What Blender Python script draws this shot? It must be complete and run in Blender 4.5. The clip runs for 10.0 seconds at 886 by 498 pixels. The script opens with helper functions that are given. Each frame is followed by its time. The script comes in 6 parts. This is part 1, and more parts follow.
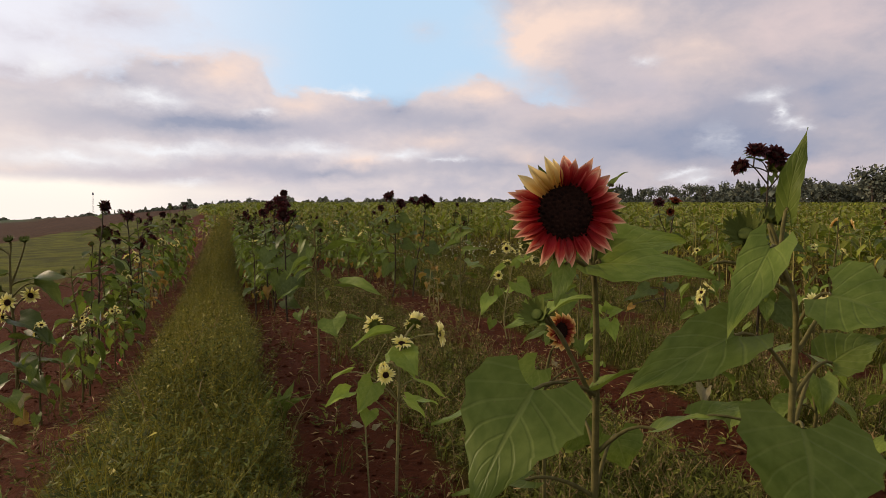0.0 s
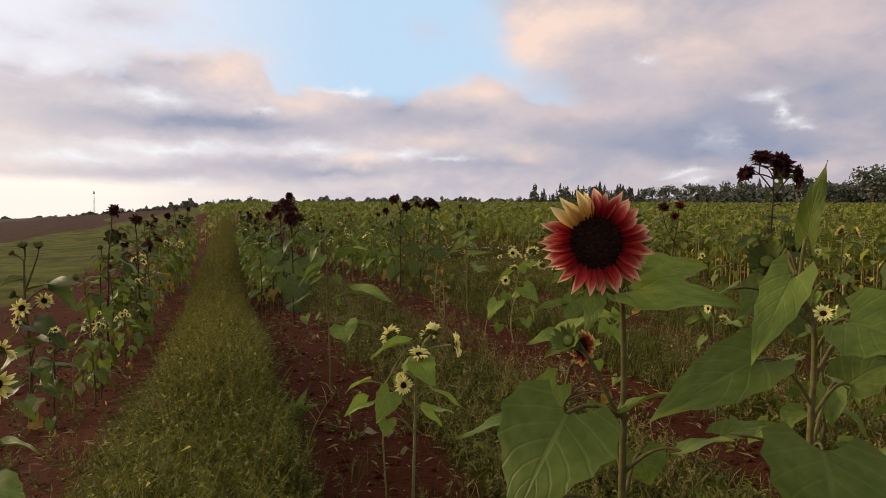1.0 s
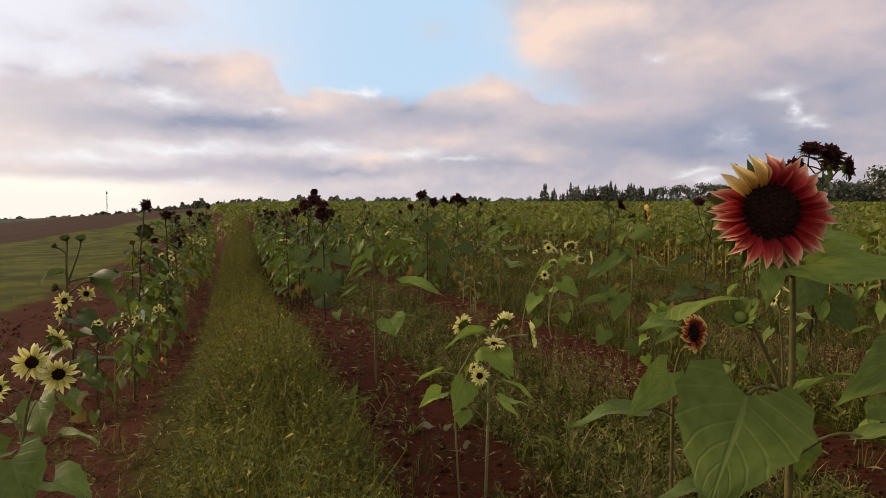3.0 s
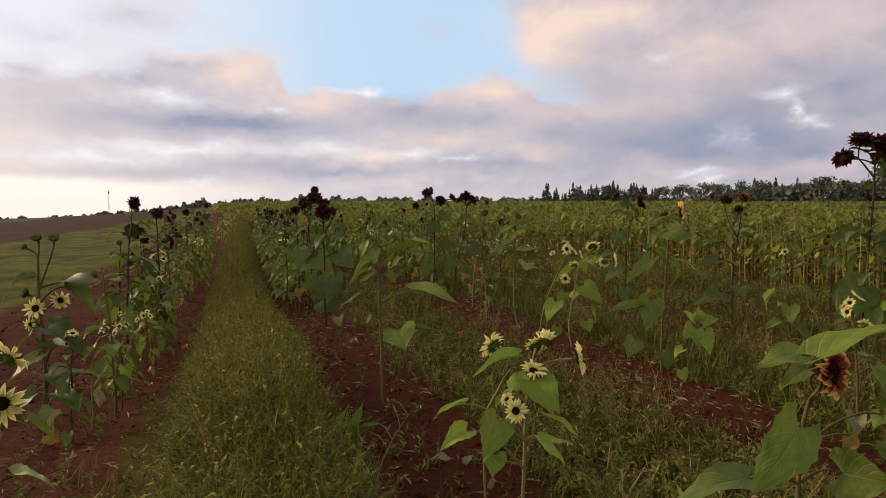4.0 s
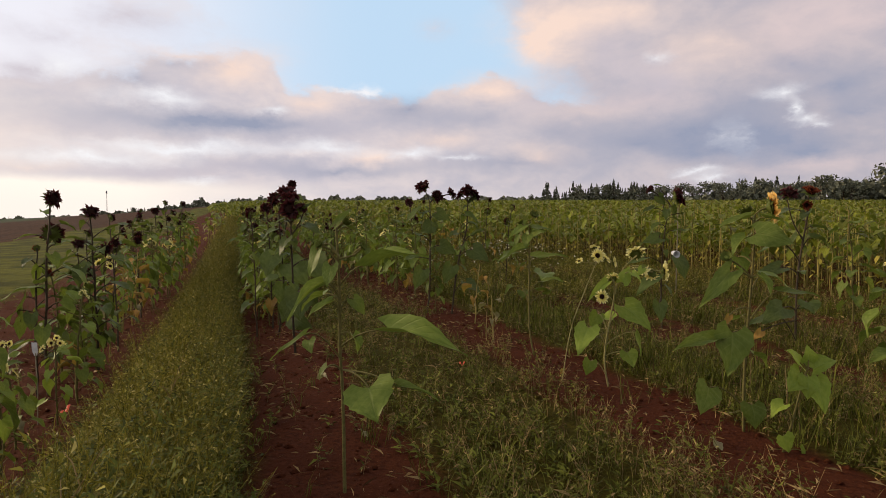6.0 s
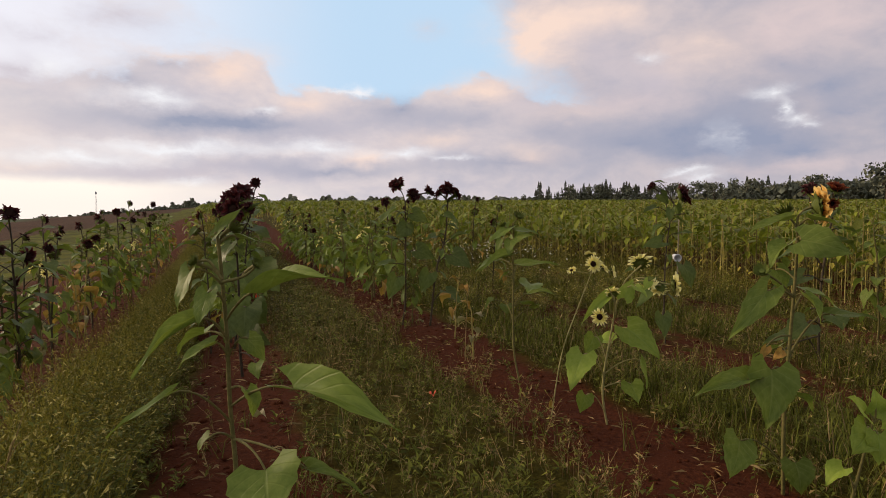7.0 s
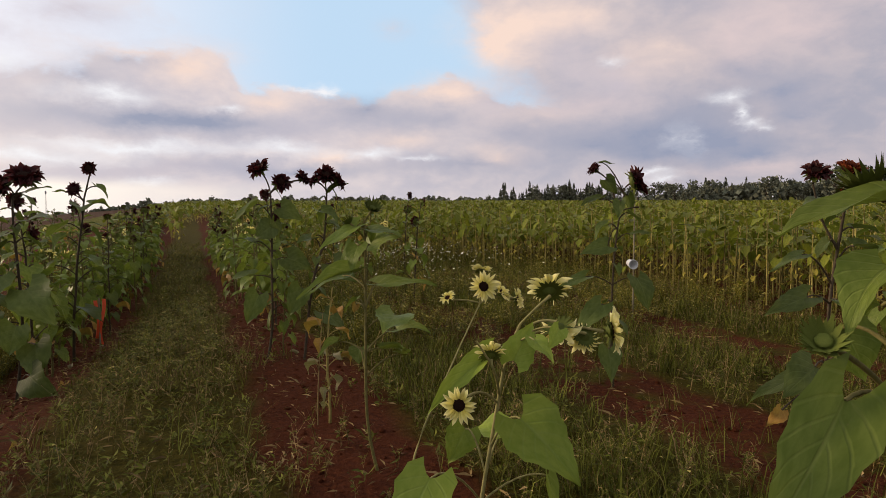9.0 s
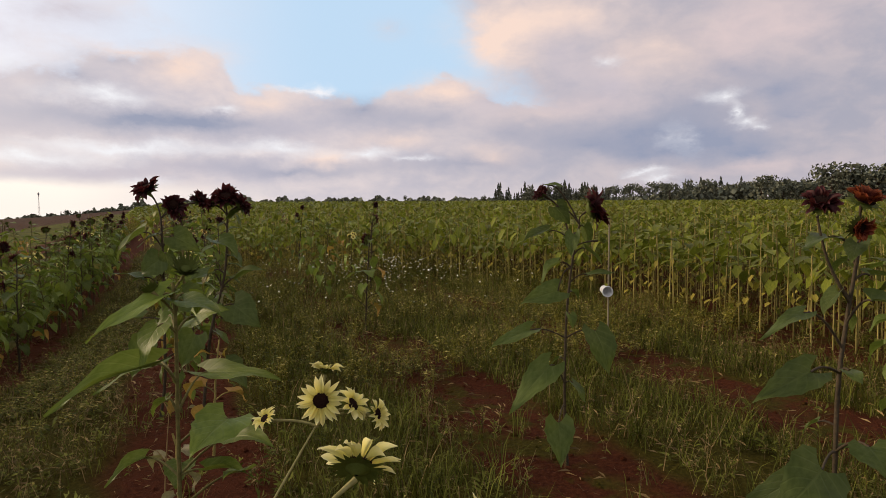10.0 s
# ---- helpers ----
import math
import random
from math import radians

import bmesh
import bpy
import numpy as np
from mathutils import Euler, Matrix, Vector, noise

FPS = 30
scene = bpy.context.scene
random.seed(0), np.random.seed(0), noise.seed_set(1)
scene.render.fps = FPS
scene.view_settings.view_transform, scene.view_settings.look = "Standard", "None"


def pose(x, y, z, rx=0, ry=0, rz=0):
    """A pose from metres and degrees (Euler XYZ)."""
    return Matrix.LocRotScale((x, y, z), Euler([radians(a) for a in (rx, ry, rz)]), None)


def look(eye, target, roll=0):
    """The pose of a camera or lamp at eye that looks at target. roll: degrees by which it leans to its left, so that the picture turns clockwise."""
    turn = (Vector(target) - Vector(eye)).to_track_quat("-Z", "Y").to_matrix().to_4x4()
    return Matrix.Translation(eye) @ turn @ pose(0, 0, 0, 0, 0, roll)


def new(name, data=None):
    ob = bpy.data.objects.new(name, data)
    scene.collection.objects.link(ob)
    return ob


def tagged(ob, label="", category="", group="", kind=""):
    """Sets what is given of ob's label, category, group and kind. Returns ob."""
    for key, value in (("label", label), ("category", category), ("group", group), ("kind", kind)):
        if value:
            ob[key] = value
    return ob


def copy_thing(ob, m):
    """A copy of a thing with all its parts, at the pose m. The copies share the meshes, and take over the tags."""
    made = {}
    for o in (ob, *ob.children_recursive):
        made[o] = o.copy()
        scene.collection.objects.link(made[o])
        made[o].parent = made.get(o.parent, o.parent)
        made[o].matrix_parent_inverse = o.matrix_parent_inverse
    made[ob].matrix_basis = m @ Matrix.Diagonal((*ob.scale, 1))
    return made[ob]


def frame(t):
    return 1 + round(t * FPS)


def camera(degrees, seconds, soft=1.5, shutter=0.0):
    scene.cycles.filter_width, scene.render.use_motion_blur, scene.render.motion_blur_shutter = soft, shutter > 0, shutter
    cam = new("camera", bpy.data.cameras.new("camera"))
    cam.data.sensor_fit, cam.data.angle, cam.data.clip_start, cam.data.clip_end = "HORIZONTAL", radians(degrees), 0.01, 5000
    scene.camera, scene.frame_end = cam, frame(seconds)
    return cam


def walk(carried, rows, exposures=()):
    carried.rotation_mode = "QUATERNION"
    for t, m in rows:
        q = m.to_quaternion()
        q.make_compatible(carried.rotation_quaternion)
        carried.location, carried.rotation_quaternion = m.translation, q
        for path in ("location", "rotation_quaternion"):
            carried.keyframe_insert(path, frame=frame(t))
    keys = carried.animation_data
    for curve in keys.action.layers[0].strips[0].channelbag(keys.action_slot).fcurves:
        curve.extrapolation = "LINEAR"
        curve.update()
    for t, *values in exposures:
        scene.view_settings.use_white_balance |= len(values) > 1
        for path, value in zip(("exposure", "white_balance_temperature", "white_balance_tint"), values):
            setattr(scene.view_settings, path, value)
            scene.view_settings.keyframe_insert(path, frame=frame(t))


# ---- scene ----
# ---- camera ----
cam = camera(75.1, 10.0, soft=0.5)
METRES, EYE, TILT, LEAN, TURN = 5.45, 1.155, -2.5, 0.0, 0.0
ROWS = [
    (0.0, 0.0, 0.0, 0.0, 0.0, 0.0, -0.0),
    (0.5, -0.0059, -0.0051, 0.007, -0.05, -0.03, -0.03),
    (1.0, -0.0121, -0.0086, 0.0102, 0.06, -0.07, -0.09),
    (1.5, -0.0193, -0.0129, 0.0102, 0.52, -0.09, -0.15),
    (2.0, -0.032, -0.0148, 0.0084, 0.85, -0.09, -0.2),
    (2.5, -0.0479, -0.0133, 0.0029, 0.9, -0.09, -0.13),
    (4.0, -0.0778, 0.0856, 0.0026, 1.13, -0.12, -0.13),
    (4.5, -0.0806, 0.1338, 0.0053, 1.17, -0.15, -0.13),
    (5.0, -0.0815, 0.1899, 0.0067, 1.2, -0.17, -0.11),
    (5.5, -0.0819, 0.2511, 0.0089, 1.16, -0.18, -0.09),
    (7.0, -0.0492, 0.4416, 0.021, 0.38, -0.16, 0.13),
    (7.5, -0.0279, 0.5135, 0.0229, -0.29, -0.16, 0.13),
    (8.0, -0.0012, 0.5773, 0.0215, -0.54, -0.16, 0.0),
    (8.5, 0.0333, 0.6478, 0.0256, -2.31, -0.17, 0.21),
    (9.0, 0.0744, 0.7204, 0.0282, -2.94, -0.11, 0.3),
    (9.5, 0.1224, 0.7961, 0.039, -2.51, -0.09, 0.33),
    (10.0, 0.1646, 0.8565, 0.0703, -3.29, -0.13, 0.53),
]
walk(cam, [(t, pose(0, 0, EYE, TILT, LEAN, TURN) @ pose(METRES * x, METRES * y, METRES * z, 90 + pitch, roll, yaw)) for t, x, y, z, yaw, pitch, roll in ROWS],
     exposures=[(0.0, 0.0, 7100, 14), (10.0, 0.0, 7100, 14)])

# ---- world and sun ----
def srgb(r, g, b):
    return tuple(((c / 255 + 0.055) / 1.055) ** 2.4 if c > 10 else c / 255 / 12.92 for c in (r, g, b)) + (1.0,)


class Nodes:
    """Short way to write node trees."""

    def __init__(self, tree):
        self.tree = tree
        self.n, self.l = tree.nodes, tree.links

    def add(self, kind, **props):
        node = self.n.new(kind)
        for key, value in props.items():
            if key == "blend_type":
                node.blend_type = value
            elif key == "operation":
                node.operation = value
            elif key == "data_type":
                node.data_type = value
            elif key == "use_clamp":
                node.use_clamp = value
        return node

    def put(self, socket, value):
        if isinstance(value, bpy.types.NodeSocket):
            self.l.new(value, socket)
        else:
            socket.default_value = value

    def math(self, op, a, b=0.0, c=0.0, clamp=False):
        node = self.add("ShaderNodeMath", operation=op, use_clamp=clamp)
        for i, v in enumerate((a, b, c)):
            self.put(node.inputs[i], v)
        return node.outputs[0]

    def smooth(self, x, lo, hi):
        node = self.add("ShaderNodeMapRange")
        node.interpolation_type = "SMOOTHSTEP"
        self.put(node.inputs["Value"], x)
        node.inputs["From Min"].default_value = lo
        node.inputs["From Max"].default_value = hi
        return node.outputs[0]

    def mix(self, fac, a, b, mode="MIX"):
        node = self.add("ShaderNodeMix", data_type="RGBA", blend_type=mode)
        self.put(node.inputs[0], fac)
        self.put(node.inputs[6], a)
        self.put(node.inputs[7], b)
        return node.outputs[2]

    def noise(self, vector, scale, detail=4.0, rough=0.5, distort=0.0):
        node = self.add("ShaderNodeTexNoise")
        if vector is not None:
            self.l.new(vector, node.inputs["Vector"])
        node.inputs["Scale"].default_value = scale
        node.inputs["Detail"].default_value = detail
        node.inputs["Roughness"].default_value = rough
        node.inputs["Distortion"].default_value = distort
        return node.outputs["Fac"]

    def xyz(self, x, y, z):
        node = self.add("ShaderNodeCombineXYZ")
        for s, v in zip(node.inputs, (x, y, z)):
            self.put(s, v)
        return node.outputs[0]


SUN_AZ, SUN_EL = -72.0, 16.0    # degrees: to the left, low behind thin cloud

world = bpy.data.worlds.new("evening_sky")
scene.world = world
world.use_nodes = True
N = Nodes(world.node_tree)
N.n.clear()
coord = N.add("ShaderNodeTexCoord").outputs["Generated"]
sep = N.add("ShaderNodeSeparateXYZ")
N.l.new(coord, sep.inputs[0])
dx, dy, dz = sep.outputs
az = N.math("ARCTAN2", dx, dy)                       # 0 ahead, plus to the right
el = N.math("ARCSINE", dz)


def blob(a, e, wa, we):
    """A soft oval in the sky, angles in degrees."""
    p = N.math("MULTIPLY", N.math("SUBTRACT", az, radians(a)), 1 / radians(wa))
    q = N.math("MULTIPLY", N.math("SUBTRACT", el, radians(e)), 1 / radians(we))
    r = N.math("ADD", N.math("MULTIPLY", p, p), N.math("MULTIPLY", q, q))
    return N.math("EXPONENT", N.math("MULTIPLY", r, -1.0))


# ragged field that breaks up every outline and tone
flat = N.xyz(az, N.math("MULTIPLY", el, 1.7), 0.35)
wide = N.math("SUBTRACT", N.noise(flat, 6.0, 5.0, 0.55, 0.25), 0.5)
fine = N.math("SUBTRACT", N.noise(flat, 21.0, 5.0, 0.58, 0.35), 0.5)
heap = N.math("ABSOLUTE", N.math("SUBTRACT", N.noise(flat, 13.0, 4.0, 0.55, 0.15), 0.5))      # rounded heaps with dark creases
heap = N.math("SUBTRACT", heap, 0.075)
rag = N.math("ADD", N.math("MULTIPLY", wide, 0.085), N.math("ADD", N.math("MULTIPLY", fine, 0.030), N.math("MULTIPLY", heap, 0.07)))

# the heaped upper edge of the cloud bank: elevation by bearing, degrees
ramp = N.add("ShaderNodeValToRGB")
ramp.color_ramp.interpolation = "EASE"
N.l.new(N.math("ADD", N.math("MULTIPLY", az, 1 / radians(120)), 0.5), ramp.inputs[0])
edge = [(-60, 11.0), (-38, 11.8), (-29.5, 12.6), (-27, 14.2), (-20.5, 15.6), (-17.6, 14.8), (-15.8, 12.4), (-8, 12.6), (-4, 11.8), (0.3, 12.8), (4.2, 14.3), (7, 13.2), (9, 12.0), (30, 12.0)]
els = ramp.color_ramp.elements
els[0].position, els[1].position = edge[0][0] / 120 + 0.5, edge[-1][0] / 120 + 0.5
els[0].color, els[1].color = ((t / 25, t / 25, t / 25, 1) for t in (edge[0][1], edge[-1][1]))
for bearing, top in edge[1:-1]:
    els.new(bearing / 120 + 0.5).color = (top / 25, top / 25, top / 25, 1)
bank_top = N.math("MULTIPLY", ramp.outputs[0], radians(25))
bank = N.smooth(N.math("SUBTRACT", N.math("ADD", bank_top, rag), el), -0.004, 0.017)
# the broad cloud to the right, its edge leaning over the gap
lip = N.math("SUBTRACT", radians(10.0), N.math("MULTIPLY", N.math("SUBTRACT", el, radians(12)), 0.72))
right = N.smooth(N.math("ADD", N.math("SUBTRACT", az, lip), N.math("MULTIPLY", rag, 1.6)), -0.03, 0.07)
veil = N.math("MULTIPLY", N.smooth(N.math("ADD", wide, N.math("MULTIPLY", fine, 0.4)), -0.08, 0.22), N.math("SUBTRACT", 1.0, N.smooth(az, -0.50, -0.20)))
puff = N.math("MULTIPLY", blob(-1.8, 18.2, 1.5, 0.8), N.smooth(fine, -0.2, 0.2))
cover = N.math("MAXIMUM", N.math("MAXIMUM", bank, right), N.math("MAXIMUM", N.math("MULTIPLY", veil, 0.45), N.math("MULTIPLY", puff, 0.5)))

# cloud masses by tone: strength, bearing, elevation, half width, half height in degrees
GREY = [(0.80, -24.0, 9.2, 9.5, 1.1), (0.50, -28.9, 12.3, 3.1, 0.9), (0.35, -24.9, 13.9, 2.8, 0.7), (0.50, -19.2, 8.9, 4.6, 0.8), (0.65, -4.7, 10.6, 3.9, 1.2), (0.35, 1.9, 9.8, 3.3, 1.0),
    (0.50, 5.3, 5.7, 6.0, 0.8), (0.55, -11.3, 5.1, 9.4, 0.7), (0.35, 10.7, 8.6, 3.2, 1.3), (0.65, 17.4, 7.3, 5.3, 1.4), (0.70, 23.2, 8.5, 5.3, 1.2), (0.80, 27.7, 7.0, 4.5, 1.4),
    (0.40, 22.8, 6.5, 3.2, 0.9), (0.60, 31.0, 6.1, 2.7, 0.8), (0.65, 33.6, 11.0, 3.2, 1.5), (0.45, 29.6, 13.0, 2.4, 1.0), (0.50, 25.9, 10.2, 2.6, 1.2), (0.50, 35.5, 9.0, 1.7, 1.1)]
LILAC = [(0.60, -36.9, 12.1, 2.3, 1.1), (0.35, -36.1, 14.8, 2.3, 0.8), (0.40, -29.3, 16.7, 3.1, 1.1), (0.40, -35.1, 11.5, 2.8, 0.7), (0.60, -28.7, 4.6, 5.0, 0.7), (0.50, -27.8, 3.9, 2.7, 0.3),
    (0.50, -19.2, 5.0, 6.3, 0.6), (0.50, -34.0, 8.3, 5.4, 1.0), (0.50, 18.8, 12.5, 4.3, 2.9), (0.30, 14.8, 15.7, 2.0, 2.4), (0.30, -12.4, 8.9, 4.9, 1.3), (0.40, 8.0, 11.6, 3.2, 2.1),
    (0.40, -37.1, 4.2, 2.6, 0.4)]
PEACH = [(0.80, -20.1, 14.1, 2.8, 1.4), (0.50, -24.9, 14.7, 2.4, 0.4), (0.85, 3.6, 12.7, 3.3, 1.1), (0.60, -13.4, 11.2, 3.2, 0.9), (0.70, 10.6, 18.4, 4.2, 2.8), (0.50, 24.4, 15.3, 3.9, 2.3),
    (0.60, 8.5, 17.1, 2.1, 1.9), (0.35, 13.3, 10.3, 6.1, 1.3), (0.80, -8.1, 6.5, 1.7, 0.7), (0.45, -1.4, 8.0, 3.3, 0.8), (0.60, 8.0, 6.5, 2.4, 0.8), (0.35, -37.8, 6.8, 3.4, 1.3),
    (0.50, 15.8, 19.0, 4.9, 1.4), (0.40, 20.7, 14.7, 2.8, 1.4), (0.50, -36.8, 4.7, 2.3, 0.6), (0.40, -13.5, 6.7, 1.6, 0.4)]
ROSE = [(0.45, 33.0, 17.5, 6.0, 2.5), (0.50, 31.8, 4.8, 4.8, 0.6), (0.40, -35.6, 6.4, 5.7, 0.6), (0.45, 34.2, 15.5, 3.2, 1.6), (0.50, 28.7, 15.6, 2.4, 2.6), (0.40, 16.9, 10.9, 5.8, 0.9)]
WHITE = [(0.85, -26.8, 11.0, 2.8, 0.6), (0.60, -17.6, 10.4, 1.3, 0.3), (0.70, -34.7, 12.7, 1.4, 0.9), (0.90, -8.8, 12.6, 0.8, 0.4), (0.50, -10.7, 12.4, 2.2, 0.2), (0.70, -12.4, 7.2, 3.3, 0.5),
    (0.70, -4.2, 6.7, 2.8, 0.5), (0.60, 0.8, 6.2, 1.4, 0.2), (0.80, -25.0, 6.7, 8.4, 0.5), (0.80, -32.9, 5.6, 5.1, 0.5), (0.60, -24.1, 3.8, 1.9, 0.3), (0.50, 18.8, 14.7, 1.0, 0.4),
    (0.70, 28.6, 10.9, 1.4, 0.5), (0.80, 29.9, 9.4, 0.6, 0.7), (0.70, 31.3, 8.3, 1.0, 0.4), (0.50, 32.5, 7.6, 0.6, 0.3), (0.65, 22.8, 4.8, 1.8, 0.3), (0.60, 24.0, 4.1, 1.3, 0.3),
    (0.30, 25.5, 7.6, 0.6, 1.0)]

stir = N.add("ShaderNodeTexNoise")
N.l.new(flat, stir.inputs["Vector"])
stir.inputs["Scale"].default_value, stir.inputs["Detail"].default_value, stir.inputs["Roughness"].default_value = 9.0, 6.0, 0.62


def vec(op, p, q):
    node = N.add("ShaderNodeVectorMath", operation=op)
    N.put(node.inputs[0], p)
    N.put(node.inputs[1], q)
    return node.outputs[0]


# bearings and elevations, stirred so that every mass has a ragged outline
drift = vec("MULTIPLY", vec("SUBTRACT", stir.outputs["Color"], (0.5, 0.5, 0.5)), (0.14, 0.055, 0.0))
heading = vec("ADD", N.xyz(az, el, 0.0), drift)


def masses(rows):
    """The summed strength of soft ovals."""
    out = None
    for strength, a, e, wa, we in rows:
        sx, sy = 1 / radians(2.3 * wa), 1 / radians(2.3 * we)
        node = N.add("ShaderNodeTexGradient")
        node.gradient_type = "QUADRATIC_SPHERE"
        moved = N.add("ShaderNodeMapping")
        N.l.new(heading, moved.inputs["Vector"])
        moved.inputs["Location"].default_value = (-radians(a) * sx, -radians(e) * sy, 0)
        moved.inputs["Scale"].default_value = (sx, sy, 0)
        N.l.new(moved.outputs[0], node.inputs[0])
        out = N.math("MULTIPLY_ADD", node.outputs[1], 1.25 * strength, out if out is not None else 0.0)
    return N.math("MULTIPLY", out, swell, clamp=True)


swell = N.math("ADD", 1.0, N.math("ADD", N.math("MULTIPLY", wide, 0.7), N.math("MULTIPLY", fine, 0.9)))
nishita = N.add("ShaderNodeTexSky")
nishita.sky_type = "NISHITA"
nishita.sun_disc = False
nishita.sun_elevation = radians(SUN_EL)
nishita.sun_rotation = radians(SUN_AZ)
nishita.air_density, nishita.dust_density, nishita.ozone_density = 1.0, 0.6, 2.5
clear = N.mix(N.smooth(az, -0.62, -0.12), srgb(226, 232, 246), srgb(180, 214, 244))
clear = N.mix(N.smooth(el, 0.10, 0.20), srgb(232, 234, 240), clear)
clear = N.mix(0.008, clear, nishita.outputs[0], "ADD")
tone = N.math("ADD", wide, N.math("ADD", N.math("MULTIPLY", fine, 0.6), N.math("MULTIPLY", heap, 0.3)))
side = N.smooth(az, -0.35, 0.65)                       # the clouds away from the sun are duller
cloud = N.mix(N.smooth(tone, -0.25, 0.25), N.mix(side, srgb(192, 193, 208), srgb(164, 169, 188)), N.mix(side, srgb(218, 213, 219), srgb(192, 188, 198)))
sky = N.mix(cover, clear, cloud)
for rows, colour in ((PEACH, srgb(238, 219, 211)), (ROSE, srgb(212, 200, 206)), (LILAC, srgb(190, 188, 204)), (GREY, srgb(145, 157, 184)), (WHITE, srgb(232, 240, 251))):
    sky = N.mix(masses(rows), sky, colour)
strip = N.math("SUBTRACT", 1.0, N.smooth(N.math("ADD", el, N.math("MULTIPLY", rag, 0.25)), 0.048, 0.072))
glow = N.math("MULTIPLY", strip, N.math("SUBTRACT", 1.0, N.smooth(az, -0.62, -0.12)))
glow = N.math("ADD", glow, N.math("MULTIPLY", blob(-58, 3.0, 20, 8.0), 0.8), clamp=True)
sky = N.mix(glow, sky, srgb(255, 251, 244))
horizon = N.math("MULTIPLY", N.math("SUBTRACT", 1.0, N.smooth(el, 0.02, 0.07)), 0.25)
sky = N.mix(horizon, sky, srgb(226, 222, 226))
low = N.smooth(el, -0.06, 0.0)
sky = N.mix(low, srgb(60, 62, 58), sky)
back = N.add("ShaderNodeBackground")
N.l.new(sky, back.inputs["Color"])
back.inputs["Strength"].default_value = 1.05
N.l.new(back.outputs[0], N.add("ShaderNodeOutputWorld").inputs["Surface"])

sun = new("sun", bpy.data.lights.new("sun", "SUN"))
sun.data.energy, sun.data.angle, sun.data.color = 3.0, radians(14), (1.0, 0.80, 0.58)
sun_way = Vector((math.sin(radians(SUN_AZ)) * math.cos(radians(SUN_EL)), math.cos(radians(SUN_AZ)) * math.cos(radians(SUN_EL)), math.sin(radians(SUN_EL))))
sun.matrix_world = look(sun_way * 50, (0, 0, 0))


# ---- materials ----
def material(name):
    mat = bpy.data.materials.new(name)
    mat.use_nodes = True
    k = Nodes(mat.node_tree)
    return mat, k, mat.node_tree.nodes["Principled BSDF"], mat.node_tree.nodes["Material Output"]


def vary(k, col, rnd, dark=0.7, light=1.3):
    """Brighten or darken a colour by a random number."""
    amount = k.math("ADD", k.math("MULTIPLY", rnd, light - dark), dark)
    vec = k.add("ShaderNodeVectorMath", operation="SCALE")
    k.put(vec.inputs[0], col)
    k.put(vec.inputs["Scale"], amount)
    return vec.outputs[0]


def leaf_material(name, a, b, vein, island=False, through_light=0.3, rough=0.46, yellow=0.0):
    mat, k, bsdf, out = material(name)
    rnd = k.add("ShaderNodeNewGeometry").outputs["Random Per Island"] if island else k.add("ShaderNodeObjectInfo").outputs["Random"]
    uv = k.add("ShaderNodeSeparateXYZ")
    k.l.new(k.add("ShaderNodeTexCoord").outputs["UV"], uv.inputs[0])
    u, v = uv.outputs[0], uv.outputs[1]                      # u across 0..1, v along
    side = k.math("ABSOLUTE", k.math("SUBTRACT", u, 0.5))
    mid = k.math("SUBTRACT", 1.0, k.smooth(side, 0.008, 0.035))
    saw = k.math("FRACT", k.math("MULTIPLY", k.math("SUBTRACT", v, k.math("MULTIPLY", side, 0.75)), 6.0))
    ribs = k.math("SUBTRACT", 1.0, k.smooth(k.math("ABSOLUTE", k.math("SUBTRACT", saw, 0.5)), 0.02, 0.13))
    ribs = k.math("MAXIMUM", mid, k.math("MULTIPLY", ribs, 0.55))
    mottled = k.noise(k.add("ShaderNodeTexCoord").outputs["UV"], 5.0, 5.0, 0.6)
    col = k.mix(k.smooth(mottled, 0.3, 0.7), a, b)
    col = vary(k, col, rnd, 0.50 if island else 0.72, 1.50 if island else 1.28)
    if yellow:
        worn = k.math("MULTIPLY", k.smooth(rnd, 1 - yellow, 1.0), k.smooth(mottled, 0.35, 0.6))
        col = k.mix(worn, col, (0.30, 0.20, 0.04, 1))
    spots = k.smooth(k.noise(k.add("ShaderNodeTexCoord").outputs["UV"], 23.0, 2.0, 0.5), 0.70, 0.78)
    col = k.mix(k.math("MULTIPLY", spots, 0.5), col, (0.16, 0.12, 0.04, 1))
    col = k.mix(k.math("MULTIPLY", ribs, 0.22), col, vein)
    k.l.new(col, bsdf.inputs["Base Color"])
    bsdf.inputs["Roughness"].default_value = rough
    bsdf.inputs["Specular IOR Level"].default_value = 0.15
    bump = k.add("ShaderNodeBump")
    bump.inputs["Strength"].default_value = 0.5
    bump.inputs["Distance"].default_value = 0.004
    k.l.new(k.math("SUBTRACT", k.math("MULTIPLY", mottled, 0.6), k.math("MULTIPLY", ribs, 0.7)), bump.inputs["Height"])
    k.l.new(bump.outputs[0], bsdf.inputs["Normal"])
    trans = k.add("ShaderNodeBsdfTranslucent")
    k.l.new(k.mix(0.5, col, (0.16, 0.22, 0.03, 1)), trans.inputs["Color"])
    both = k.add("ShaderNodeMixShader")
    both.inputs[0].default_value = through_light
    k.l.new(bsdf.outputs[0], both.inputs[1])
    k.l.new(trans.outputs[0], both.inputs[2])
    k.l.new(both.outputs[0], out.inputs["Surface"])
    return mat


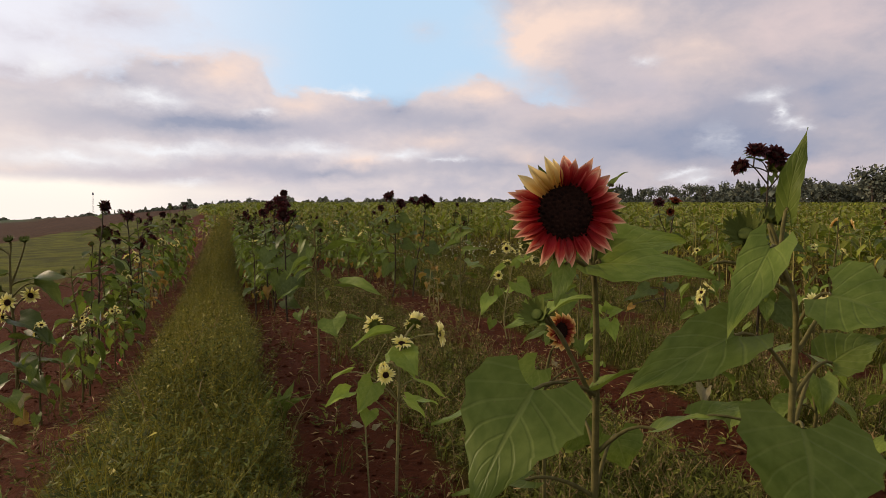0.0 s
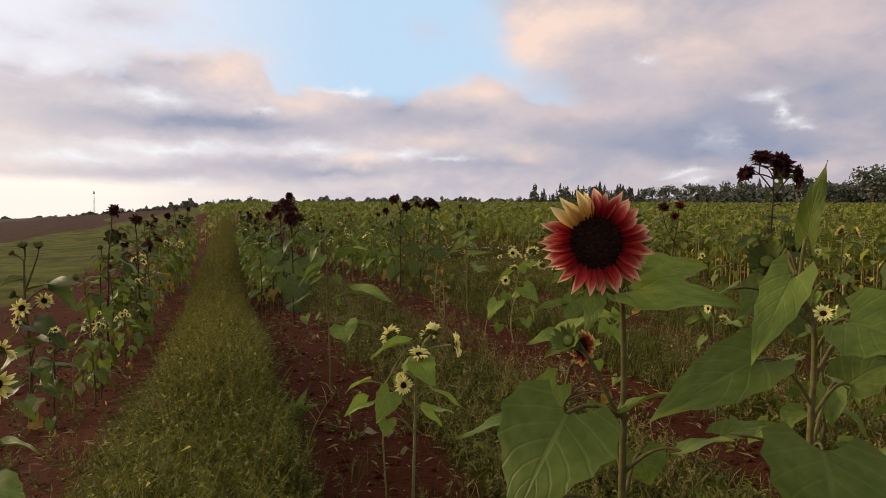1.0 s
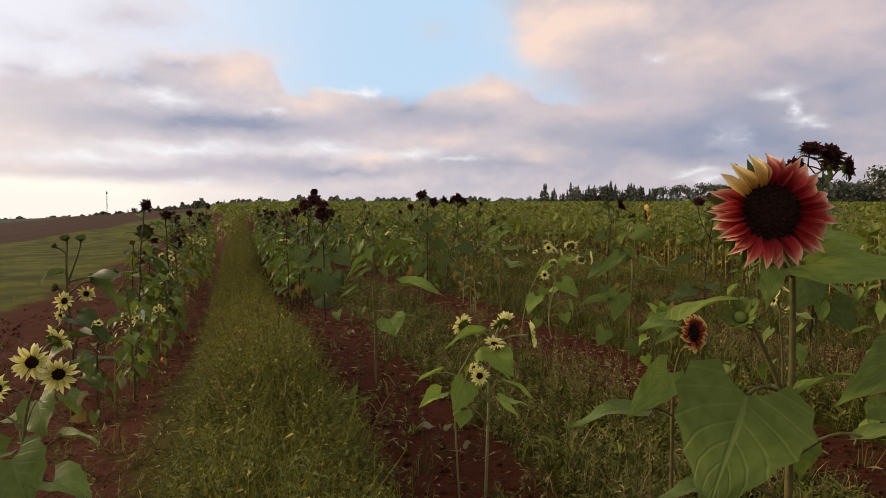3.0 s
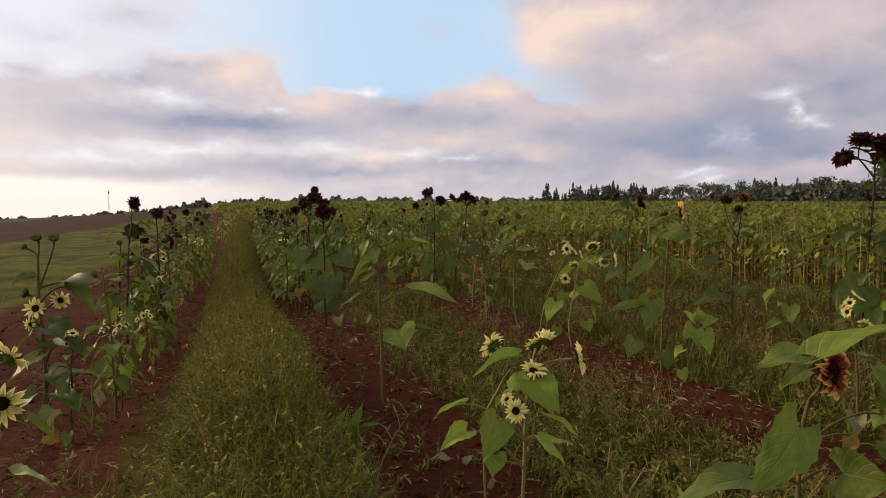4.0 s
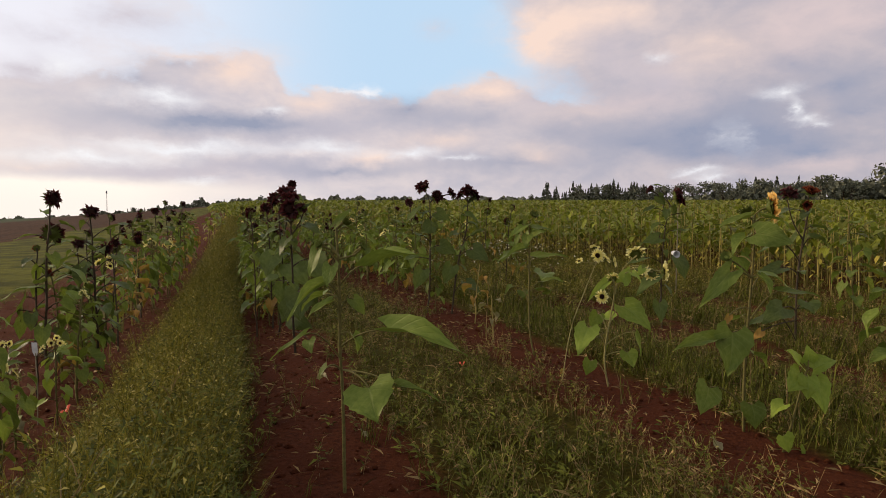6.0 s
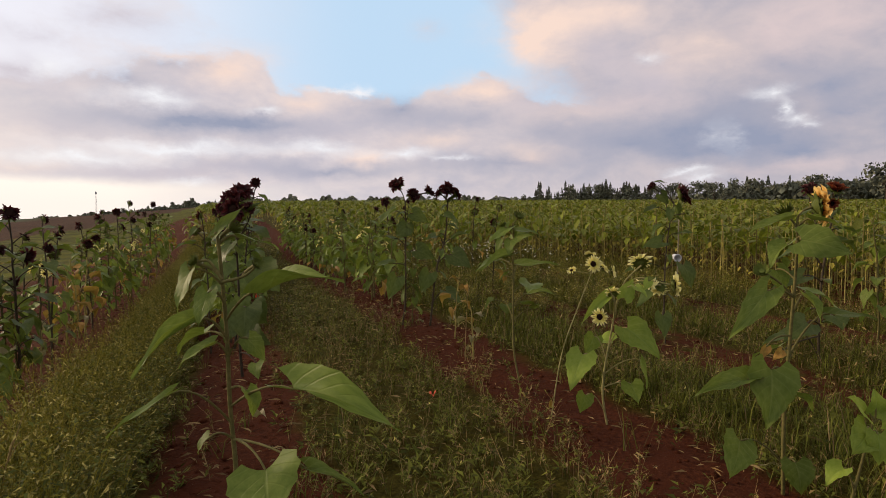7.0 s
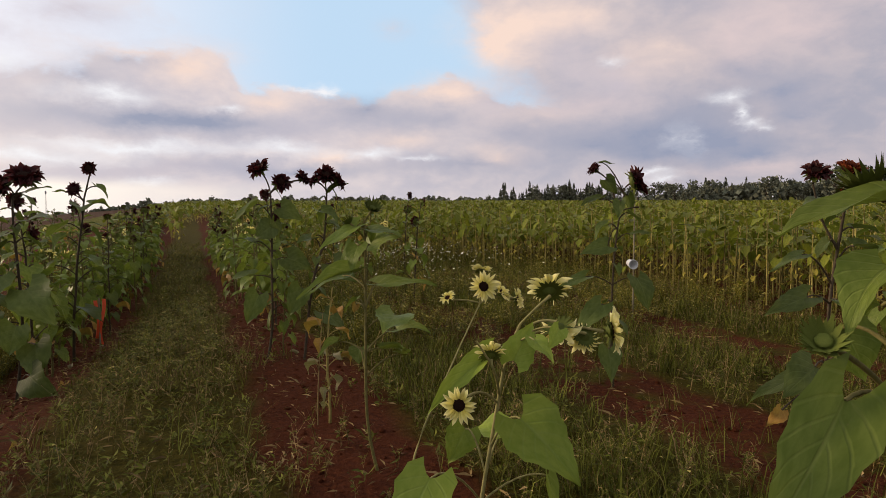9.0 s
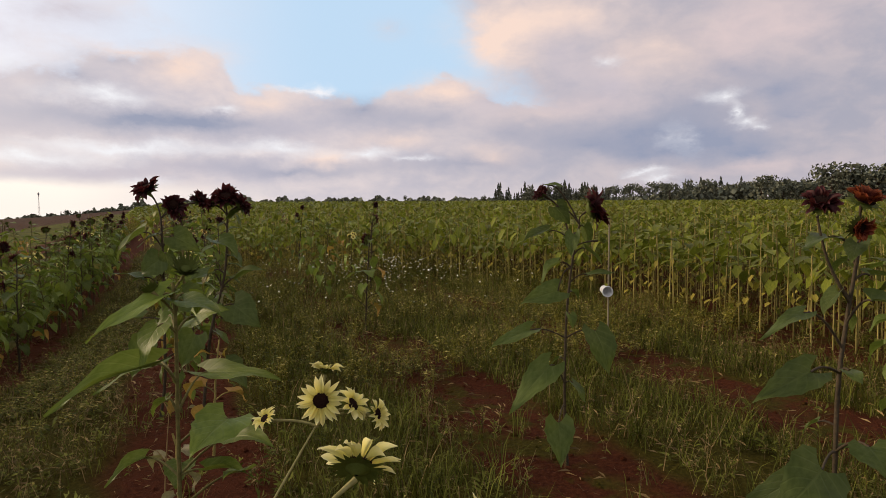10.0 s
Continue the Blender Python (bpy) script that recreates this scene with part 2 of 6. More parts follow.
def plain_plant(name, a, b, scale=30.0, rough=0.7, island=False, through_light=0.0):
    """Grainy plant tissue in two tones."""
    mat, k, bsdf, out = material(name)
    rnd = k.add("ShaderNodeNewGeometry").outputs["Random Per Island"] if island else k.add("ShaderNodeObjectInfo").outputs["Random"]
    grain = k.noise(k.add("ShaderNodeTexCoord").outputs["Object"], scale, 5.0, 0.6)
    col = vary(k, k.mix(k.smooth(grain, 0.3, 0.7), a, b), rnd, 0.42 if island else 0.75, 1.55 if island else 1.25)
    k.l.new(col, bsdf.inputs["Base Color"])
    bsdf.inputs["Roughness"].default_value = rough
    bsdf.inputs["Specular IOR Level"].default_value = 0.10
    if through_light:
        trans = k.add("ShaderNodeBsdfTranslucent")
        k.l.new(col, trans.inputs["Color"])
        both = k.add("ShaderNodeMixShader")
        both.inputs[0].default_value = through_light
        k.l.new(bsdf.outputs[0], both.inputs[1])
        k.l.new(trans.outputs[0], both.inputs[2])
        k.l.new(both.outputs[0], out.inputs["Surface"])
    return mat


def petal_material(name, stops):
    """Colours from the petal's foot to its tip, with fine lengthwise streaks."""
    mat, k, bsdf, out = material(name)
    uvn = k.add("ShaderNodeTexCoord").outputs["UV"]
    uv = k.add("ShaderNodeSeparateXYZ")
    k.l.new(uvn, uv.inputs[0])
    rnd = k.add("ShaderNodeObjectInfo").outputs["Random"]
    streak = k.noise(k.xyz(k.math("MULTIPLY", uv.outputs[0], 9.0), k.math("MULTIPLY", uv.outputs[1], 0.8), k.math("MULTIPLY", rnd, 40.0)), 2.0, 3.0, 0.6)
    at = k.math("ADD", uv.outputs[1], k.math("MULTIPLY", k.math("SUBTRACT", streak, 0.5), 0.45))
    side = k.math("ABSOLUTE", k.math("SUBTRACT", uv.outputs[0], 0.5))
    at = k.math("ADD", at, k.math("MULTIPLY", side, 0.35))
    ramp = k.add("ShaderNodeValToRGB")
    k.l.new(at, ramp.inputs[0])
    els = ramp.color_ramp.elements
    els[0].position, els[0].color = stops[0]
    els[1].position, els[1].color = stops[-1]
    for p, c in stops[1:-1]:
        e = els.new(p)
        e.color = c
    col = vary(k, ramp.outputs[0], rnd, 0.85, 1.12)
    k.l.new(col, bsdf.inputs["Base Color"])
    bsdf.inputs["Roughness"].default_value = 0.6
    bsdf.inputs["Specular IOR Level"].default_value = 0.25
    bump = k.add("ShaderNodeBump")
    bump.inputs["Strength"].default_value = 0.35
    bump.inputs["Distance"].default_value = 0.002
    k.l.new(streak, bump.inputs["Height"])
    k.l.new(bump.outputs[0], bsdf.inputs["Normal"])
    trans = k.add("ShaderNodeBsdfTranslucent")
    k.l.new(col, trans.inputs["Color"])
    both = k.add("ShaderNodeMixShader")
    both.inputs[0].default_value = 0.3
    k.l.new(bsdf.outputs[0], both.inputs[1])
    k.l.new(trans.outputs[0], both.inputs[2])
    k.l.new(both.outputs[0], out.inputs["Surface"])
    return mat


LEAF = leaf_material("sunflower_leaf", (0.098, 0.140, 0.018, 1), (0.160, 0.205, 0.036, 1), (0.26, 0.29, 0.08, 1))
LEAF_BRIGHT = leaf_material("young_leaf", (0.175, 0.245, 0.028, 1), (0.245, 0.310, 0.048, 1), (0.22, 0.29, 0.09, 1))
LEAF_DARK = leaf_material("dusky_leaf", (0.058, 0.082, 0.016, 1), (0.100, 0.128, 0.030, 1), (0.17, 0.20, 0.06, 1), yellow=0.03)
LEAF_DRY = leaf_material("dry_leaf", (0.30, 0.15, 0.035, 1), (0.38, 0.22, 0.05, 1), (0.40, 0.28, 0.10, 1))
LEAF_PALE = leaf_material("withered_leaf", (0.22, 0.19, 0.09, 1), (0.30, 0.25, 0.13, 1), (0.32, 0.28, 0.16, 1))
CROP_LEAF = leaf_material("crop_leaf", (0.112, 0.134, 0.010, 1), (0.200, 0.206, 0.022, 1), (0.18, 0.22, 0.07, 1), island=True)
CROP_DRY = leaf_material("crop_dry_leaf", (0.30, 0.25, 0.035, 1), (0.42, 0.33, 0.06, 1), (0.25, 0.2, 0.08, 1), island=True)
WEED = plain_plant("weed_green", (0.046, 0.056, 0.008, 1), (0.112, 0.122, 0.022, 1), 9.0, island=True, through_light=0.12)
WEED_OLIVE = plain_plant("weed_olive", (0.135, 0.122, 0.013, 1), (0.230, 0.194, 0.028, 1), 9.0, island=True, through_light=0.12)
GRASS = plain_plant("grass_green", (0.064, 0.074, 0.008, 1), (0.140, 0.142, 0.022, 1), 5.0, island=True, through_light=0.12)
SEED = plain_plant("seed_tips", (0.28, 0.23, 0.05, 1), (0.42, 0.35, 0.11, 1), 20.0, island=True, through_light=0.2)
STRAW = plain_plant("straw", (0.20, 0.13, 0.05, 1), (0.27, 0.19, 0.08, 1), 20.0, island=True)
STEM = plain_plant("stem_green", (0.085, 0.078, 0.024, 1), (0.140, 0.118, 0.040, 1), 60.0)
STEM_PALE = plain_plant("stem_pale", (0.21, 0.19, 0.065, 1), (0.31, 0.27, 0.11, 1), 60.0)
STEM_DARK = plain_plant("stem_purple", (0.045, 0.035, 0.022, 1), (0.075, 0.055, 0.032, 1), 60.0)
STEM_CROP = plain_plant("stem_crop", (0.20, 0.17, 0.050, 1), (0.30, 0.24, 0.075, 1), 40.0, island=True)
BRACT = plain_plant("bract_green", (0.070, 0.092, 0.016, 1), (0.110, 0.130, 0.028, 1), 80.0)
DISC = plain_plant("disc_dark", (0.006, 0.003, 0.002, 1), (0.030, 0.012, 0.007, 1), 160.0, 1.0, island=True)
DISC_BROWN = plain_plant("disc_brown", (0.030, 0.016, 0.006, 1), (0.075, 0.045, 0.012, 1), 160.0, 0.8, island=True)
PETAL_RED = petal_material("petal_red", [(0.0, (0.13, 0.003, 0.005, 1)), (0.42, (0.36, 0.012, 0.014, 1)), (0.70, (0.55, 0.085, 0.055, 1)), (0.97, (0.84, 0.50, 0.30, 1))])
PETAL_GOLD = petal_material("petal_gold", [(0.0, (0.42, 0.10, 0.02, 1)), (0.35, (0.74, 0.46, 0.10, 1)), (1.0, (0.86, 0.70, 0.34, 1))])
PETAL_PALE = petal_material("petal_cream", [(0.0, (0.62, 0.50, 0.10, 1)), (0.35, (0.78, 0.70, 0.20, 1)), (1.0, (0.86, 0.79, 0.38, 1))])
PETAL_ORANGE = petal_material("petal_orange", [(0.0, (0.42, 0.08, 0.01, 1)), (0.40, (0.70, 0.36, 0.06, 1)), (1.0, (0.82, 0.58, 0.20, 1))])
PETAL_BICOLOUR = petal_material("petal_bicolour", [(0.0, (0.16, 0.012, 0.006, 1)), (0.5, (0.34, 0.05, 0.02, 1)), (0.7, (0.62, 0.33, 0.08, 1)), (1.0, (0.76, 0.56, 0.22, 1))])
PETAL_BLACK = petal_material("petal_maroon", [(0.0, (0.012, 0.003, 0.003, 1)), (0.6, (0.040, 0.006, 0.006, 1)), (1.0, (0.085, 0.016, 0.014, 1))])
PETAL_RUST = petal_material("petal_rust", [(0.0, (0.04, 0.006, 0.003, 1)), (0.6, (0.13, 0.020, 0.008, 1)), (1.0, (0.28, 0.07, 0.02, 1))])

ROW = radians(20.5)                # the planting rows run this far left of straight ahead
ROW_GAP, ROW_AT = 1.83, 0.60      # distance between rows, and the row nearest to the start
ALONG, ACROSS = Vector((-math.sin(ROW), math.cos(ROW), 0)), Vector((math.cos(ROW), math.sin(ROW), 0))


def soil_material():
    mat, k, bsdf, out = material("field_ground")
    pos = k.add("ShaderNodeNewGeometry").outputs["Position"]
    sep = k.add("ShaderNodeSeparateXYZ")
    k.l.new(pos, sep.inputs[0])
    x, y = sep.outputs[0], sep.outputs[1]
    v = k.math("ADD", k.math("MULTIPLY", x, math.cos(ROW)), k.math("MULTIPLY", y, math.sin(ROW)))
    fine = k.noise(pos, 38.0, 8.0, 0.65)
    mid = k.noise(pos, 4.0, 6.0, 0.6)
    wide = k.noise(pos, 0.7, 4.0, 0.55)
    soil = k.mix(k.smooth(fine, 0.3, 0.7), (0.038, 0.010, 0.004, 1), (0.098, 0.029, 0.011, 1))
    soil = k.mix(k.smooth(mid, 0.35, 0.7), soil, (0.072, 0.020, 0.008, 1))
    crumbs = k.smooth(k.noise(pos, 90.0, 2.0, 0.5), 0.66, 0.74)
    soil = k.mix(k.math("MULTIPLY", crumbs, 0.5), soil, (0.19, 0.085, 0.045, 1))
    moss = k.mix(k.smooth(fine, 0.35, 0.65), (0.034, 0.036, 0.004, 1), (0.072, 0.068, 0.009, 1))
    wob = k.math("MULTIPLY", k.math("SUBTRACT", wide, 0.5), 0.8)
    vv = k.math("ADD", v, wob)

    def band(a, b, soft=0.15):
        return k.math("MULTIPLY", k.smooth(vv, a - soft, a + soft), k.math("SUBTRACT", 1.0, k.smooth(vv, b - soft, b + soft)))

    lane = k.math("ABSOLUTE", k.math("SUBTRACT", k.math("FRACT", k.math("DIVIDE", k.math("SUBTRACT", vv, ROW_AT - 10 * ROW_GAP), ROW_GAP)), 0.5))
    cover = k.math("MULTIPLY", k.math("SUBTRACT", 1.0, k.smooth(lane, 0.24, 0.34)), band(-1.1, 8.2, 0.2))
    cover = k.math("MAXIMUM", cover, k.math("MULTIPLY", band(3.0, 300.0, 0.3), k.math("MULTIPLY", k.smooth(mid, 0.46, 0.60), k.smooth(wide, 0.44, 0.56))))
    col = k.mix(k.math("MULTIPLY", cover, 0.8), soil, moss)
    lawn = k.mix(k.smooth(mid, 0.3, 0.7), (0.075, 0.080, 0.010, 1), (0.125, 0.122, 0.016, 1))
    lawn = k.mix(k.smooth(wide, 0.35, 0.65), lawn, (0.048, 0.048, 0.010, 1))
    col = k.mix(band(-13.5, -4.0, 0.3), col, lawn)
    tilled = k.mix(k.smooth(mid, 0.3, 0.7), (0.045, 0.021, 0.011, 1), (0.078, 0.038, 0.019, 1))
    furrow = k.noise(k.xyz(k.math("MULTIPLY", v, 1.3), k.math("MULTIPLY", y, 0.05), 0.0), 1.0, 4.0, 0.6)
    tilled = k.mix(k.smooth(furrow, 0.42, 0.62), tilled, (0.045, 0.022, 0.012, 1))
    col = k.mix(k.math("SUBTRACT", 1.0, k.smooth(vv, -14.0, -13.4)), col, tilled)
    far = k.math("SUBTRACT", 1.0, k.smooth(vv, -75.0, -60.0))
    col = k.mix(far, col, (0.05, 0.07, 0.035, 1))
    k.l.new(col, bsdf.inputs["Base Color"])
    bsdf.inputs["Roughness"].default_value = 0.95
    bsdf.inputs["Specular IOR Level"].default_value = 0.05
    bump = k.add("ShaderNodeBump")
    bump.inputs["Strength"].default_value = 0.9
    bump.inputs["Distance"].default_value = 0.045
    k.l.new(k.math("ADD", k.math("MULTIPLY", fine, 0.7), mid), bump.inputs["Height"])
    k.l.new(bump.outputs[0], bsdf.inputs["Normal"])
    return mat


SOIL = soil_material()


# ---- shapes ----
def height(x, y):
    """The lie of the land: level close by, rising ahead and to the right, falling to the left."""
    far = math.hypot(x, y)
    a = math.atan2(x, max(y, 0.01)) if y > 0 else (1.5 if x > 0 else -1.5)
    w = min(1.0, max(0.0, (a + 0.67) / 0.36))
    w = w * w * (3 - 2 * w)
    s = y - 9.0
    rise = (s if s > 30 else 3.0 * math.log(1 + math.exp(s / 3.0))) if y > -20 else 0.0
    rise = min(rise, 260.0)
    q = min(1.0, max(0.0, (-1.3 - x) / 2.2))
    side = -0.42 * q * q * (3 - 2 * q)
    return 0.040 * rise * w + side * (1 - min(1.0, far / 60.0))


def place(u, v):
    p = ALONG * u + ACROSS * v
    return p.x, p.y


def bump_ground(x, y):
    """Clods and the low beds of the rows."""
    v = x * math.cos(ROW) + y * math.sin(ROW)
    n = 0.022 * noise.noise((x * 2.1, y * 2.1, 0)) + 0.016 * noise.noise((x * 7, y * 7, 3))
    if -4.3 < v < -1.3:
        n += 0.02 * math.sin(v * 11) + 0.03 * noise.noise((x * 5, y * 5, 8))
    return n


class Geo:
    """Collects vertices, faces, material slots and texture coordinates of one mesh."""

    def __init__(self):
        self.v, self.f, self.m, self.uv = [], [], [], []

    def face(self, idx, slot=0, uv=None):
        self.f.append(tuple(idx))
        self.m.append(slot)
        self.uv.append(uv or [(0.5, 0.5)] * len(idx))

    def grid(self, rows, slot=0, close=False):
        """rows: lists of (point, (u, v))."""
        base = len(self.v)
        n = len(rows[0])
        for row in rows:
            self.v.extend(tuple(p) for p, _ in row)
        for i in range(len(rows) - 1):
            for j in range(n if close else n - 1):
                a, b = base + i * n + j, base + i * n + (j + 1) % n
                c, d = b + n, a + n
                self.face((a, b, c, d), slot, [rows[i][j][1], rows[i][(j + 1) % n][1], rows[i + 1][(j + 1) % n][1], rows[i + 1][j][1]])

    def tube(self, pts, radii, sides=6, slot=0):
        rows = []
        up = Vector((0.3, 0.2, 1)).normalized()
        for i, p in enumerate(pts):
            p = Vector(p)
            d = (Vector(pts[min(i + 1, len(pts) - 1)]) - Vector(pts[max(i - 1, 0)]))
            d = d.normalized() if d.length > 1e-9 else Vector((0, 0, 1))
            s = d.cross(up if abs(d.dot(up)) < 0.95 else Vector((1, 0, 0))).normalized()
            t = d.cross(s)
            rows.append([(p + (s * math.cos(2 * math.pi * k / sides) + t * math.sin(2 * math.pi * k / sides)) * radii[i], (k / sides, i / len(pts))) for k in range(sides)])
        self.grid(rows, slot, close=True)

    def mesh(self, name, mats, smooth=True):
        me = bpy.data.meshes.new(name)
        me.from_pydata(self.v, [], self.f)
        for mt in mats:
            me.materials.append(mt)
        me.polygons.foreach_set("material_index", self.m)
        if smooth:
            me.polygons.foreach_set("use_smooth", [True] * len(self.f))
        layer = me.uv_layers.new(name="UVMap")
        layer.data.foreach_set("uv", [c for face in self.uv for pair in face for c in pair])
        me.update()
        return me


LEAF_OUTLINE = ([0, 0.06, 0.13, 0.22, 0.32, 0.45, 0.60, 0.75, 0.88, 1.0], [0.56, 0.84, 0.97, 1.0, 0.96, 0.82, 0.60, 0.36, 0.16, 0.0])
PETAL_OUTLINE = ([0, 0.15, 0.35, 0.55, 0.75, 0.90, 1.0], [0.42, 0.74, 0.98, 0.98, 0.68, 0.30, 0.0])


def blade(rng, outline=LEAF_OUTLINE, n=11, m=6, heart=0.22, fold=0.18, arch=0.10, wave=0.05, teeth=0.05, twist=0.0, z_tip=0.0):
    """A leaf or petal 1 long (y) and 1 wide (x), facing z, its foot at the origin."""
    rows = []
    ph = rng.uniform(0, 6.28)
    for i in range(n + 1):
        s = i / n
        w = float(np.interp(s, *outline)) * 0.5
        row = []
        for j in range(m + 1):
            q = 2 * j / m - 1
            edge = abs(q)
            x = q * w * (1 + (teeth * (1 if i % 2 else -1) if edge == 1 else 0))
            y = s - heart * edge ** 1.6 * (1 - s) ** 3
            z = fold * edge * w + arch * 4 * s * (1 - s) + wave * math.sin(9 * s + ph + (1.5 if q > 0 else 0)) * edge ** 1.5 + z_tip * s * s
            a = twist * s
            row.append((Vector((x * math.cos(a) + z * math.sin(a), y, z * math.cos(a) - x * math.sin(a))), (0.5 + q * 0.5, s)))
        rows.append(row)
    g = Geo()
    g.grid(rows)
    return g


rng = random.Random(5)
LEAF_MESHES = {}
for mat in (LEAF, LEAF_BRIGHT, LEAF_DARK, LEAF_DRY, LEAF_PALE):
    curl = 2.2 if mat in (LEAF_DRY, LEAF_PALE) else 1.0
    LEAF_MESHES[mat.name] = [blade(random.Random(31 + i), fold=(0.12, 0.30, 0.05, 0.42)[i % 4] * curl, arch=(0.07, 0.13, 0.10, 0.16)[i % 4] * curl, wave=0.05 * curl,
                                   twist=(0.15, -0.2, 0.3, 0.0)[i % 4] * curl).mesh("leaf", [mat]) for i in range(4)]
    LEAF_MESHES["row_" + mat.name] = [blade(random.Random(61 + i), n=7, m=4, fold=(0.15, 0.35, 0.05, 0.5)[i % 4] * curl, arch=(0.08, 0.14, 0.11, 0.17)[i % 4] * curl, wave=0.06 * curl,
                                            twist=(0.2, -0.25, 0.35, 0.0)[i % 4] * curl).mesh("leaf", [mat]) for i in range(4)]


def frame_of(foot, tip, face, width, thick=None):
    """The matrix that lays a unit leaf from foot to tip, its upper side towards face."""
    y = Vector(tip) - Vector(foot)
    length = y.length
    y.normalize()
    z = Vector(face) - y * Vector(face).dot(y)
    z = z.normalized() if z.length > 1e-4 else y.orthogonal().normalized()
    x = y.cross(z)
    s = thick or (width + length) * 0.5
    m = Matrix((x * width, y * length, z * s)).transposed().to_4x4()
    m.translation = foot
    return m


def sub(name, data, parent, m=None, label=""):
    ob = new(name, data)
    ob.parent = parent
    if m is not None:
        ob.matrix_basis = m
    return tagged(ob, label)


# ---- ground ----
def ground_sheet():
    """One sheet, fine close by and coarse towards the horizon."""
    xs = sorted(set([round(v, 3) for v in np.concatenate([[-3000, -1500, -700, -350, -200, -120, -80, -55, -38, -28], np.arange(-22, -6, 1.0), np.arange(-6, 7, 0.11), np.arange(7, 22, 1.0), [24, 28, 38, 55, 80, 120, 200, 350, 700, 1500, 3000]])]))
    ys = sorted(set([round(v, 3) for v in np.concatenate([[-3000, -1000, -300, -100, -40, -15, -6, -3], np.arange(-1, 15, 0.11), np.arange(15, 40, 0.8), np.arange(40, 100, 4.0), [110, 130, 160, 200, 240, 270, 300, 400, 700, 1500, 3000]])]))
    verts, faces = [], []
    for y in ys:
        for x in xs:
            fine = abs(x) < 22 and -3 < y < 40
            verts.append((x, y, height(x, y) + (bump_ground(x, y) if fine else 0.0)))
    n = len(xs)
    for j in range(len(ys) - 1):
        for i in range(n - 1):
            a = j * n + i
            faces.append((a, a + 1, a + n + 1, a + n))
    me = bpy.data.meshes.new("ground")
    me.from_pydata(verts, [], faces)
    me.materials.append(SOIL)
    me.polygons.foreach_set("use_smooth", [True] * len(faces))
    return tagged(new("ground", me), "red-brown tilled field soil with weedy strips", "ground", kind="structure")


ground_sheet()


# ---- flower heads ----
def disc_geo(g, r, rng, slot=0, dome=0.28, florets=90):
    """A domed disc of small florets set in a spiral."""
    rows = []
    for i in range(6):
        a = i / 5
        rr = r * math.sin(a * math.pi / 2) if i else 0.0005
        zz = r * dome * math.cos(a * math.pi / 2)
        rows.append([(Vector((rr * math.cos(2 * math.pi * k / 14), rr * math.sin(2 * math.pi * k / 14), zz)), (0.5, 0.5)) for k in range(14)])
    g.grid(rows[::-1], slot, close=True)
    for i in range(florets):
        a, q = i * 2.39996, math.sqrt((i + 0.5) / florets)
        c = Vector((r * q * math.cos(a), r * q * math.sin(a), r * dome * math.sqrt(max(0, 1 - q * q)) * 0.98))
        s = r * 0.085
        base = len(g.v)
        for k in range(4):
            b = a + k * math.pi / 2
            g.v.append((c.x + s * math.cos(b), c.y + s * math.sin(b), c.z - s * 0.2))
        g.v.append((c.x * 1.02, c.y * 1.02, c.z + s * rng.uniform(0.7, 1.5) * (0.6 + q)))
        for k in range(4):
            g.face((base + k, base + (k + 1) % 4, base + 4), slot)


def calyx_geo(g, r, rng, slot, n=16, spread=1.25, back=0.35, slim=0.30):
    """Green bracts behind the disc, and the fleshy cup."""
    rows = []
    for rr, zz in ((0.12, -0.62), (0.40, -0.50), (0.80, -0.24), (1.0, 0.0)):
        rows.append([(Vector((r * rr * math.cos(2 * math.pi * k / 12), r * rr * math.sin(2 * math.pi * k / 12), r * zz)), (0.5, 0.5)) for k in range(12)])
    g.grid(rows, slot, close=True)
    for ring in range(2):
        for i in range(n):
            a = 2 * math.pi * (i + 0.5 * ring) / n + rng.uniform(-0.08, 0.08)
            length = r * spread * rng.uniform(0.75, 1.15)
            tilt = -back + 0.25 * ring + rng.uniform(-0.2, 0.2)
            c, s = math.cos(a), math.sin(a)
            out = Vector((c, s, 0))
            side = Vector((-s, c, 0)) * r * slim
            foot = out * r * 0.72 + Vector((0, 0, -r * 0.2))
            mid = foot + out * length * 0.45 + Vector((0, 0, length * tilt * 0.3))
            tip = foot + out * length + Vector((0, 0, length * tilt))
            base = len(g.v)
            for p in (foot - side, foot + side, mid + side * 0.7, mid - side * 0.7, tip):
                g.v.append(tuple(p))
            g.face((base, base + 1, base + 2, base + 3), slot)
            g.face((base + 3, base + 2, base + 4), slot)


PETALS = {}


def petal_mesh(mat, i):
    key = (mat.name, i)
    if key not in PETALS:
        PETALS[key] = blade(random.Random(70 + i), PETAL_OUTLINE, n=8, m=4, heart=0.0, fold=(0.25, 0.45, 0.10, 0.6)[i % 4], arch=(0.06, 0.10, 0.02, 0.12)[i % 4], wave=0.03, teeth=0.0,
                            twist=(0.1, -0.3, 0.35, -0.1)[i % 4], z_tip=(0.05, -0.1, 0.12, -0.03)[i % 4]).mesh("petal", [mat])
    return PETALS[key]


HEADS = {}
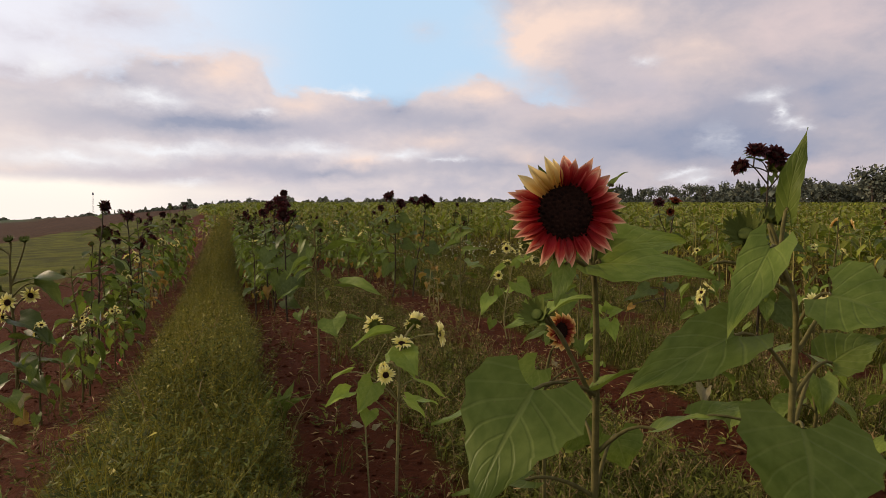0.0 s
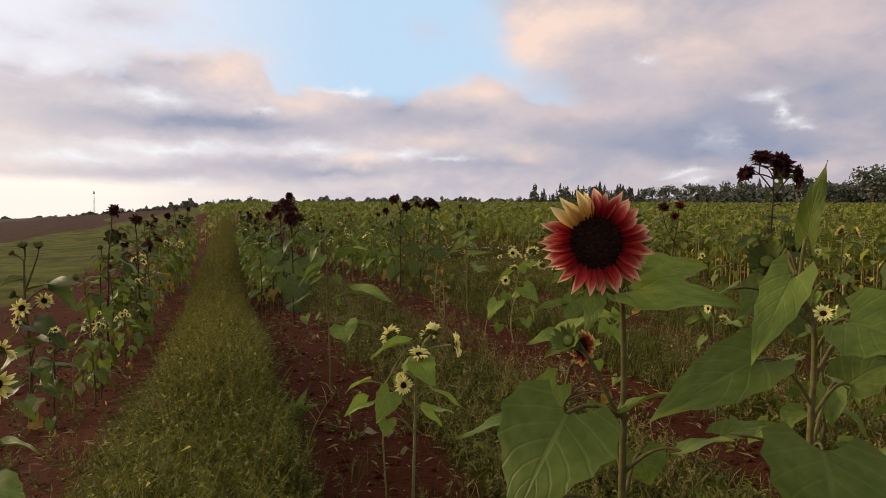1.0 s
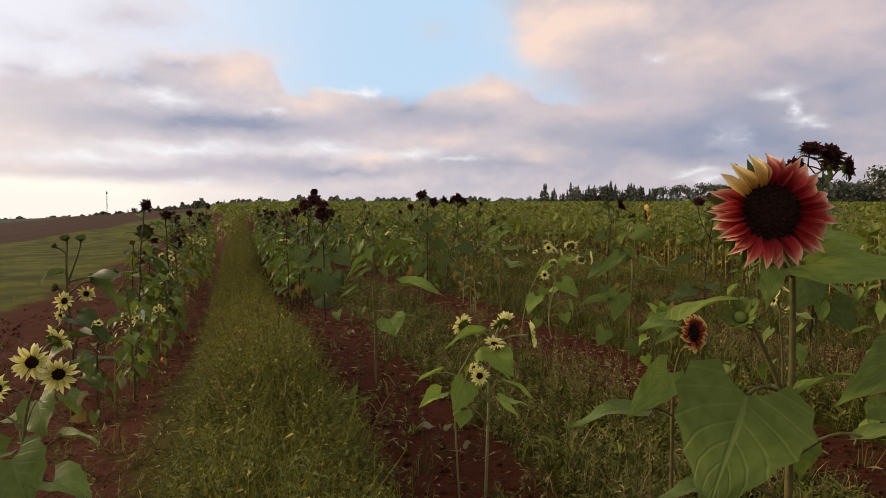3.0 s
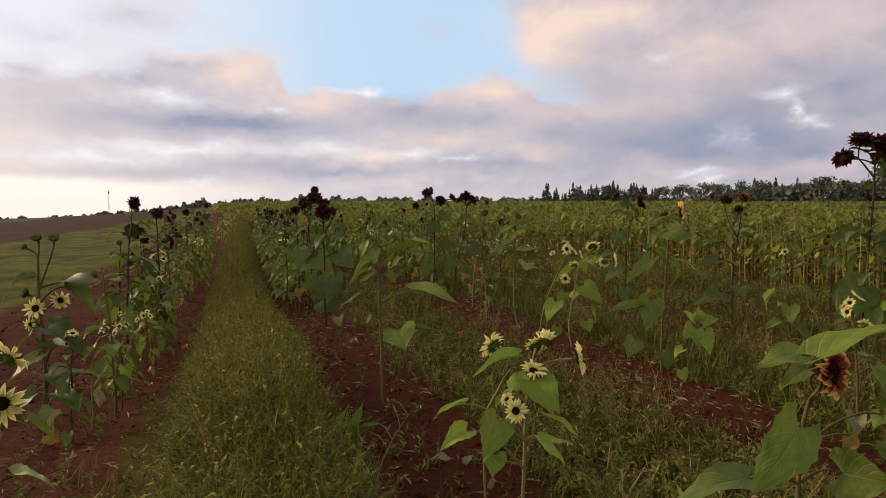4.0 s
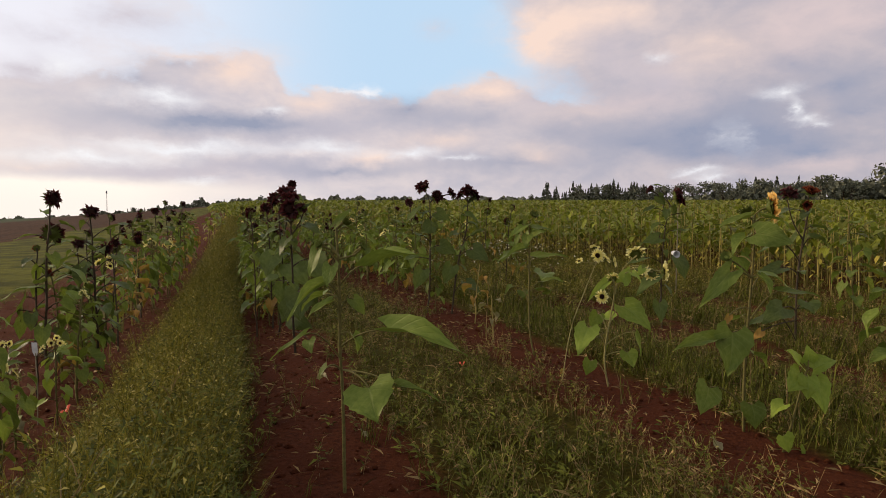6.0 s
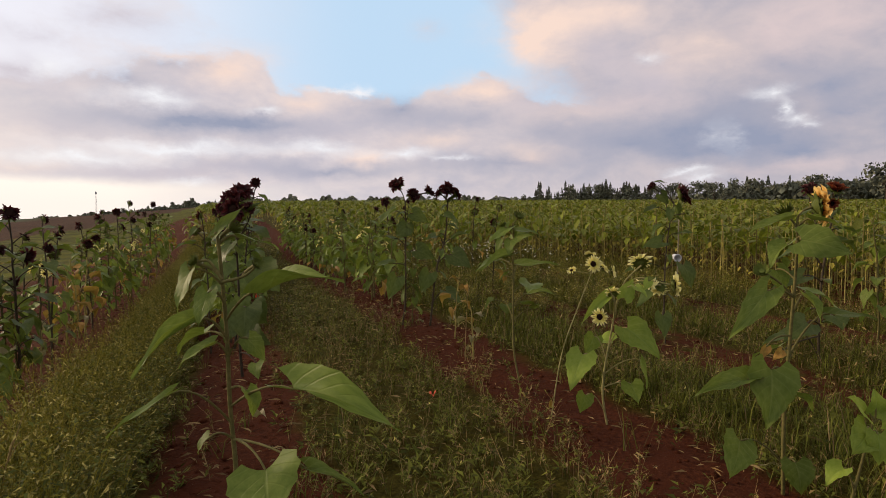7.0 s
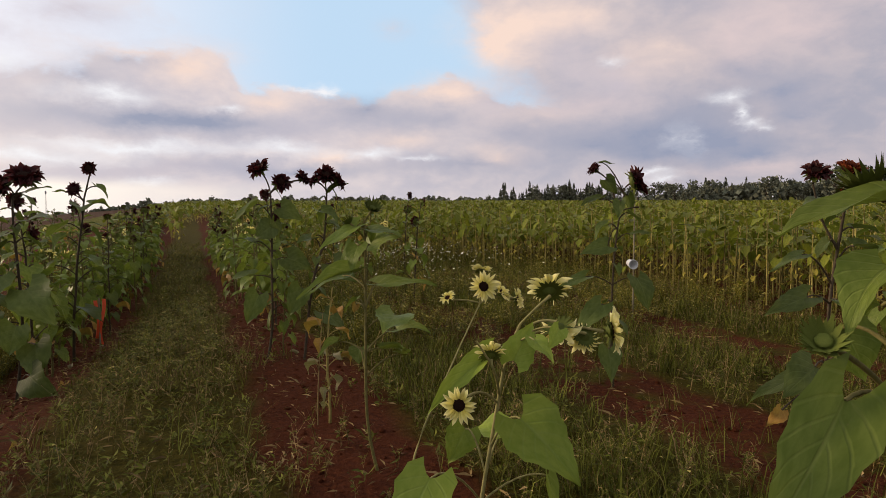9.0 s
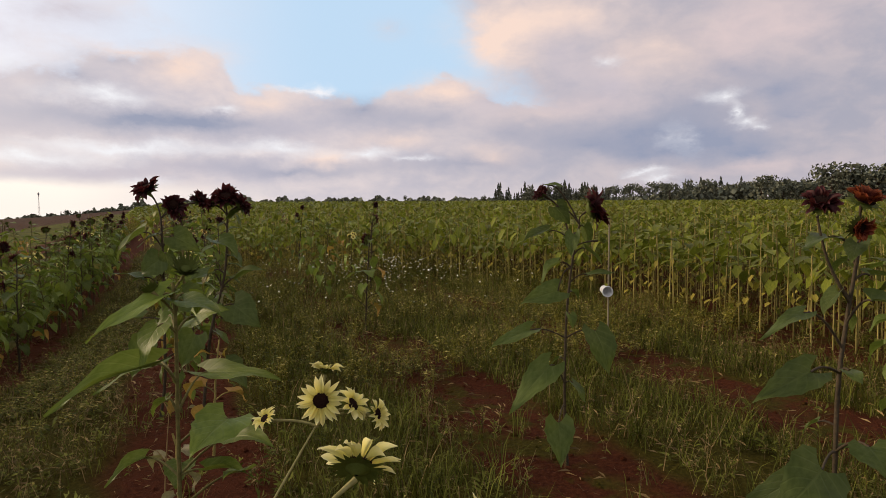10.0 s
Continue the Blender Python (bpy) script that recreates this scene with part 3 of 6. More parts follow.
# kind: disc radius share, disc material, petal material, petals, forward lean of petals, petal width share
HEAD_KINDS = {
    "ring": (0.52, DISC, PETAL_RED, 46, 0.06, 0.185),
    "bicolour": (0.48, DISC, PETAL_BICOLOUR, 24, 0.05, 0.36),
    "cream": (0.34, DISC, PETAL_PALE, 19, 0.14, 0.25),
    "gold": (0.42, DISC_BROWN, PETAL_GOLD, 22, 0.25, 0.34),
    "orange": (0.45, DISC, PETAL_ORANGE, 28, 0.0, 0.30),
    "dark": (0.50, DISC, PETAL_BLACK, 44, 0.75, 0.34),
    "rust": (0.50, DISC, PETAL_RUST, 40, 0.6, 0.36),
    "folded": (0.40, DISC_BROWN, PETAL_PALE, 16, 1.5, 0.34),
    "bud": (0.45, BRACT, BRACT, 0, 0, 0),
}
HEAD_LABELS = {
    "ring": "dark disc ringed by crimson petals with pale tips",
    "bicolour": "dark disc with maroon and straw-yellow petals",
    "cream": "cream-yellow flower with a dark disc",
    "gold": "golden flower past its best",
    "orange": "orange flower seen on a bent neck",
    "dark": "shaggy blackish maroon flower",
    "rust": "rust-red shaggy flower",
    "folded": "half-opened cream flower",
    "bud": "closed green bud with pointed bracts",
}


def head_base(kind):
    if ("base", kind) not in HEADS:
        share, disc, petal, n, lean, pw = HEAD_KINDS[kind]
        g = Geo()
        r = random.Random(len(HEADS) + 3)
        if kind == "bud":
            disc_geo(g, 0.30, r, 0, 0.3, 40)
            calyx_geo(g, 0.48, r, 1, 12, 1.30, -0.6, 0.30)
            calyx_geo(g, 0.46, r, 1, 11, 1.15, -1.3, 0.32)
        else:
            disc_geo(g, share, r, 0, 0.30 if kind != "dark" else 0.6, 150 if kind == "ring" else 80)
            calyx_geo(g, share, r, 1, 13, 1.35 if kind == "cream" else 1.1, 0.25)
        HEADS[("base", kind)] = g.mesh("flower_head", [disc, BRACT])
    return HEADS[("base", kind)]


def petal_frames(kind, r, droop=0.0):
    share, disc, petal, n, lean, pw = HEAD_KINDS[kind]
    out = []
    for i in range(n):
        ring = i % 2
        a = 2 * math.pi * i / n + r.uniform(-0.08, 0.08)
        length = (1 - share * 0.85) * r.uniform(0.78, 1.12) * (1.0 if ring else 0.92)
        c, s = math.cos(a), math.sin(a)
        up = lean * r.uniform(0.6, 1.4) + (0.10 if ring else -0.04) + r.uniform(-0.12, 0.12)
        if kind in ("dark", "rust"):
            up = r.uniform(-0.5, 1.35) if kind == "dark" else r.uniform(0.3, 1.4)
            length *= r.uniform(0.8, 1.35)
        foot = Vector((c * share * 0.86, s * share * 0.86, 0.02 + 0.03 * ring))
        way = Vector((c * math.cos(up), s * math.cos(up), math.sin(up)))
        swirl = Vector((-s, c, 0)) * r.uniform(-0.15, 0.15)
        tip = foot + (way + swirl) * length
        out.append((i, frame_of(foot, tip, Vector((-c * math.sin(up), -s * math.sin(up), math.cos(up))), pw * r.uniform(0.85, 1.15) * (1 if kind != "cream" else 0.9), 0.6)))
    return out


def joined_head(kind, variant):
    """The whole head as one mesh, for plants further off."""
    key = ("joined", kind, variant)
    if key not in HEADS:
        share, disc, petal, n, lean, pw = HEAD_KINDS[kind]
        g = Geo()
        r = random.Random(11 * variant + len(kind))
        disc_geo(g, 0.44 if kind == "bud" else share, r, 0, 0.4, 14)
        calyx_geo(g, 0.46 if kind == "bud" else share, r, 1, 10, 1.6 if kind == "bud" else 1.15, -0.6 if kind == "bud" else 0.3, 0.25)
        for i, m in petal_frames(kind, r):
            if n > 35 and i % 3 == 0:
                continue
            b = blade(r, PETAL_OUTLINE, n=2, m=2, heart=0, fold=0.3, arch=0.08, wave=0.0, teeth=0)
            off = len(g.v)
            g.v.extend(tuple(m @ Vector(p)) for p in b.v)
            for f, uv in zip(b.f, b.uv):
                g.face([off + k for k in f], 2, uv)
        HEADS[key] = g.mesh("flower_head", [disc, BRACT, petal])
    return HEADS[key]


def facing(at, way, size, roll=0.0):
    z = Vector(way).normalized()
    x = Vector((0, 0, 1)).cross(z)
    x = x.normalized() if x.length > 0.05 else Vector((1, 0, 0))
    y = z.cross(x)
    m = Matrix((x, y, z)).transposed().to_4x4() @ Matrix.Rotation(roll, 4, "Z") @ Matrix.Scale(size, 4)
    m.translation = at
    return m


LABELS = {
    "ring": "tall sunflower with a large crimson flower and broad leaves",
    "cream": "branching sunflower with small cream-yellow flowers",
    "bicolour": "sunflower with one maroon and yellow flower",
    "bud": "sunflower with unopened spiky green buds",
    "dark": "lanky sunflower with withered blackish maroon flowers",
    "rust": "sunflower with rust-red withered flowers on dark stems",
    "gold": "sunflower with a golden flower past its best",
    "orange": "sunflower with one nodding orange flower",
    "leafy": "young light green sunflower without flowers",
    "dry": "dried bare sunflower stalk with curled leaves",
}


def bezier(a, b, c, n):
    return [a * (1 - t) ** 2 + b * 2 * t * (1 - t) + c * t * t for t in [i / n for i in range(n + 1)]]


def hero(kind, x, y, stems, heads, leaves, leaf_mat=LEAF, stem_mat=STEM, radius=0.011, label="", seed=1, more=0):
    """A sunflower standing at x, y with its flowers and leaves placed to fit the camera's view. World coordinates.
    stems: lists of points from the ground up. heads: (kind, place, way it faces, radius). leaves: (foot, tip, width,
    face, stem height)."""
    r = random.Random(seed)
    gz = height(x, y)
    root = tagged(new("sunflower"), label or LABELS[kind], "sunflower", "sunflowers in rows")
    root.location = (x, y, gz)
    o = Vector((x, y, gz))
    g = Geo()
    main = [Vector(p) - o for p in stems[0]]
    for si, pts in enumerate(stems):
        pts = [Vector(p) - o for p in pts]
        fine = []
        for i in range(len(pts) - 1):
            for k in range(4):
                t = k / 4
                p0, p1, p2, p3 = pts[max(i - 1, 0)], pts[i], pts[i + 1], pts[min(i + 2, len(pts) - 1)]
                fine.append(0.5 * ((2 * p1) + (p2 - p0) * t + (2 * p0 - 5 * p1 + 4 * p2 - p3) * t * t + (3 * p1 - p0 - 3 * p2 + p3) * t ** 3))
        fine.append(pts[-1])
        fat = radius if si == 0 else radius * 0.62
        n = len(fine)
        g.tube(fine, [fat * (1 - 0.45 * i / n) for i in range(n)], 8)
        if si == 0:
            main = fine
    for kind_h, at, way, size in heads:          # necks
        at = Vector(at) - o
        way = Vector(way).normalized()
        start = min((p for p in main + [Vector(q) - o for s in stems for q in s]), key=lambda p: (p - at).length + 3.0 * max(0, p.z - at.z + 0.05))
        end = at - way * size * (0.3 if kind_h != "bud" else 0.35)
        g.tube(bezier(start, (start + end) / 2 + Vector((0, 0, 0.25 * (end - start).length)) - way * 0.03, end, 6), [radius * 0.5] * 5 + [radius * 0.6, radius * 0.8], 6)
    for i in range(more):                        # smaller hanging leaves up the stem
        p = main[min(len(main) - 1, int(len(main) * (0.30 + 0.70 * (i + r.random()) / more)))]
        a = i * 2.4 + r.uniform(-0.5, 0.5)
        out = Vector((math.cos(a), math.sin(a), 0))
        foot = p + o + out * r.uniform(0.03, 0.08) + Vector((0, 0, r.uniform(0.0, 0.04)))
        fall = r.uniform(0.2, 1.3)
        size = r.uniform(0.08, 0.15)
        leaves = leaves + [(foot, foot + (out * math.cos(fall) - Vector((0, 0, math.sin(fall)))) * size, size * r.uniform(0.5, 0.75), tuple(out * 0.5 + Vector((0, 0, 1))), p.z + gz)]
    for leaf in leaves:                          # leaf stalks
        foot, tip = Vector(leaf[0]) - o, Vector(leaf[1]) - o
        zz = leaf[4] - gz if len(leaf) > 4 else foot.z - 0.5 * math.hypot(foot.x - main[-1].x, foot.y - main[-1].y) - 0.01
        start = min(main, key=lambda p: abs(p.z - zz))
        if (start - foot).length > 0.012:
            g.tube(bezier(start, Vector(((start.x * 0.4 + foot.x * 0.6), (start.y * 0.4 + foot.y * 0.6), max(start.z, foot.z) + 0.02)), foot, 6), [radius * 0.5] * 3 + [radius * 0.4] * 4, 6)
    sub("stem", g.mesh("stem", [stem_mat]), root)
    for i, leaf in enumerate(leaves):
        face = leaf[3] if len(leaf) > 3 and leaf[3] else (0, -0.25, 1)
        mat = leaf[5] if len(leaf) > 5 else leaf_mat
        shape = r.choice((0, 2)) if face[1] < -0.65 else r.randrange(4)
        sub("leaf", LEAF_MESHES[mat.name][shape], root, frame_of(Vector(leaf[0]) - o, Vector(leaf[1]) - o, face, leaf[2]))
    for kind_h, at, way, size in heads:
        h = sub("flower_head", head_base(kind_h), root, facing(Vector(at) - o, way, size, r.uniform(0, 6)), HEAD_LABELS[kind_h])
        mat = HEAD_KINDS[kind_h][2]
        for i, m in petal_frames(kind_h, random.Random(seed + i)):
            c = (h.matrix_basis @ m @ Vector((0, 1, 0))) - h.matrix_basis.translation
            gold = kind_h == "ring" and c.z > 0.62 * abs(c.x) and c.x < -0.012
            sub("petal", petal_mesh(PETAL_GOLD if gold else mat, r.randrange(4)), h, m)
    return root


def grown(kind, tall, seed, leaf_mat=LEAF, stem_mat=STEM, leaves=11, spread=1.0, heads=3, lowest=0.12, head_size=0.055, head_kind=None):
    """A sunflower grown by rule, its foot at the origin: the pattern for many copies."""
    r = random.Random(seed)
    root = tagged(new("sunflower"), LABELS[kind], "sunflower", "sunflowers in rows")
    lean = Vector((r.uniform(-0.08, 0.08), r.uniform(-0.08, 0.08), 0))
    pts = [lean * tall * t * t + Vector((r.uniform(-0.008, 0.008), r.uniform(-0.008, 0.008), tall * t - (0.03 if t == 0 else 0))) for t in [i / 8 for i in range(9)]]
    g = Geo()
    g.tube(pts, [0.011 * (1 - 0.5 * i / 8) for i in range(9)], 6)

    def along(t):
        i = min(7, int(t * 8))
        return pts[i].lerp(pts[i + 1], t * 8 - i)

    todo = []
    for i in range(leaves):
        t = lowest + (0.97 - lowest) * (i + r.uniform(-0.3, 0.3)) / leaves
        t = min(0.99, max(0.05, t))
        a = i * 2.4 + r.uniform(-0.4, 0.4)
        out = Vector((math.cos(a), math.sin(a), 0))
        reach = r.uniform(0.07, 0.16) * spread * (1.1 - 0.5 * t)
        foot = along(t) + out * reach + Vector((0, 0, reach * r.uniform(0.3, 0.8)))
        length = r.uniform(0.11, 0.20) * spread * (1.1 - 0.35 * abs(t - 0.5) * 2)
        drop = r.uniform(0.25, 1.35) if t < 0.72 else r.uniform(-0.4, 0.8)
        tip = foot + (out * math.cos(drop) + Vector((0, 0, -math.sin(drop)))) * length
        g.tube(bezier(along(t), (along(t) + foot) / 2 + Vector((0, 0, reach * 0.25)), foot, 4), [0.0045] * 5, 5)
        mat = leaf_mat
        if t < 0.3 and r.random() < 0.22:
            mat = LEAF_DRY if r.random() < 0.6 else LEAF_PALE
        todo.append((foot, tip, length * r.uniform(0.6, 0.8), out * 0.35 + Vector((0, 0, 1)), mat))
    tops = []
    for i in range(heads):
        a = r.uniform(0, 6.28)
        out = Vector((math.cos(a), math.sin(a), 0))
        reach = 0.02 if i == 0 else r.uniform(0.05, 0.12)
        start = along(1.0 if i == 0 else r.uniform(0.78, 0.97))
        at = start + out * reach + Vector((0, 0, r.uniform(0.02, 0.06) if i == 0 else r.uniform(0.0, 0.10)))
        way = (out * r.uniform(0.3, 1.0) + Vector((0, 0, r.uniform(-0.1, 0.8)))).normalized()
        size = head_size * r.uniform(0.75, 1.15)
        g.tube(bezier(start, start + out * reach * 0.6 + Vector((0, 0, 0.06)), at - way * size * 0.3, 4), [0.006, 0.005, 0.005, 0.006, 0.008], 5)
        tops.append((at, way, size, r.uniform(0, 6)))
    sub("stem", g.mesh("stem", [stem_mat]), root)
    for foot, tip, w, face, mat in todo:
        sub("leaf", LEAF_MESHES["row_" + mat.name][r.randrange(4)], root, frame_of(foot, tip, face, w))
    for at, way, size, roll in tops:
        hk = head_kind or kind
        if isinstance(hk, (list, tuple)):
            hk = r.choice(hk)
        sub("flower_head", joined_head(hk, r.randrange(3)), root, facing(at, way, size, roll), HEAD_LABELS[hk])
    return root


def stand(proto, x, y, turn, scale=1.0):
    """A copy of a grown plant, planted at x, y."""
    m = Matrix.Translation((x, y, height(x, y))) @ Matrix.Rotation(turn, 4, "Z") @ Matrix.Scale(scale, 4)
    made = copy_thing(proto, m)
    made.scale = (scale, scale, scale)
    return made


# ---- scattered plants ----
def stuff(name, templates, spots, mats, label, category):
    """Many small plants in one mesh. templates: Geo list; spots: rows of (template, x, y, z, turn, scale, tall)."""
    vs, fs, ms, uvs, sizes = [], [], [], [], []
    arrs = []
    for g in templates:
        loops = np.array([i for f in g.f for i in f], dtype=np.int64)
        arrs.append((np.array(g.v, dtype=np.float64), loops, np.array([len(f) for f in g.f]), np.array(g.m), np.array([c for face in g.uv for pair in face for c in pair])))
    off = 0
    for k, x, y, z, turn, s, tall in spots:
        v, loops, size, slot, uv = arrs[k]
        c, sn = math.cos(turn), math.sin(turn)
        w = np.empty_like(v)
        w[:, 0] = (v[:, 0] * c - v[:, 1] * sn) * s + x
        w[:, 1] = (v[:, 0] * sn + v[:, 1] * c) * s + y
        w[:, 2] = v[:, 2] * s * tall + z
        vs.append(w)
        fs.append(loops + off)
        sizes.append(size)
        ms.append(slot)
        uvs.append(uv)
        off += len(v)
    vs, fs, sizes, ms, uvs = (np.concatenate(a) for a in (vs, fs, sizes, ms, uvs))
    me = bpy.data.meshes.new(name)
    me.vertices.add(len(vs))
    me.vertices.foreach_set("co", vs.ravel())
    me.loops.add(len(fs))
    me.loops.foreach_set("vertex_index", fs.astype(np.int32))
    me.polygons.add(len(sizes))
    starts = np.concatenate([[0], np.cumsum(sizes)[:-1]])
    me.polygons.foreach_set("loop_start", starts.astype(np.int32))
    me.update(calc_edges=True)
    for m in mats:
        me.materials.append(m)
    me.polygons.foreach_set("material_index", ms.astype(np.int32))
    layer = me.uv_layers.new(name="UVMap")
    layer.data.foreach_set("uv", uvs.astype(np.float32))
    me.validate()
    return tagged(new(name, me), label, category, kind="stuff")


def add_blade(g, foot, tip, width, face, slot, n=3, m=2, fold=0.2, arch=0.1, outline=LEAF_OUTLINE, heart=0.1):
    b = blade(random.Random(1), outline, n=n, m=m, heart=heart, fold=fold, arch=arch, wave=0, teeth=0)
    mt = frame_of(Vector(foot), Vector(tip), Vector(face), width)
    off = len(g.v)
    g.v.extend(tuple(mt @ Vector(p)) for p in b.v)
    for f, uv in zip(b.f, b.uv):
        g.face([off + k for k in f], slot, uv)


def crop_plant(seed, tall=1.1, leaves=10, n=3, m=2, size=1.0):
    r = random.Random(seed)
    g = Geo()
    pts = [Vector((0.04 * t * t * math.cos(seed), 0.04 * t * t * math.sin(seed), tall * t)) for t in (0, 0.4, 0.75, 1.0)]
    g.tube(pts, [0.009, 0.008, 0.007, 0.005], 4, 1)
    for i in range(leaves):
        t = 0.22 + 0.8 * i / leaves
        a = i * 2.4 + r.uniform(-0.4, 0.4)
        out = Vector((math.cos(a), math.sin(a), 0))
        foot = Vector((0, 0, tall * min(t, 0.99))) + out * r.uniform(0.04, 0.10) * size + Vector((0, 0, 0.04))
        drop = r.uniform(0.1, 1.1)
        length = r.uniform(0.11, 0.18) * size * (1.0 if t > 0.58 else 0.5)
        tip = foot + (out * math.cos(drop) - Vector((0, 0, math.sin(drop)))) * length
        add_blade(g, foot, tip, length * 0.72, out * 0.4 + Vector((0, 0, 1)), 2 if t < 0.58 and r.random() < 0.7 else 0, n, m)
    return g


def slip(g, foot, tip, width, slot):
    """A small narrow leaf: one triangle, its foot a third of the way up one side."""
    d = tip - foot
    side = d.cross(Vector((0, 0, 1)))
    side = side.normalized() * width * 0.5 if side.length > 1e-6 else Vector((width * 0.5, 0, 0))
    mid = foot + d * 0.35 + Vector((0, 0, d.length * 0.12))
    b = len(g.v)
    for p in (foot - side * 0.35, mid + side * 1.15, tip):
        g.v.append(tuple(p))
    g.face((b, b + 1, b + 2), slot)


def weed(seed, tall=0.45, leaves=40, olive=0.5, stems=3, size=1.0, tips=0.10):
    """A bushy upright weed: branching stems, many small leaves, and pale seed tips."""
    r = random.Random(seed)
    g = Geo()

    def stalk(a, b, wide):
        side = (b - a).cross(Vector((r.gauss(0, 1), r.gauss(0, 1), 0.2)))
        side = side.normalized() * wide if side.length > 1e-6 else Vector((wide, 0, 0))
        n = len(g.v)
        g.v.extend((tuple(a - side), tuple(a + side), tuple(b + side * 0.4), tuple(b - side * 0.4)))
        g.face((n, n + 1, n + 2, n + 3), 1)

    for st in range(stems):
        a0 = r.uniform(0, 6.28)
        lean = Vector((math.cos(a0), math.sin(a0), 0)) * r.uniform(0.02, 0.16)
        h = tall * r.uniform(0.6, 1.1)
        stalk(Vector((0, 0, 0)), lean * 0.25 + Vector((0, 0, h * 0.5)), 0.0018)
        stalk(lean * 0.25 + Vector((0, 0, h * 0.5)), lean + Vector((0, 0, h)), 0.0012)
        shoots = []
        for i in range(4):
            t = r.uniform(0.35, 0.85)
            a = r.uniform(0, 6.28)
            foot = lean * t * t + Vector((0, 0, h * t))
            tip = foot + Vector((math.cos(a), math.sin(a), r.uniform(0.5, 1.6))) * h * r.uniform(0.08, 0.17)
            stalk(foot, tip, 0.0009)
            shoots.append((foot, tip))
        for i in range(leaves // stems):
            if i % 3 == 0:
                t = r.uniform(0.10, 1.0)
                foot = lean * t * t + Vector((0, 0, h * t))
            else:
                p, q = r.choice(shoots)
                foot = p.lerp(q, r.random())
                t = min(1.0, foot.z / h)
            a = r.uniform(0, 6.28)
            length = r.uniform(0.014, 0.048) * (1.25 - 0.8 * t) * size
            tip = foot + Vector((math.cos(a), math.sin(a), r.uniform(-0.6, 0.9))) * length
            slot = 2 if t > 0.45 and r.random() < tips else (1 if r.random() < olive * (0.25 + 0.9 * t) else 0)
            slip(g, foot, tip, length * (r.uniform(0.3, 0.55) if slot < 2 else 0.6), slot)
    return g


def grass_tuft(seed, blades=9, tall=0.12):
    r = random.Random(seed)
    g = Geo()
    for i in range(blades):
        a = r.uniform(0, 6.28)
        o = Vector((r.uniform(-0.05, 0.05), r.uniform(-0.05, 0.05), -0.01))
        out = Vector((math.cos(a), math.sin(a), 0))
        h = tall * r.uniform(0.5, 1.2)
        side = Vector((-out.y, out.x, 0)) * 0.0019
        mid = o + out * h * 0.25 + Vector((0, 0, h * 0.6))
        tip = o + out * h * r.uniform(0.4, 0.9) + Vector((0, 0, h * r.uniform(0.6, 1.0)))
        b = len(g.v)
        for p in (o - side, o + side, mid + side * 0.8, mid - side * 0.8, tip):
            g.v.append(tuple(p))
        sl = 1 if r.random() < 0.16 else 0
        g.face((b, b + 1, b + 2, b + 3), sl)
        g.face((b + 3, b + 2, b + 4), sl)
    return g


def herb(seed, leaves=9, size=0.05):
    """A low broad-leaved weed."""
    r = random.Random(seed)
    g = Geo()
    for i in range(leaves):
        a = i * 2.4 + r.uniform(-0.3, 0.3)
        out = Vector((math.cos(a), math.sin(a), 0))
        foot = out * 0.01 + Vector((0, 0, r.uniform(0.0, 0.09)))
        length = size * r.uniform(0.5, 1.1)
        tip = foot + out * length + Vector((0, 0, length * r.uniform(-0.2, 0.8)))
        slip(g, foot, tip, length * r.uniform(0.3, 0.5), 0)
    return g


def litter(seed):
    """Bits of straw and dead stalk lying on the soil."""
    r = random.Random(seed)
    g = Geo()
    for i in range(3):
        a = r.uniform(0, 6.28)
        out = Vector((math.cos(a), math.sin(a), r.uniform(-0.05, 0.25)))
        foot = Vector((r.uniform(-0.08, 0.08), r.uniform(-0.08, 0.08), r.uniform(0.004, 0.02)))
        slip(g, foot, foot + out * r.uniform(0.02, 0.09), r.uniform(0.003, 0.008), 1)
    return g


def clod(seed):
    """A crumb of soil: a small uneven lump."""
    r = random.Random(seed)
    g = Geo()
    for d in ((1, 0, 0), (0, 1, 0), (-1, 0, 0), (0, -1, 0), (0, 0, 0.8), (0, 0, -0.4)):
        g.v.append(tuple(c * r.uniform(0.6, 1.2) for c in d))
    for a, b in ((0, 1), (1, 2), (2, 3), (3, 0)):
        g.face((a, b, 4))
        g.face((b, a, 5))
    return g


# ---- sunflowers that stand out ----

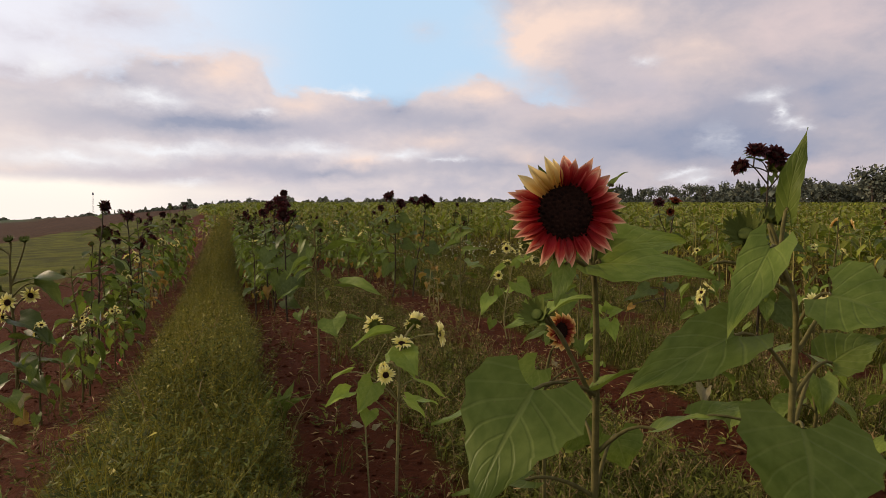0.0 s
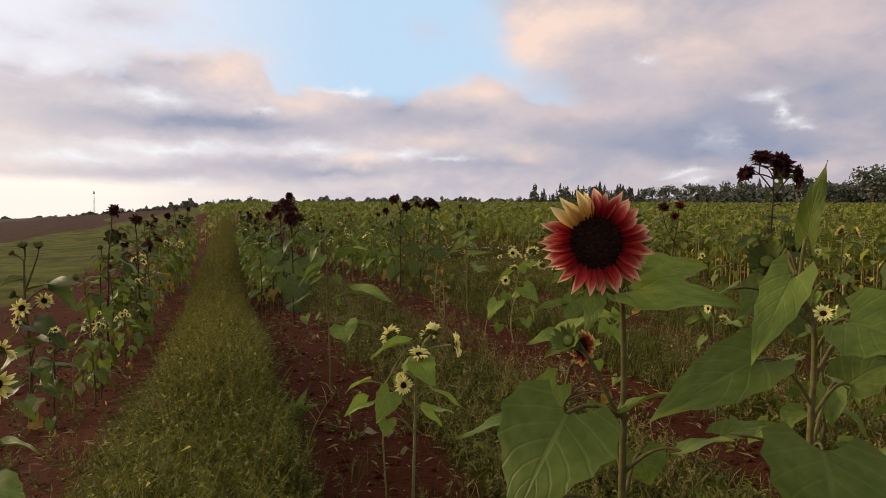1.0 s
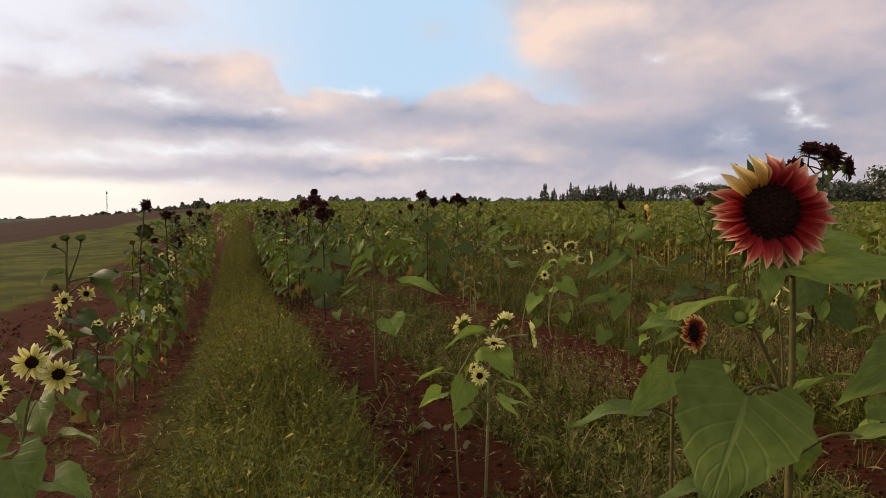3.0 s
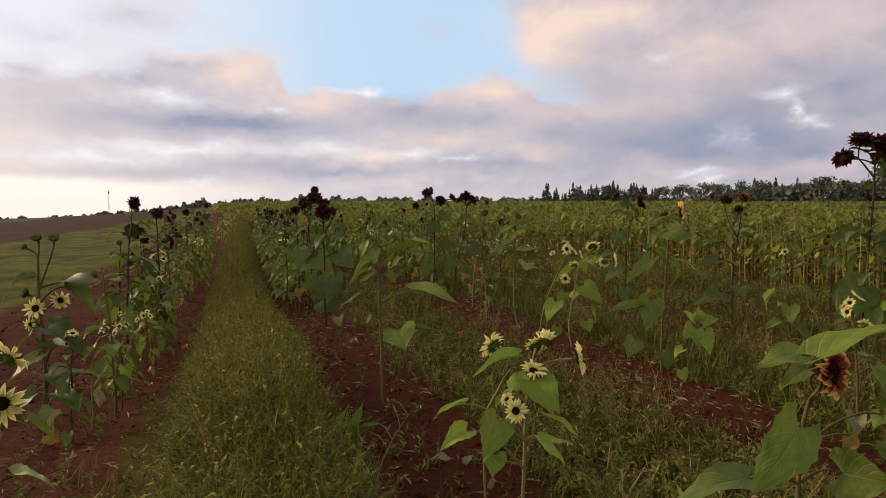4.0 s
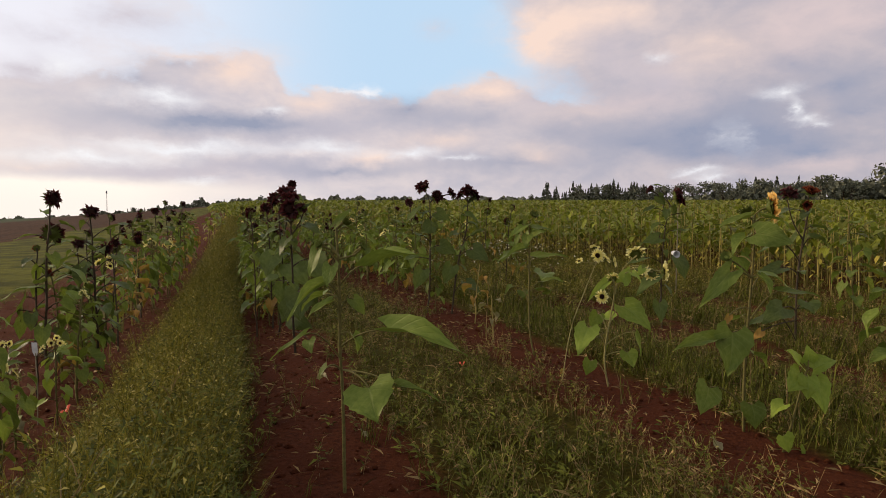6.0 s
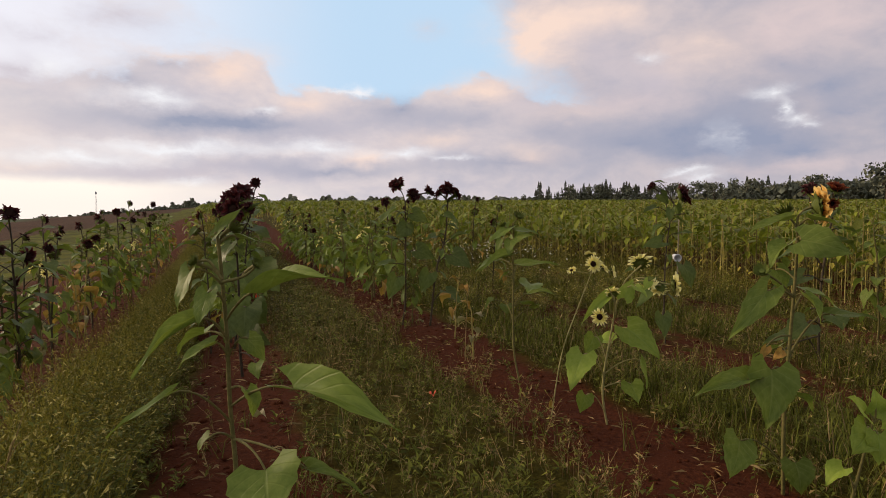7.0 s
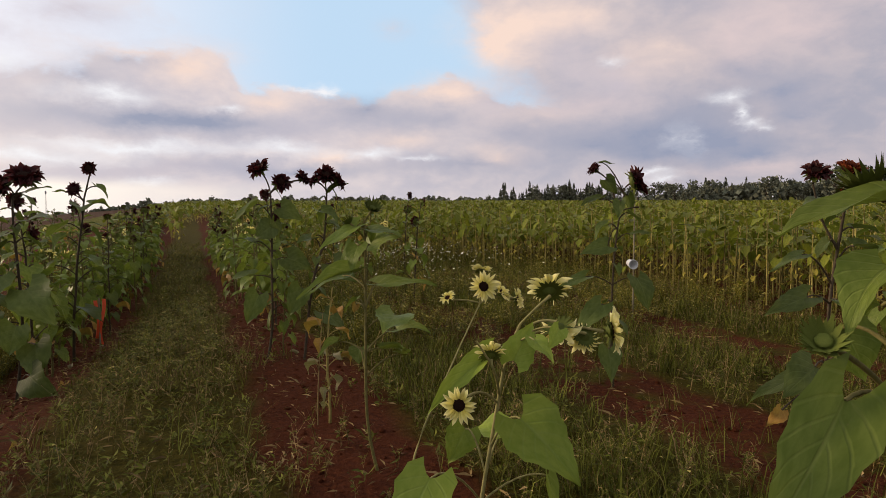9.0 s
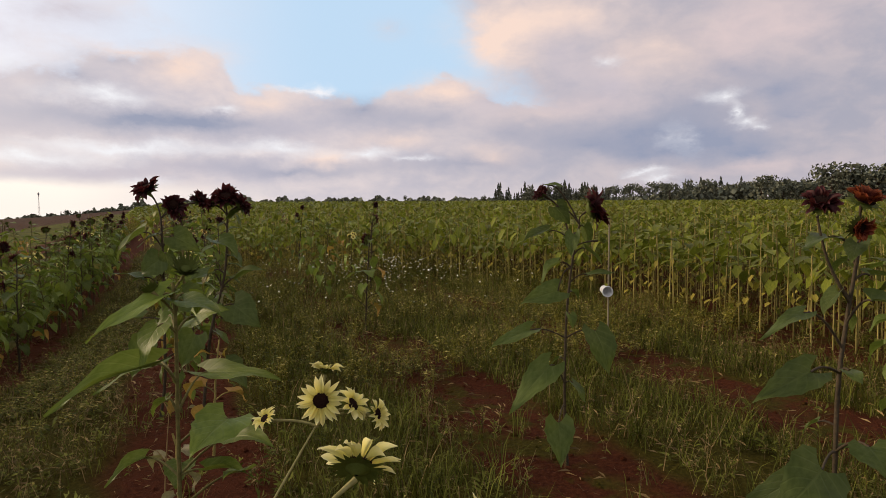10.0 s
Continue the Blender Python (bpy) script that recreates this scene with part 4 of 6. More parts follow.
# the large crimson flower
hero('ring', 0.29, 1.082,
     [[(0.29, 1.082, -0.012), (0.29, 1.082, 0.632), (0.291, 1.082, 0.829), (0.289, 1.082, 0.981), (0.281, 1.074, 1.073)],
      [(0.28, 1.082, 0.829), (0.233, 1.065, 0.92), (0.192, 1.048, 0.986)]],
     [('ring', (0.222, 1.048, 1.176), (-0.1, -1, 0.1), 0.105),
      ('bud', (0.168, 1.031, 0.993), (-0.5, -0.7, 0.5), 0.035)],
     [((0.291, 1.065, 1.082), (0.458, 0.962, 1.065), 0.096, (-0.1, -0.75, 0.8), 1.056),
      ((0.329, 1.134, 1.108), (0.515, 1.22, 1.116), 0.089, (0, -0.8, 0.6), 1.065),
      ((0.219, 1.031, 1.082), (0.194, 0.996, 1.009), 0.043, (0, -1, 0.25), 1.048),
      ((0.156, 0.979, 0.87), (0.047, 0.876, 0.709), 0.209, (-0.2, -0.85, 0.55), 0.829),
      ((0.386, 1.031, 0.78), (0.45, 0.962, 0.829), 0.046, (0, -0.25, 1), 0.72),
      ((0.283, 1.16, 0.754), (0.259, 1.203, 0.671), 0.092, (0, -1, 0.25)),
      ((0.366, 1.203, 0.708), (0.392, 1.203, 0.635), 0.107, (0, -1, 0.25)),
      ((0.156, 1.074, 0.669), (0.016, 1.031, 0.657), 0.064, (0, -0.25, 1)),
      ((0.323, 1.1, 1.228), (0.352, 1.1, 1.254), 0.02, (0, -0.25, 1), 1.073),
      ((0.292, 1.065, 0.845), (0.368, 1.014, 0.896), 0.032, (0, -0.25, 1))], radius=0.0082, seed=3)

# the budding plant beside it
hero('bud', 0.697, 1.138,
     [[(0.697, 1.138, -0.012), (0.697, 1.138, 0.718), (0.701, 1.138, 0.878), (0.698, 1.138, 1.002), (0.66, 1.129, 1.083)],
      [(0.68, 1.138, 1.037), (0.671, 1.147, 1.101), (0.651, 1.147, 1.156)],
      [(0.706, 1.138, 0.9), (0.801, 1.184, 1.008)]],
     [('bud', (0.583, 1.111, 1.137), (-0.5, -0.6, 0.5), 0.046),
      ('bud', (0.678, 1.184, 1.165), (0.1, -0.6, 0.8), 0.037),
      ('bud', (0.605, 1.093, 1.074), (-0.3, -0.9, 0.1), 0.034)],
     [((0.674, 1.129, 1.183), (0.688, 1.093, 1.337), 0.048, (-1, -0.5, 0), 1.101),
      ((0.596, 1.048, 1.11), (0.487, 0.984, 0.952), 0.084, (-0.6, -0.8, 0.3), 1.074),
      ((0.647, 1.02, 0.787), (0.605, 0.929, 0.622), 0.248, (0, -0.95, 0.4), 0.758),
      ((0.74, 1.093, 1.019), (0.828, 1.002, 0.97), 0.183, (0, -0.8, 0.6), 0.934),
      ((0.538, 1.057, 0.949), (0.292, 0.966, 0.853), 0.124, (-0.1, -0.75, 0.7), 0.843),
      ((0.538, 1.184, 0.754), (0.68, 1.229, 0.763), 0.059, (0, -0.25, 1)),
      ((0.842, 1.275, 0.845), (0.939, 1.32, 0.768), 0.075, (0, -0.25, 1)),
      ((0.556, 1.184, 1.074), (0.506, 1.229, 1.028), 0.052, (0, -0.25, 1)),
      ((0.806, 1.184, 0.867), (0.909, 1.184, 0.914), 0.105, (0, -0.6, 0.8)),
      ((0.743, 1.366, 0.713), (0.689, 1.366, 0.659), 0.061, (0, -0.25, 1))], radius=0.0080, seed=7)

# the small maroon and yellow one
hero('bicolour', 0.303, 1.661,
     [[(0.303, 1.661, -0.01), (0.295, 1.661, 0.604), (0.308, 1.661, 0.763), (0.332, 1.653, 0.814)]],
     [('bicolour', (0.334, 1.63, 0.85), (0.55, -0.8, 0.1), 0.058)],
     [((0.26, 1.606, 0.746), (0.123, 1.528, 0.639), 0.103, (0, -1, 0.25)),
      ((0.166, 1.606, 0.639), (-0.032, 1.528, 0.612), 0.093, (0, -0.25, 1)),
      ((0.278, 1.646, 0.882), (0.172, 1.606, 0.861), 0.065, (0, -0.6, 0.8)),
      ((0.272, 1.567, 0.892), (0.395, 1.489, 0.966), 0.066, (0, -0.5, 0.9)),
      ((0.373, 1.646, 0.636), (0.433, 1.567, 0.649), 0.107, (0, -1, 0.25)),
      ((0.297, 1.646, 0.852), (0.219, 1.606, 0.815), 0.047, (0, -0.25, 1)),
      ((0.451, 1.646, 0.758), (0.435, 1.646, 0.727), 0.035, (0, -0.25, 1)),
      ((0.44, 1.724, 0.686), (0.435, 1.724, 0.642), 0.035, (0, -1, 0.25), 0.686, LEAF_DRY)], radius=0.006, seed=9)

# the cream-flowered plant in the way
hero('cream', -0.197, 2.377,
     [[(-0.197, 2.377, -0.007), (-0.185, 2.377, 0.411), (-0.183, 2.377, 0.542), (-0.171, 2.377, 0.658)],
      [(-0.305, 2.36, -0.008), (-0.325, 2.36, 0.45), (-0.285, 2.36, 0.581), (-0.23, 2.36, 0.679)]],
     [('cream', (-0.291, 2.41, 0.73), (-0.55, 0.75, 0.35), 0.053),
      ('folded', (-0.117, 2.41, 0.748), (0.2, 0.4, 0.8), 0.056),
      ('cream', (-0.017, 2.36, 0.702), (0.9, -0.15, 0.2), 0.057),
      ('cream', (-0.167, 2.318, 0.669), (0.1, -0.4, 0.9), 0.05),
      ('cream', (-0.248, 2.36, 0.562), (-0.5, -0.4, 0.6), 0.029),
      ('cream', (-0.228, 2.276, 0.552), (-0.05, -0.95, 0.3), 0.043),
      ('cream', (-0.137, 2.486, 0.712), (0.1, 0.8, 0.5), 0.041)],
     [((-0.167, 2.309, 0.643), (-0.097, 2.225, 0.56), 0.12, (0.2, -0.9, 0.5)),
      ((-0.219, 2.343, 0.706), (-0.365, 2.276, 0.659), 0.054, (0, -0.25, 1)),
      ((-0.28, 2.293, 0.514), (-0.332, 2.208, 0.414), 0.111, (0, -1, 0.25)),
      ((-0.382, 2.318, 0.467), (-0.468, 2.259, 0.427), 0.075, (0, -0.6, 0.8)),
      ((-0.391, 2.402, 0.531), (-0.496, 2.444, 0.466), 0.026, (0, -0.25, 1)),
      ((-0.108, 2.402, 0.492), (0.027, 2.486, 0.384), 0.036, (0, -0.25, 1)),
      ((-0.191, 2.402, 0.599), (-0.243, 2.444, 0.599), 0.099, (0, -0.6, 0.8)),
      ((-0.148, 2.276, 0.457), (-0.071, 2.276, 0.38), 0.061, (0, -0.25, 1)),
      ((-0.292, 2.276, 0.408), (-0.304, 2.234, 0.353), 0.077, (0, -1, 0.25))], leaf_mat=LEAF_BRIGHT, stem_mat=STEM_PALE, more=4, radius=0.0072, seed=12)

# the upright plant with long-stalked leaves
hero('bud', -0.876, 4.039,
     [[(-0.876, 4.039, 0.001), (-0.884, 4.056, 0.414), (-0.892, 4.039, 0.636), (-0.884, 4.006, 0.839), (-0.884, 3.973, 1.035), (-0.884, 3.957, 1.118)],
      [(-0.876, 3.957, 1.011), (-0.909, 3.957, 1.06), (-0.942, 3.957, 1.06)],
      [(-0.876, 3.957, 1.004), (-0.819, 3.957, 1.019), (-0.787, 3.957, 1.043)]],
     [('bud', (-0.859, 3.99, 1.151), (0.6, 0.5, 0.5), 0.031),
      ('bud', (-0.95, 3.957, 1.06), (-0.6, -0.4, 0.5), 0.026),
      ('bud', (-0.781, 3.957, 1.052), (0.6, -0.3, 0.4), 0.023)],
     [((-0.892, 3.957, 1.134), (-0.824, 3.99, 1.209), 0.031, (0, -0.6, 0.7), 1.11),
      ((-0.75, 3.907, 0.979), (-0.513, 3.783, 1.021), 0.05, (0, -0.2, 1), 0.882),
      ((-0.925, 3.923, 0.905), (-1.032, 3.783, 0.786), 0.051, (-0.3, -0.5, 0.8), 0.835),
      ((-0.999, 3.907, 0.713), (-1.099, 3.783, 0.642), 0.036, (-0.1, -0.4, 0.9), 0.611),
      ((-0.672, 3.907, 0.725), (-0.373, 3.742, 0.668), 0.104, (0.1, -0.6, 0.8), 0.636),
      ((-0.756, 3.923, 0.502), (-0.706, 3.824, 0.396), 0.212, (0, -1, 0.25), 0.517),
      ((-0.638, 3.907, 0.509), (-0.477, 3.824, 0.482), 0.042, (0, -0.3, 0.9), 0.517),
      ((-0.917, 3.99, 0.825), (-1.008, 3.973, 0.765), 0.056, (0, -0.25, 1)),
      ((-0.933, 3.99, 0.564), (-0.966, 3.99, 0.517), 0.054, (0, -0.25, 1)),
      ((-0.958, 3.948, 1.035), (-0.983, 3.923, 0.925), 0.067, (-0.3, -0.6, 0.6)),
      ((-0.834, 4.031, 0.835), (-0.785, 4.031, 0.77), 0.064, (0.2, -0.6, 0.7))], leaf_mat=LEAF, stem_mat=STEM, more=4, radius=0.008, seed=15)

# the nodding orange one
hero('orange', 1.13, 4.769,
     [[(1.13, 4.769, 0.006), (1.126, 4.769, 0.348), (1.143, 4.769, 0.694), (1.16, 4.769, 0.99), (1.16, 4.769, 1.16)]],
     [('orange', (1.24, 4.76, 1.225), (0.95, -0.25, 0.15), 0.088),
      ('bud', (0.997, 4.726, 0.966), (-0.4, -0.6, 0.6), 0.04),
      ('bud', (1.16, 4.855, 1.203), (-0.3, 0.2, 0.8), 0.051)],
     [((0.997, 4.683, 0.89), (0.79, 4.57, 0.715), 0.105, (-0.3, -0.9, 0.3), 0.831),
      ((0.997, 4.64, 0.586), (0.937, 4.554, 0.382), 0.193, (0, -1, 0.25), 0.487),
      ((0.903, 4.64, 0.547), (0.653, 4.554, 0.504), 0.086, (0, -0.5, 0.9), 0.556),
      ((1.126, 4.683, 1.091), (1.272, 4.597, 1.039), 0.152, (0, -0.9, 0.4), 1.082),
      ((1.14, 4.80, 1.168), (1.00, 4.86, 1.10), 0.076, (0, -0.25, 1)),
      ((0.903, 4.683, 0.289), (0.82, 4.597, 0.172), 0.145, (0, -1, 0.25)),
      ((1.126, 4.683, 0.199), (1.126, 4.64, 0.085), 0.132, (0, -1, 0.25)),
      ((1.358, 4.855, 0.77), (1.564, 4.855, 0.746), 0.07, (0, -0.25, 1)),
      ((0.997, 4.683, 0.667), (0.971, 4.683, 0.612), 0.035, (0, -1, 0.25), 0.667, LEAF_DRY),
      ((1.126, 4.855, 0.959), (1.169, 4.855, 0.865), 0.094, (0, -1, 0.25)),
      ((1.263, 4.855, 0.865), (1.461, 4.941, 0.769), 0.103, (0, -0.25, 1))], more=6, radius=0.0086, seed=18)

# a young plant
hero('leafy', 1.176, 4.494,
     [[(1.176, 4.494, 0.004), (1.192, 4.468, 0.12), (1.256, 4.468, 0.39), (1.277, 4.468, 0.464)]],
     [],
     [((1.235, 4.468, 0.472), (1.133, 4.415, 0.548), 0.1, (0, -0.7, 0.7)),
      ((1.277, 4.468, 0.485), (1.266, 4.468, 0.562), 0.088, (0, -1, 0.25)),
      ((1.298, 4.468, 0.444), (1.414, 4.468, 0.485), 0.1, (0, -0.6, 0.8)),
      ((1.213, 4.415, 0.432), (1.118, 4.362, 0.363), 0.127, (0, -1, 0.25)),
      ((1.224, 4.383, 0.426), (1.213, 4.362, 0.324), 0.097, (0, -1, 0.25)),
      ((1.309, 4.468, 0.39), (1.33, 4.415, 0.243), 0.117, (0, -1, 0.25)),
      ((1.169, 4.468, 0.269), (1.106, 4.468, 0.204), 0.082, (0, -0.25, 1)),
      ((1.138, 4.415, 0.138), (1.164, 4.415, 0.056), 0.087, (0, -1, 0.25)),
      ((1.256, 4.468, 0.044), (1.277, 4.468, 0.044), 0.066, (0, -1, 0.25))], leaf_mat=LEAF_BRIGHT, radius=0.0063, seed=21)

# the cream-flowered plant further on
hero('cream', 0.627, 5.575,
     [[(0.627, 5.575, 0.013), (0.594, 5.575, 0.244), (0.639, 5.575, 0.555), (0.673, 5.575, 0.74), (0.713, 5.575, 0.842)],
      [(0.336, 5.72, 0.015), (0.408, 5.782, 0.386), (0.533, 5.947, 0.621), (0.659, 6.112, 0.83)],
      [(0.653, 5.575, 0.637), (0.618, 5.452, 0.745), (0.567, 5.41, 0.83)]],
     [('cream', (0.672, 6.112, 0.893), (0.1, -0.95, 0.2), 0.064),
      ('cream', (0.535, 6.112, 0.851), (-0.4, -0.5, 0.7), 0.038),
      ('cream', (0.745, 6.154, 0.868), (0.6, -0.3, 0.5), 0.057),
      ('cream', (0.808, 6.154, 0.842), (0.8, -0.4, 0.2), 0.049),
      ('cream', (0.673, 6.195, 0.949), (0.1, 0.3, 0.8), 0.047),
      ('cream', (0.809, 5.617, 0.935), (0.1, 0.75, 0.6), 0.075),
      ('cream', (0.814, 5.534, 0.837), (0.3, 0.3, -0.8), 0.072),
      ('cream', (0.9, 5.575, 0.804), (-0.1, 0.6, -0.5), 0.061),
      ('cream', (0.983, 5.575, 0.82), (0.95, -0.2, 0.1), 0.078),
      ('cream', (0.61, 5.452, 0.784), (0, 0.7, 0.7), 0.05),
      ('cream', (0.519, 5.369, 0.674), (-0.1, -0.98, 0.15), 0.053)],
     [((0.446, 5.41, 0.468), (0.353, 5.286, 0.31), 0.154, (-0.3, -0.9, 0.3), 0.327),
      ((0.7, 5.493, 0.593), (0.834, 5.369, 0.457), 0.188, (0.2, -0.8, 0.5), 0.514),
      ((0.608, 5.493, 0.767), (0.432, 5.41, 0.627), 0.066, (-0.2, -0.6, 0.7)),
      ((0.682, 5.493, 0.756), (0.743, 5.534, 0.858), 0.094, (-0.3, -0.9, 0)),
      ((0.787, 5.534, 0.412), (0.797, 5.452, 0.274), 0.049, (0.6, -0.7, 0)),
      ((0.738, 5.534, 0.279), (0.755, 5.452, 0.195), 0.121, (0, -1, 0.25)),
      ((0.558, 5.617, 0.523), (0.506, 5.617, 0.418), 0.104, (0, -1, 0.25)),
      ((0.797, 5.452, 0.849), (0.756, 5.41, 0.8), 0.05, (0, -1, 0.25)),
      ((0.472, 5.452, 0.241), (0.443, 5.452, 0.143), 0.097, (0, -1, 0.25)),
      ((0.729, 5.452, 0.821), (0.762, 5.369, 0.779), 0.057, (0, -0.25, 1)),
      ((0.682, 5.699, 0.475), (0.6, 5.782, 0.451), 0.108, (0, -0.5, 0.8))], leaf_mat=LEAF_BRIGHT, stem_mat=STEM_PALE, radius=0.007, seed=24)

# the straight plant behind it
hero('bud', 0.247, 6.432,
     [[(0.247, 6.432, 0.022), (0.2, 6.432, 0.275), (0.195, 6.432, 0.672), (0.197, 6.432, 1.01), (0.192, 6.432, 1.159)]],
     [('bud', (0.231, 6.432, 1.203), (0.3, -0.5, 0.7), 0.05),
      ('bud', (0.128, 6.432, 1.142), (-0.5, 0.2, 0.7), 0.033)],
     [((0.164, 6.432, 1.124), (0.006, 6.3, 1.011), 0.084, (-0.2, -0.7, 0.6)),
      ((0.219, 6.432, 1.106), (0.36, 6.344, 1.08), 0.084, (0, -0.25, 1)),
      ((0.164, 6.344, 0.932), (-0.055, 6.212, 0.835), 0.076, (-0.1, -0.5, 0.8), 0.869),
      ((0.083, 6.562, 0.897), (-0.068, 6.467, 0.815), 0.087, (-0.3, -0.5, 0.8), 0.847),
      ((0.245, 6.551, 0.859), (0.506, 6.416, 0.868), 0.076, (0.1, -0.5, 0.85), 0.809),
      ((0.326, 6.49, 0.727), (0.279, 6.29, 0.681), 0.172, (0, -0.85, 0.5), 0.677),
      ((0.328, 6.536, 0.65), (0.478, 6.428, 0.66), 0.109, (0.1, -0.6, 0.8), 0.600),
      ((0.066, 6.499, 0.606), (-0.009, 6.401, 0.558), 0.054, (-0.2, -0.5, 0.85), 0.556),
      ((0.206, 6.561, 1.037), (0.346, 6.455, 1.076), 0.100, (0.2, -0.8, 0.6), 0.987),
      ((0.158, 6.543, 0.57), (0.16, 6.489, 0.507), 0.100, (0, -1, 0.25), 0.520),
      ((0.147, 6.532, 0.772), (0.138, 6.521, 0.729), 0.036, (0, -1, 0.25), 0.722, LEAF_DRY),
      ((0.124, 6.566, 1.042), (0.076, 6.513, 0.909), 0.054, (-0.4, -0.7, 0.5), 0.992),
      ((0.354, 6.53, 0.541), (0.356, 6.332, 0.603), 0.082, (0, -0.4, 0.9), 0.491)], more=4, radius=0.008, seed=27)

# black-flowered plant
hero('dark', -1.83, 6.749,
     [[(-1.83, 6.749, -0.028), (-1.847, 6.749, 0.267), (-1.847, 6.749, 0.668), (-1.856, 6.749, 0.973), (-1.856, 6.749, 1.168)],
      [(-1.847, 6.749, 1.037), (-1.76, 6.749, 1.185), (-1.733, 6.749, 1.291)]],
     [('dark', (-1.847, 6.705, 1.256), (-0.2, -0.8, 0.4), 0.109),
      ('dark', (-1.873, 6.793, 1.361), (0.1, -0.2, 1), 0.089),
      ('dark', (-1.76, 6.749, 1.273), (0.8, -0.4, 0.3), 0.055)],
     [((-1.865, 6.661, 1.007), (-1.908, 6.574, 0.839), 0.117, (-0.3, -0.7, 0.5)),
      ((-1.733, 6.574, 0.549), (-1.716, 6.486, 0.312), 0.274, (0, -1, 0.25), 0.514),
      ((-1.698, 6.617, 0.539), (-1.576, 6.574, 0.431), 0.234, (0, -1, 0.25)),
      ((-1.689, 6.749, 0.82), (-1.506, 6.661, 0.649), 0.274, (0, -0.8, 0.5), 0.759),
      ((-1.663, 6.574, 0.138), (-1.619, 6.486, 0.042), 0.128, (0, -1, 0.25), 0.138, LEAF),
      ((-2.022, 6.836, 0.624), (-2.18, 6.836, 0.531), 0.156, (0, -0.25, 1)),
      ((-1.724, 6.749, 1.124), (-1.576, 6.705, 1.037), 0.121, (0, -0.25, 1)),
      ((-1.786, 6.749, 1.185), (-1.619, 6.749, 1.334), 0.06, (0, -0.25, 1)),
      ((-1.83, 6.574, 0.433), (-1.891, 6.574, 0.288), 0.173, (0, -1, 0.25))], leaf_mat=LEAF_DARK, stem_mat=STEM_DARK, more=9, seed=30)

# black-flowered plant beyond
hero('dark', -2.383, 8.072,
     [[(-2.383, 8.072, -0.13), (-2.325, 8.072, 0.426), (-2.343, 8.072, 0.859), (-2.361, 8.072, 1.115), (-2.361, 8.072, 1.329)]],
     [('dark', (-2.414, 8.072, 1.391), (-0.5, -0.6, 0.3), 0.099),
      ('dark', (-2.28, 8.072, 1.454), (0.2, -0.4, 0.8), 0.131)],
     [((-2.263, 8.072, 1.356), (-2.093, 8.072, 1.391), 0.103, (0, -0.25, 1)),
      ((-2.263, 8.072, 1.159), (-2.031, 7.983, 1.177), 0.171, (0, -0.25, 1)),
      ((-2.227, 7.983, 0.694), (-1.986, 7.894, 0.453), 0.295, (0, -0.8, 0.5)),
      ((-2.414, 7.983, 0.78), (-2.45, 7.894, 0.539), 0.252, (0, -1, 0.25)),
      ((-2.173, 7.894, 0.119), (-1.933, 7.805, 0.009), 0.25, (0, -1, 0.25)),
      ((-2.414, 8.072, 1.07), (-2.53, 7.983, 0.95), 0.128, (0, -0.25, 1)),
      ((-2.182, 7.983, 0.312), (-2.093, 7.894, 0.076), 0.254, (0, -1, 0.25)),
      ((-2.245, 7.894, 0.455), (-2.298, 7.894, 0.247), 0.249, (0, -1, 0.25))], leaf_mat=LEAF_DARK, stem_mat=STEM_DARK, more=9, seed=33)

# black-flowered plant by the grass lane
hero('dark', -0.748, 8.508,
     [[(-0.748, 8.508, 0.054), (-0.71, 8.508, 0.332), (-0.705, 8.508, 0.82), (-0.701, 8.508, 1.11), (-0.707, 8.508, 1.374)]],
     [('dark', (-0.791, 8.508, 1.556), (-0.4, -0.5, 0.7), 0.100),
      ('dark', (-0.625, 8.508, 1.456), (0.3, -0.6, 0.3), 0.082),
      ('dark', (-0.457, 8.508, 1.49), (0.6, -0.2, 0.6), 0.077)],
     [((-0.819, 8.508, 1.283), (-0.991, 8.508, 1.11), 0.145, (0, -0.25, 1)),
      ((-0.627, 8.508, 1.258), (-0.46, 8.508, 1.159), 0.164, (0, -0.8, 0.5)),
      ((-0.823, 8.508, 0.991), (-1.041, 8.508, 1.015), 0.107, (0, -0.25, 1)),
      ((-0.851, 8.508, 0.724), (-1.041, 8.508, 0.677), 0.145, (0, -0.25, 1)),
      ((-0.584, 8.508, 0.868), (-0.392, 8.508, 0.77), 0.213, (0, -0.7, 0.6)),
      ((-0.787, 8.425, 0.587), (-0.884, 8.425, 0.347), 0.191, (0, -1, 0.25)),
      ((-0.686, 8.425, 1.11), (-0.805, 8.425, 1.017), 0.19, (0, -1, 0.25))], leaf_mat=LEAF_DARK, stem_mat=STEM_DARK, more=9, seed=36)

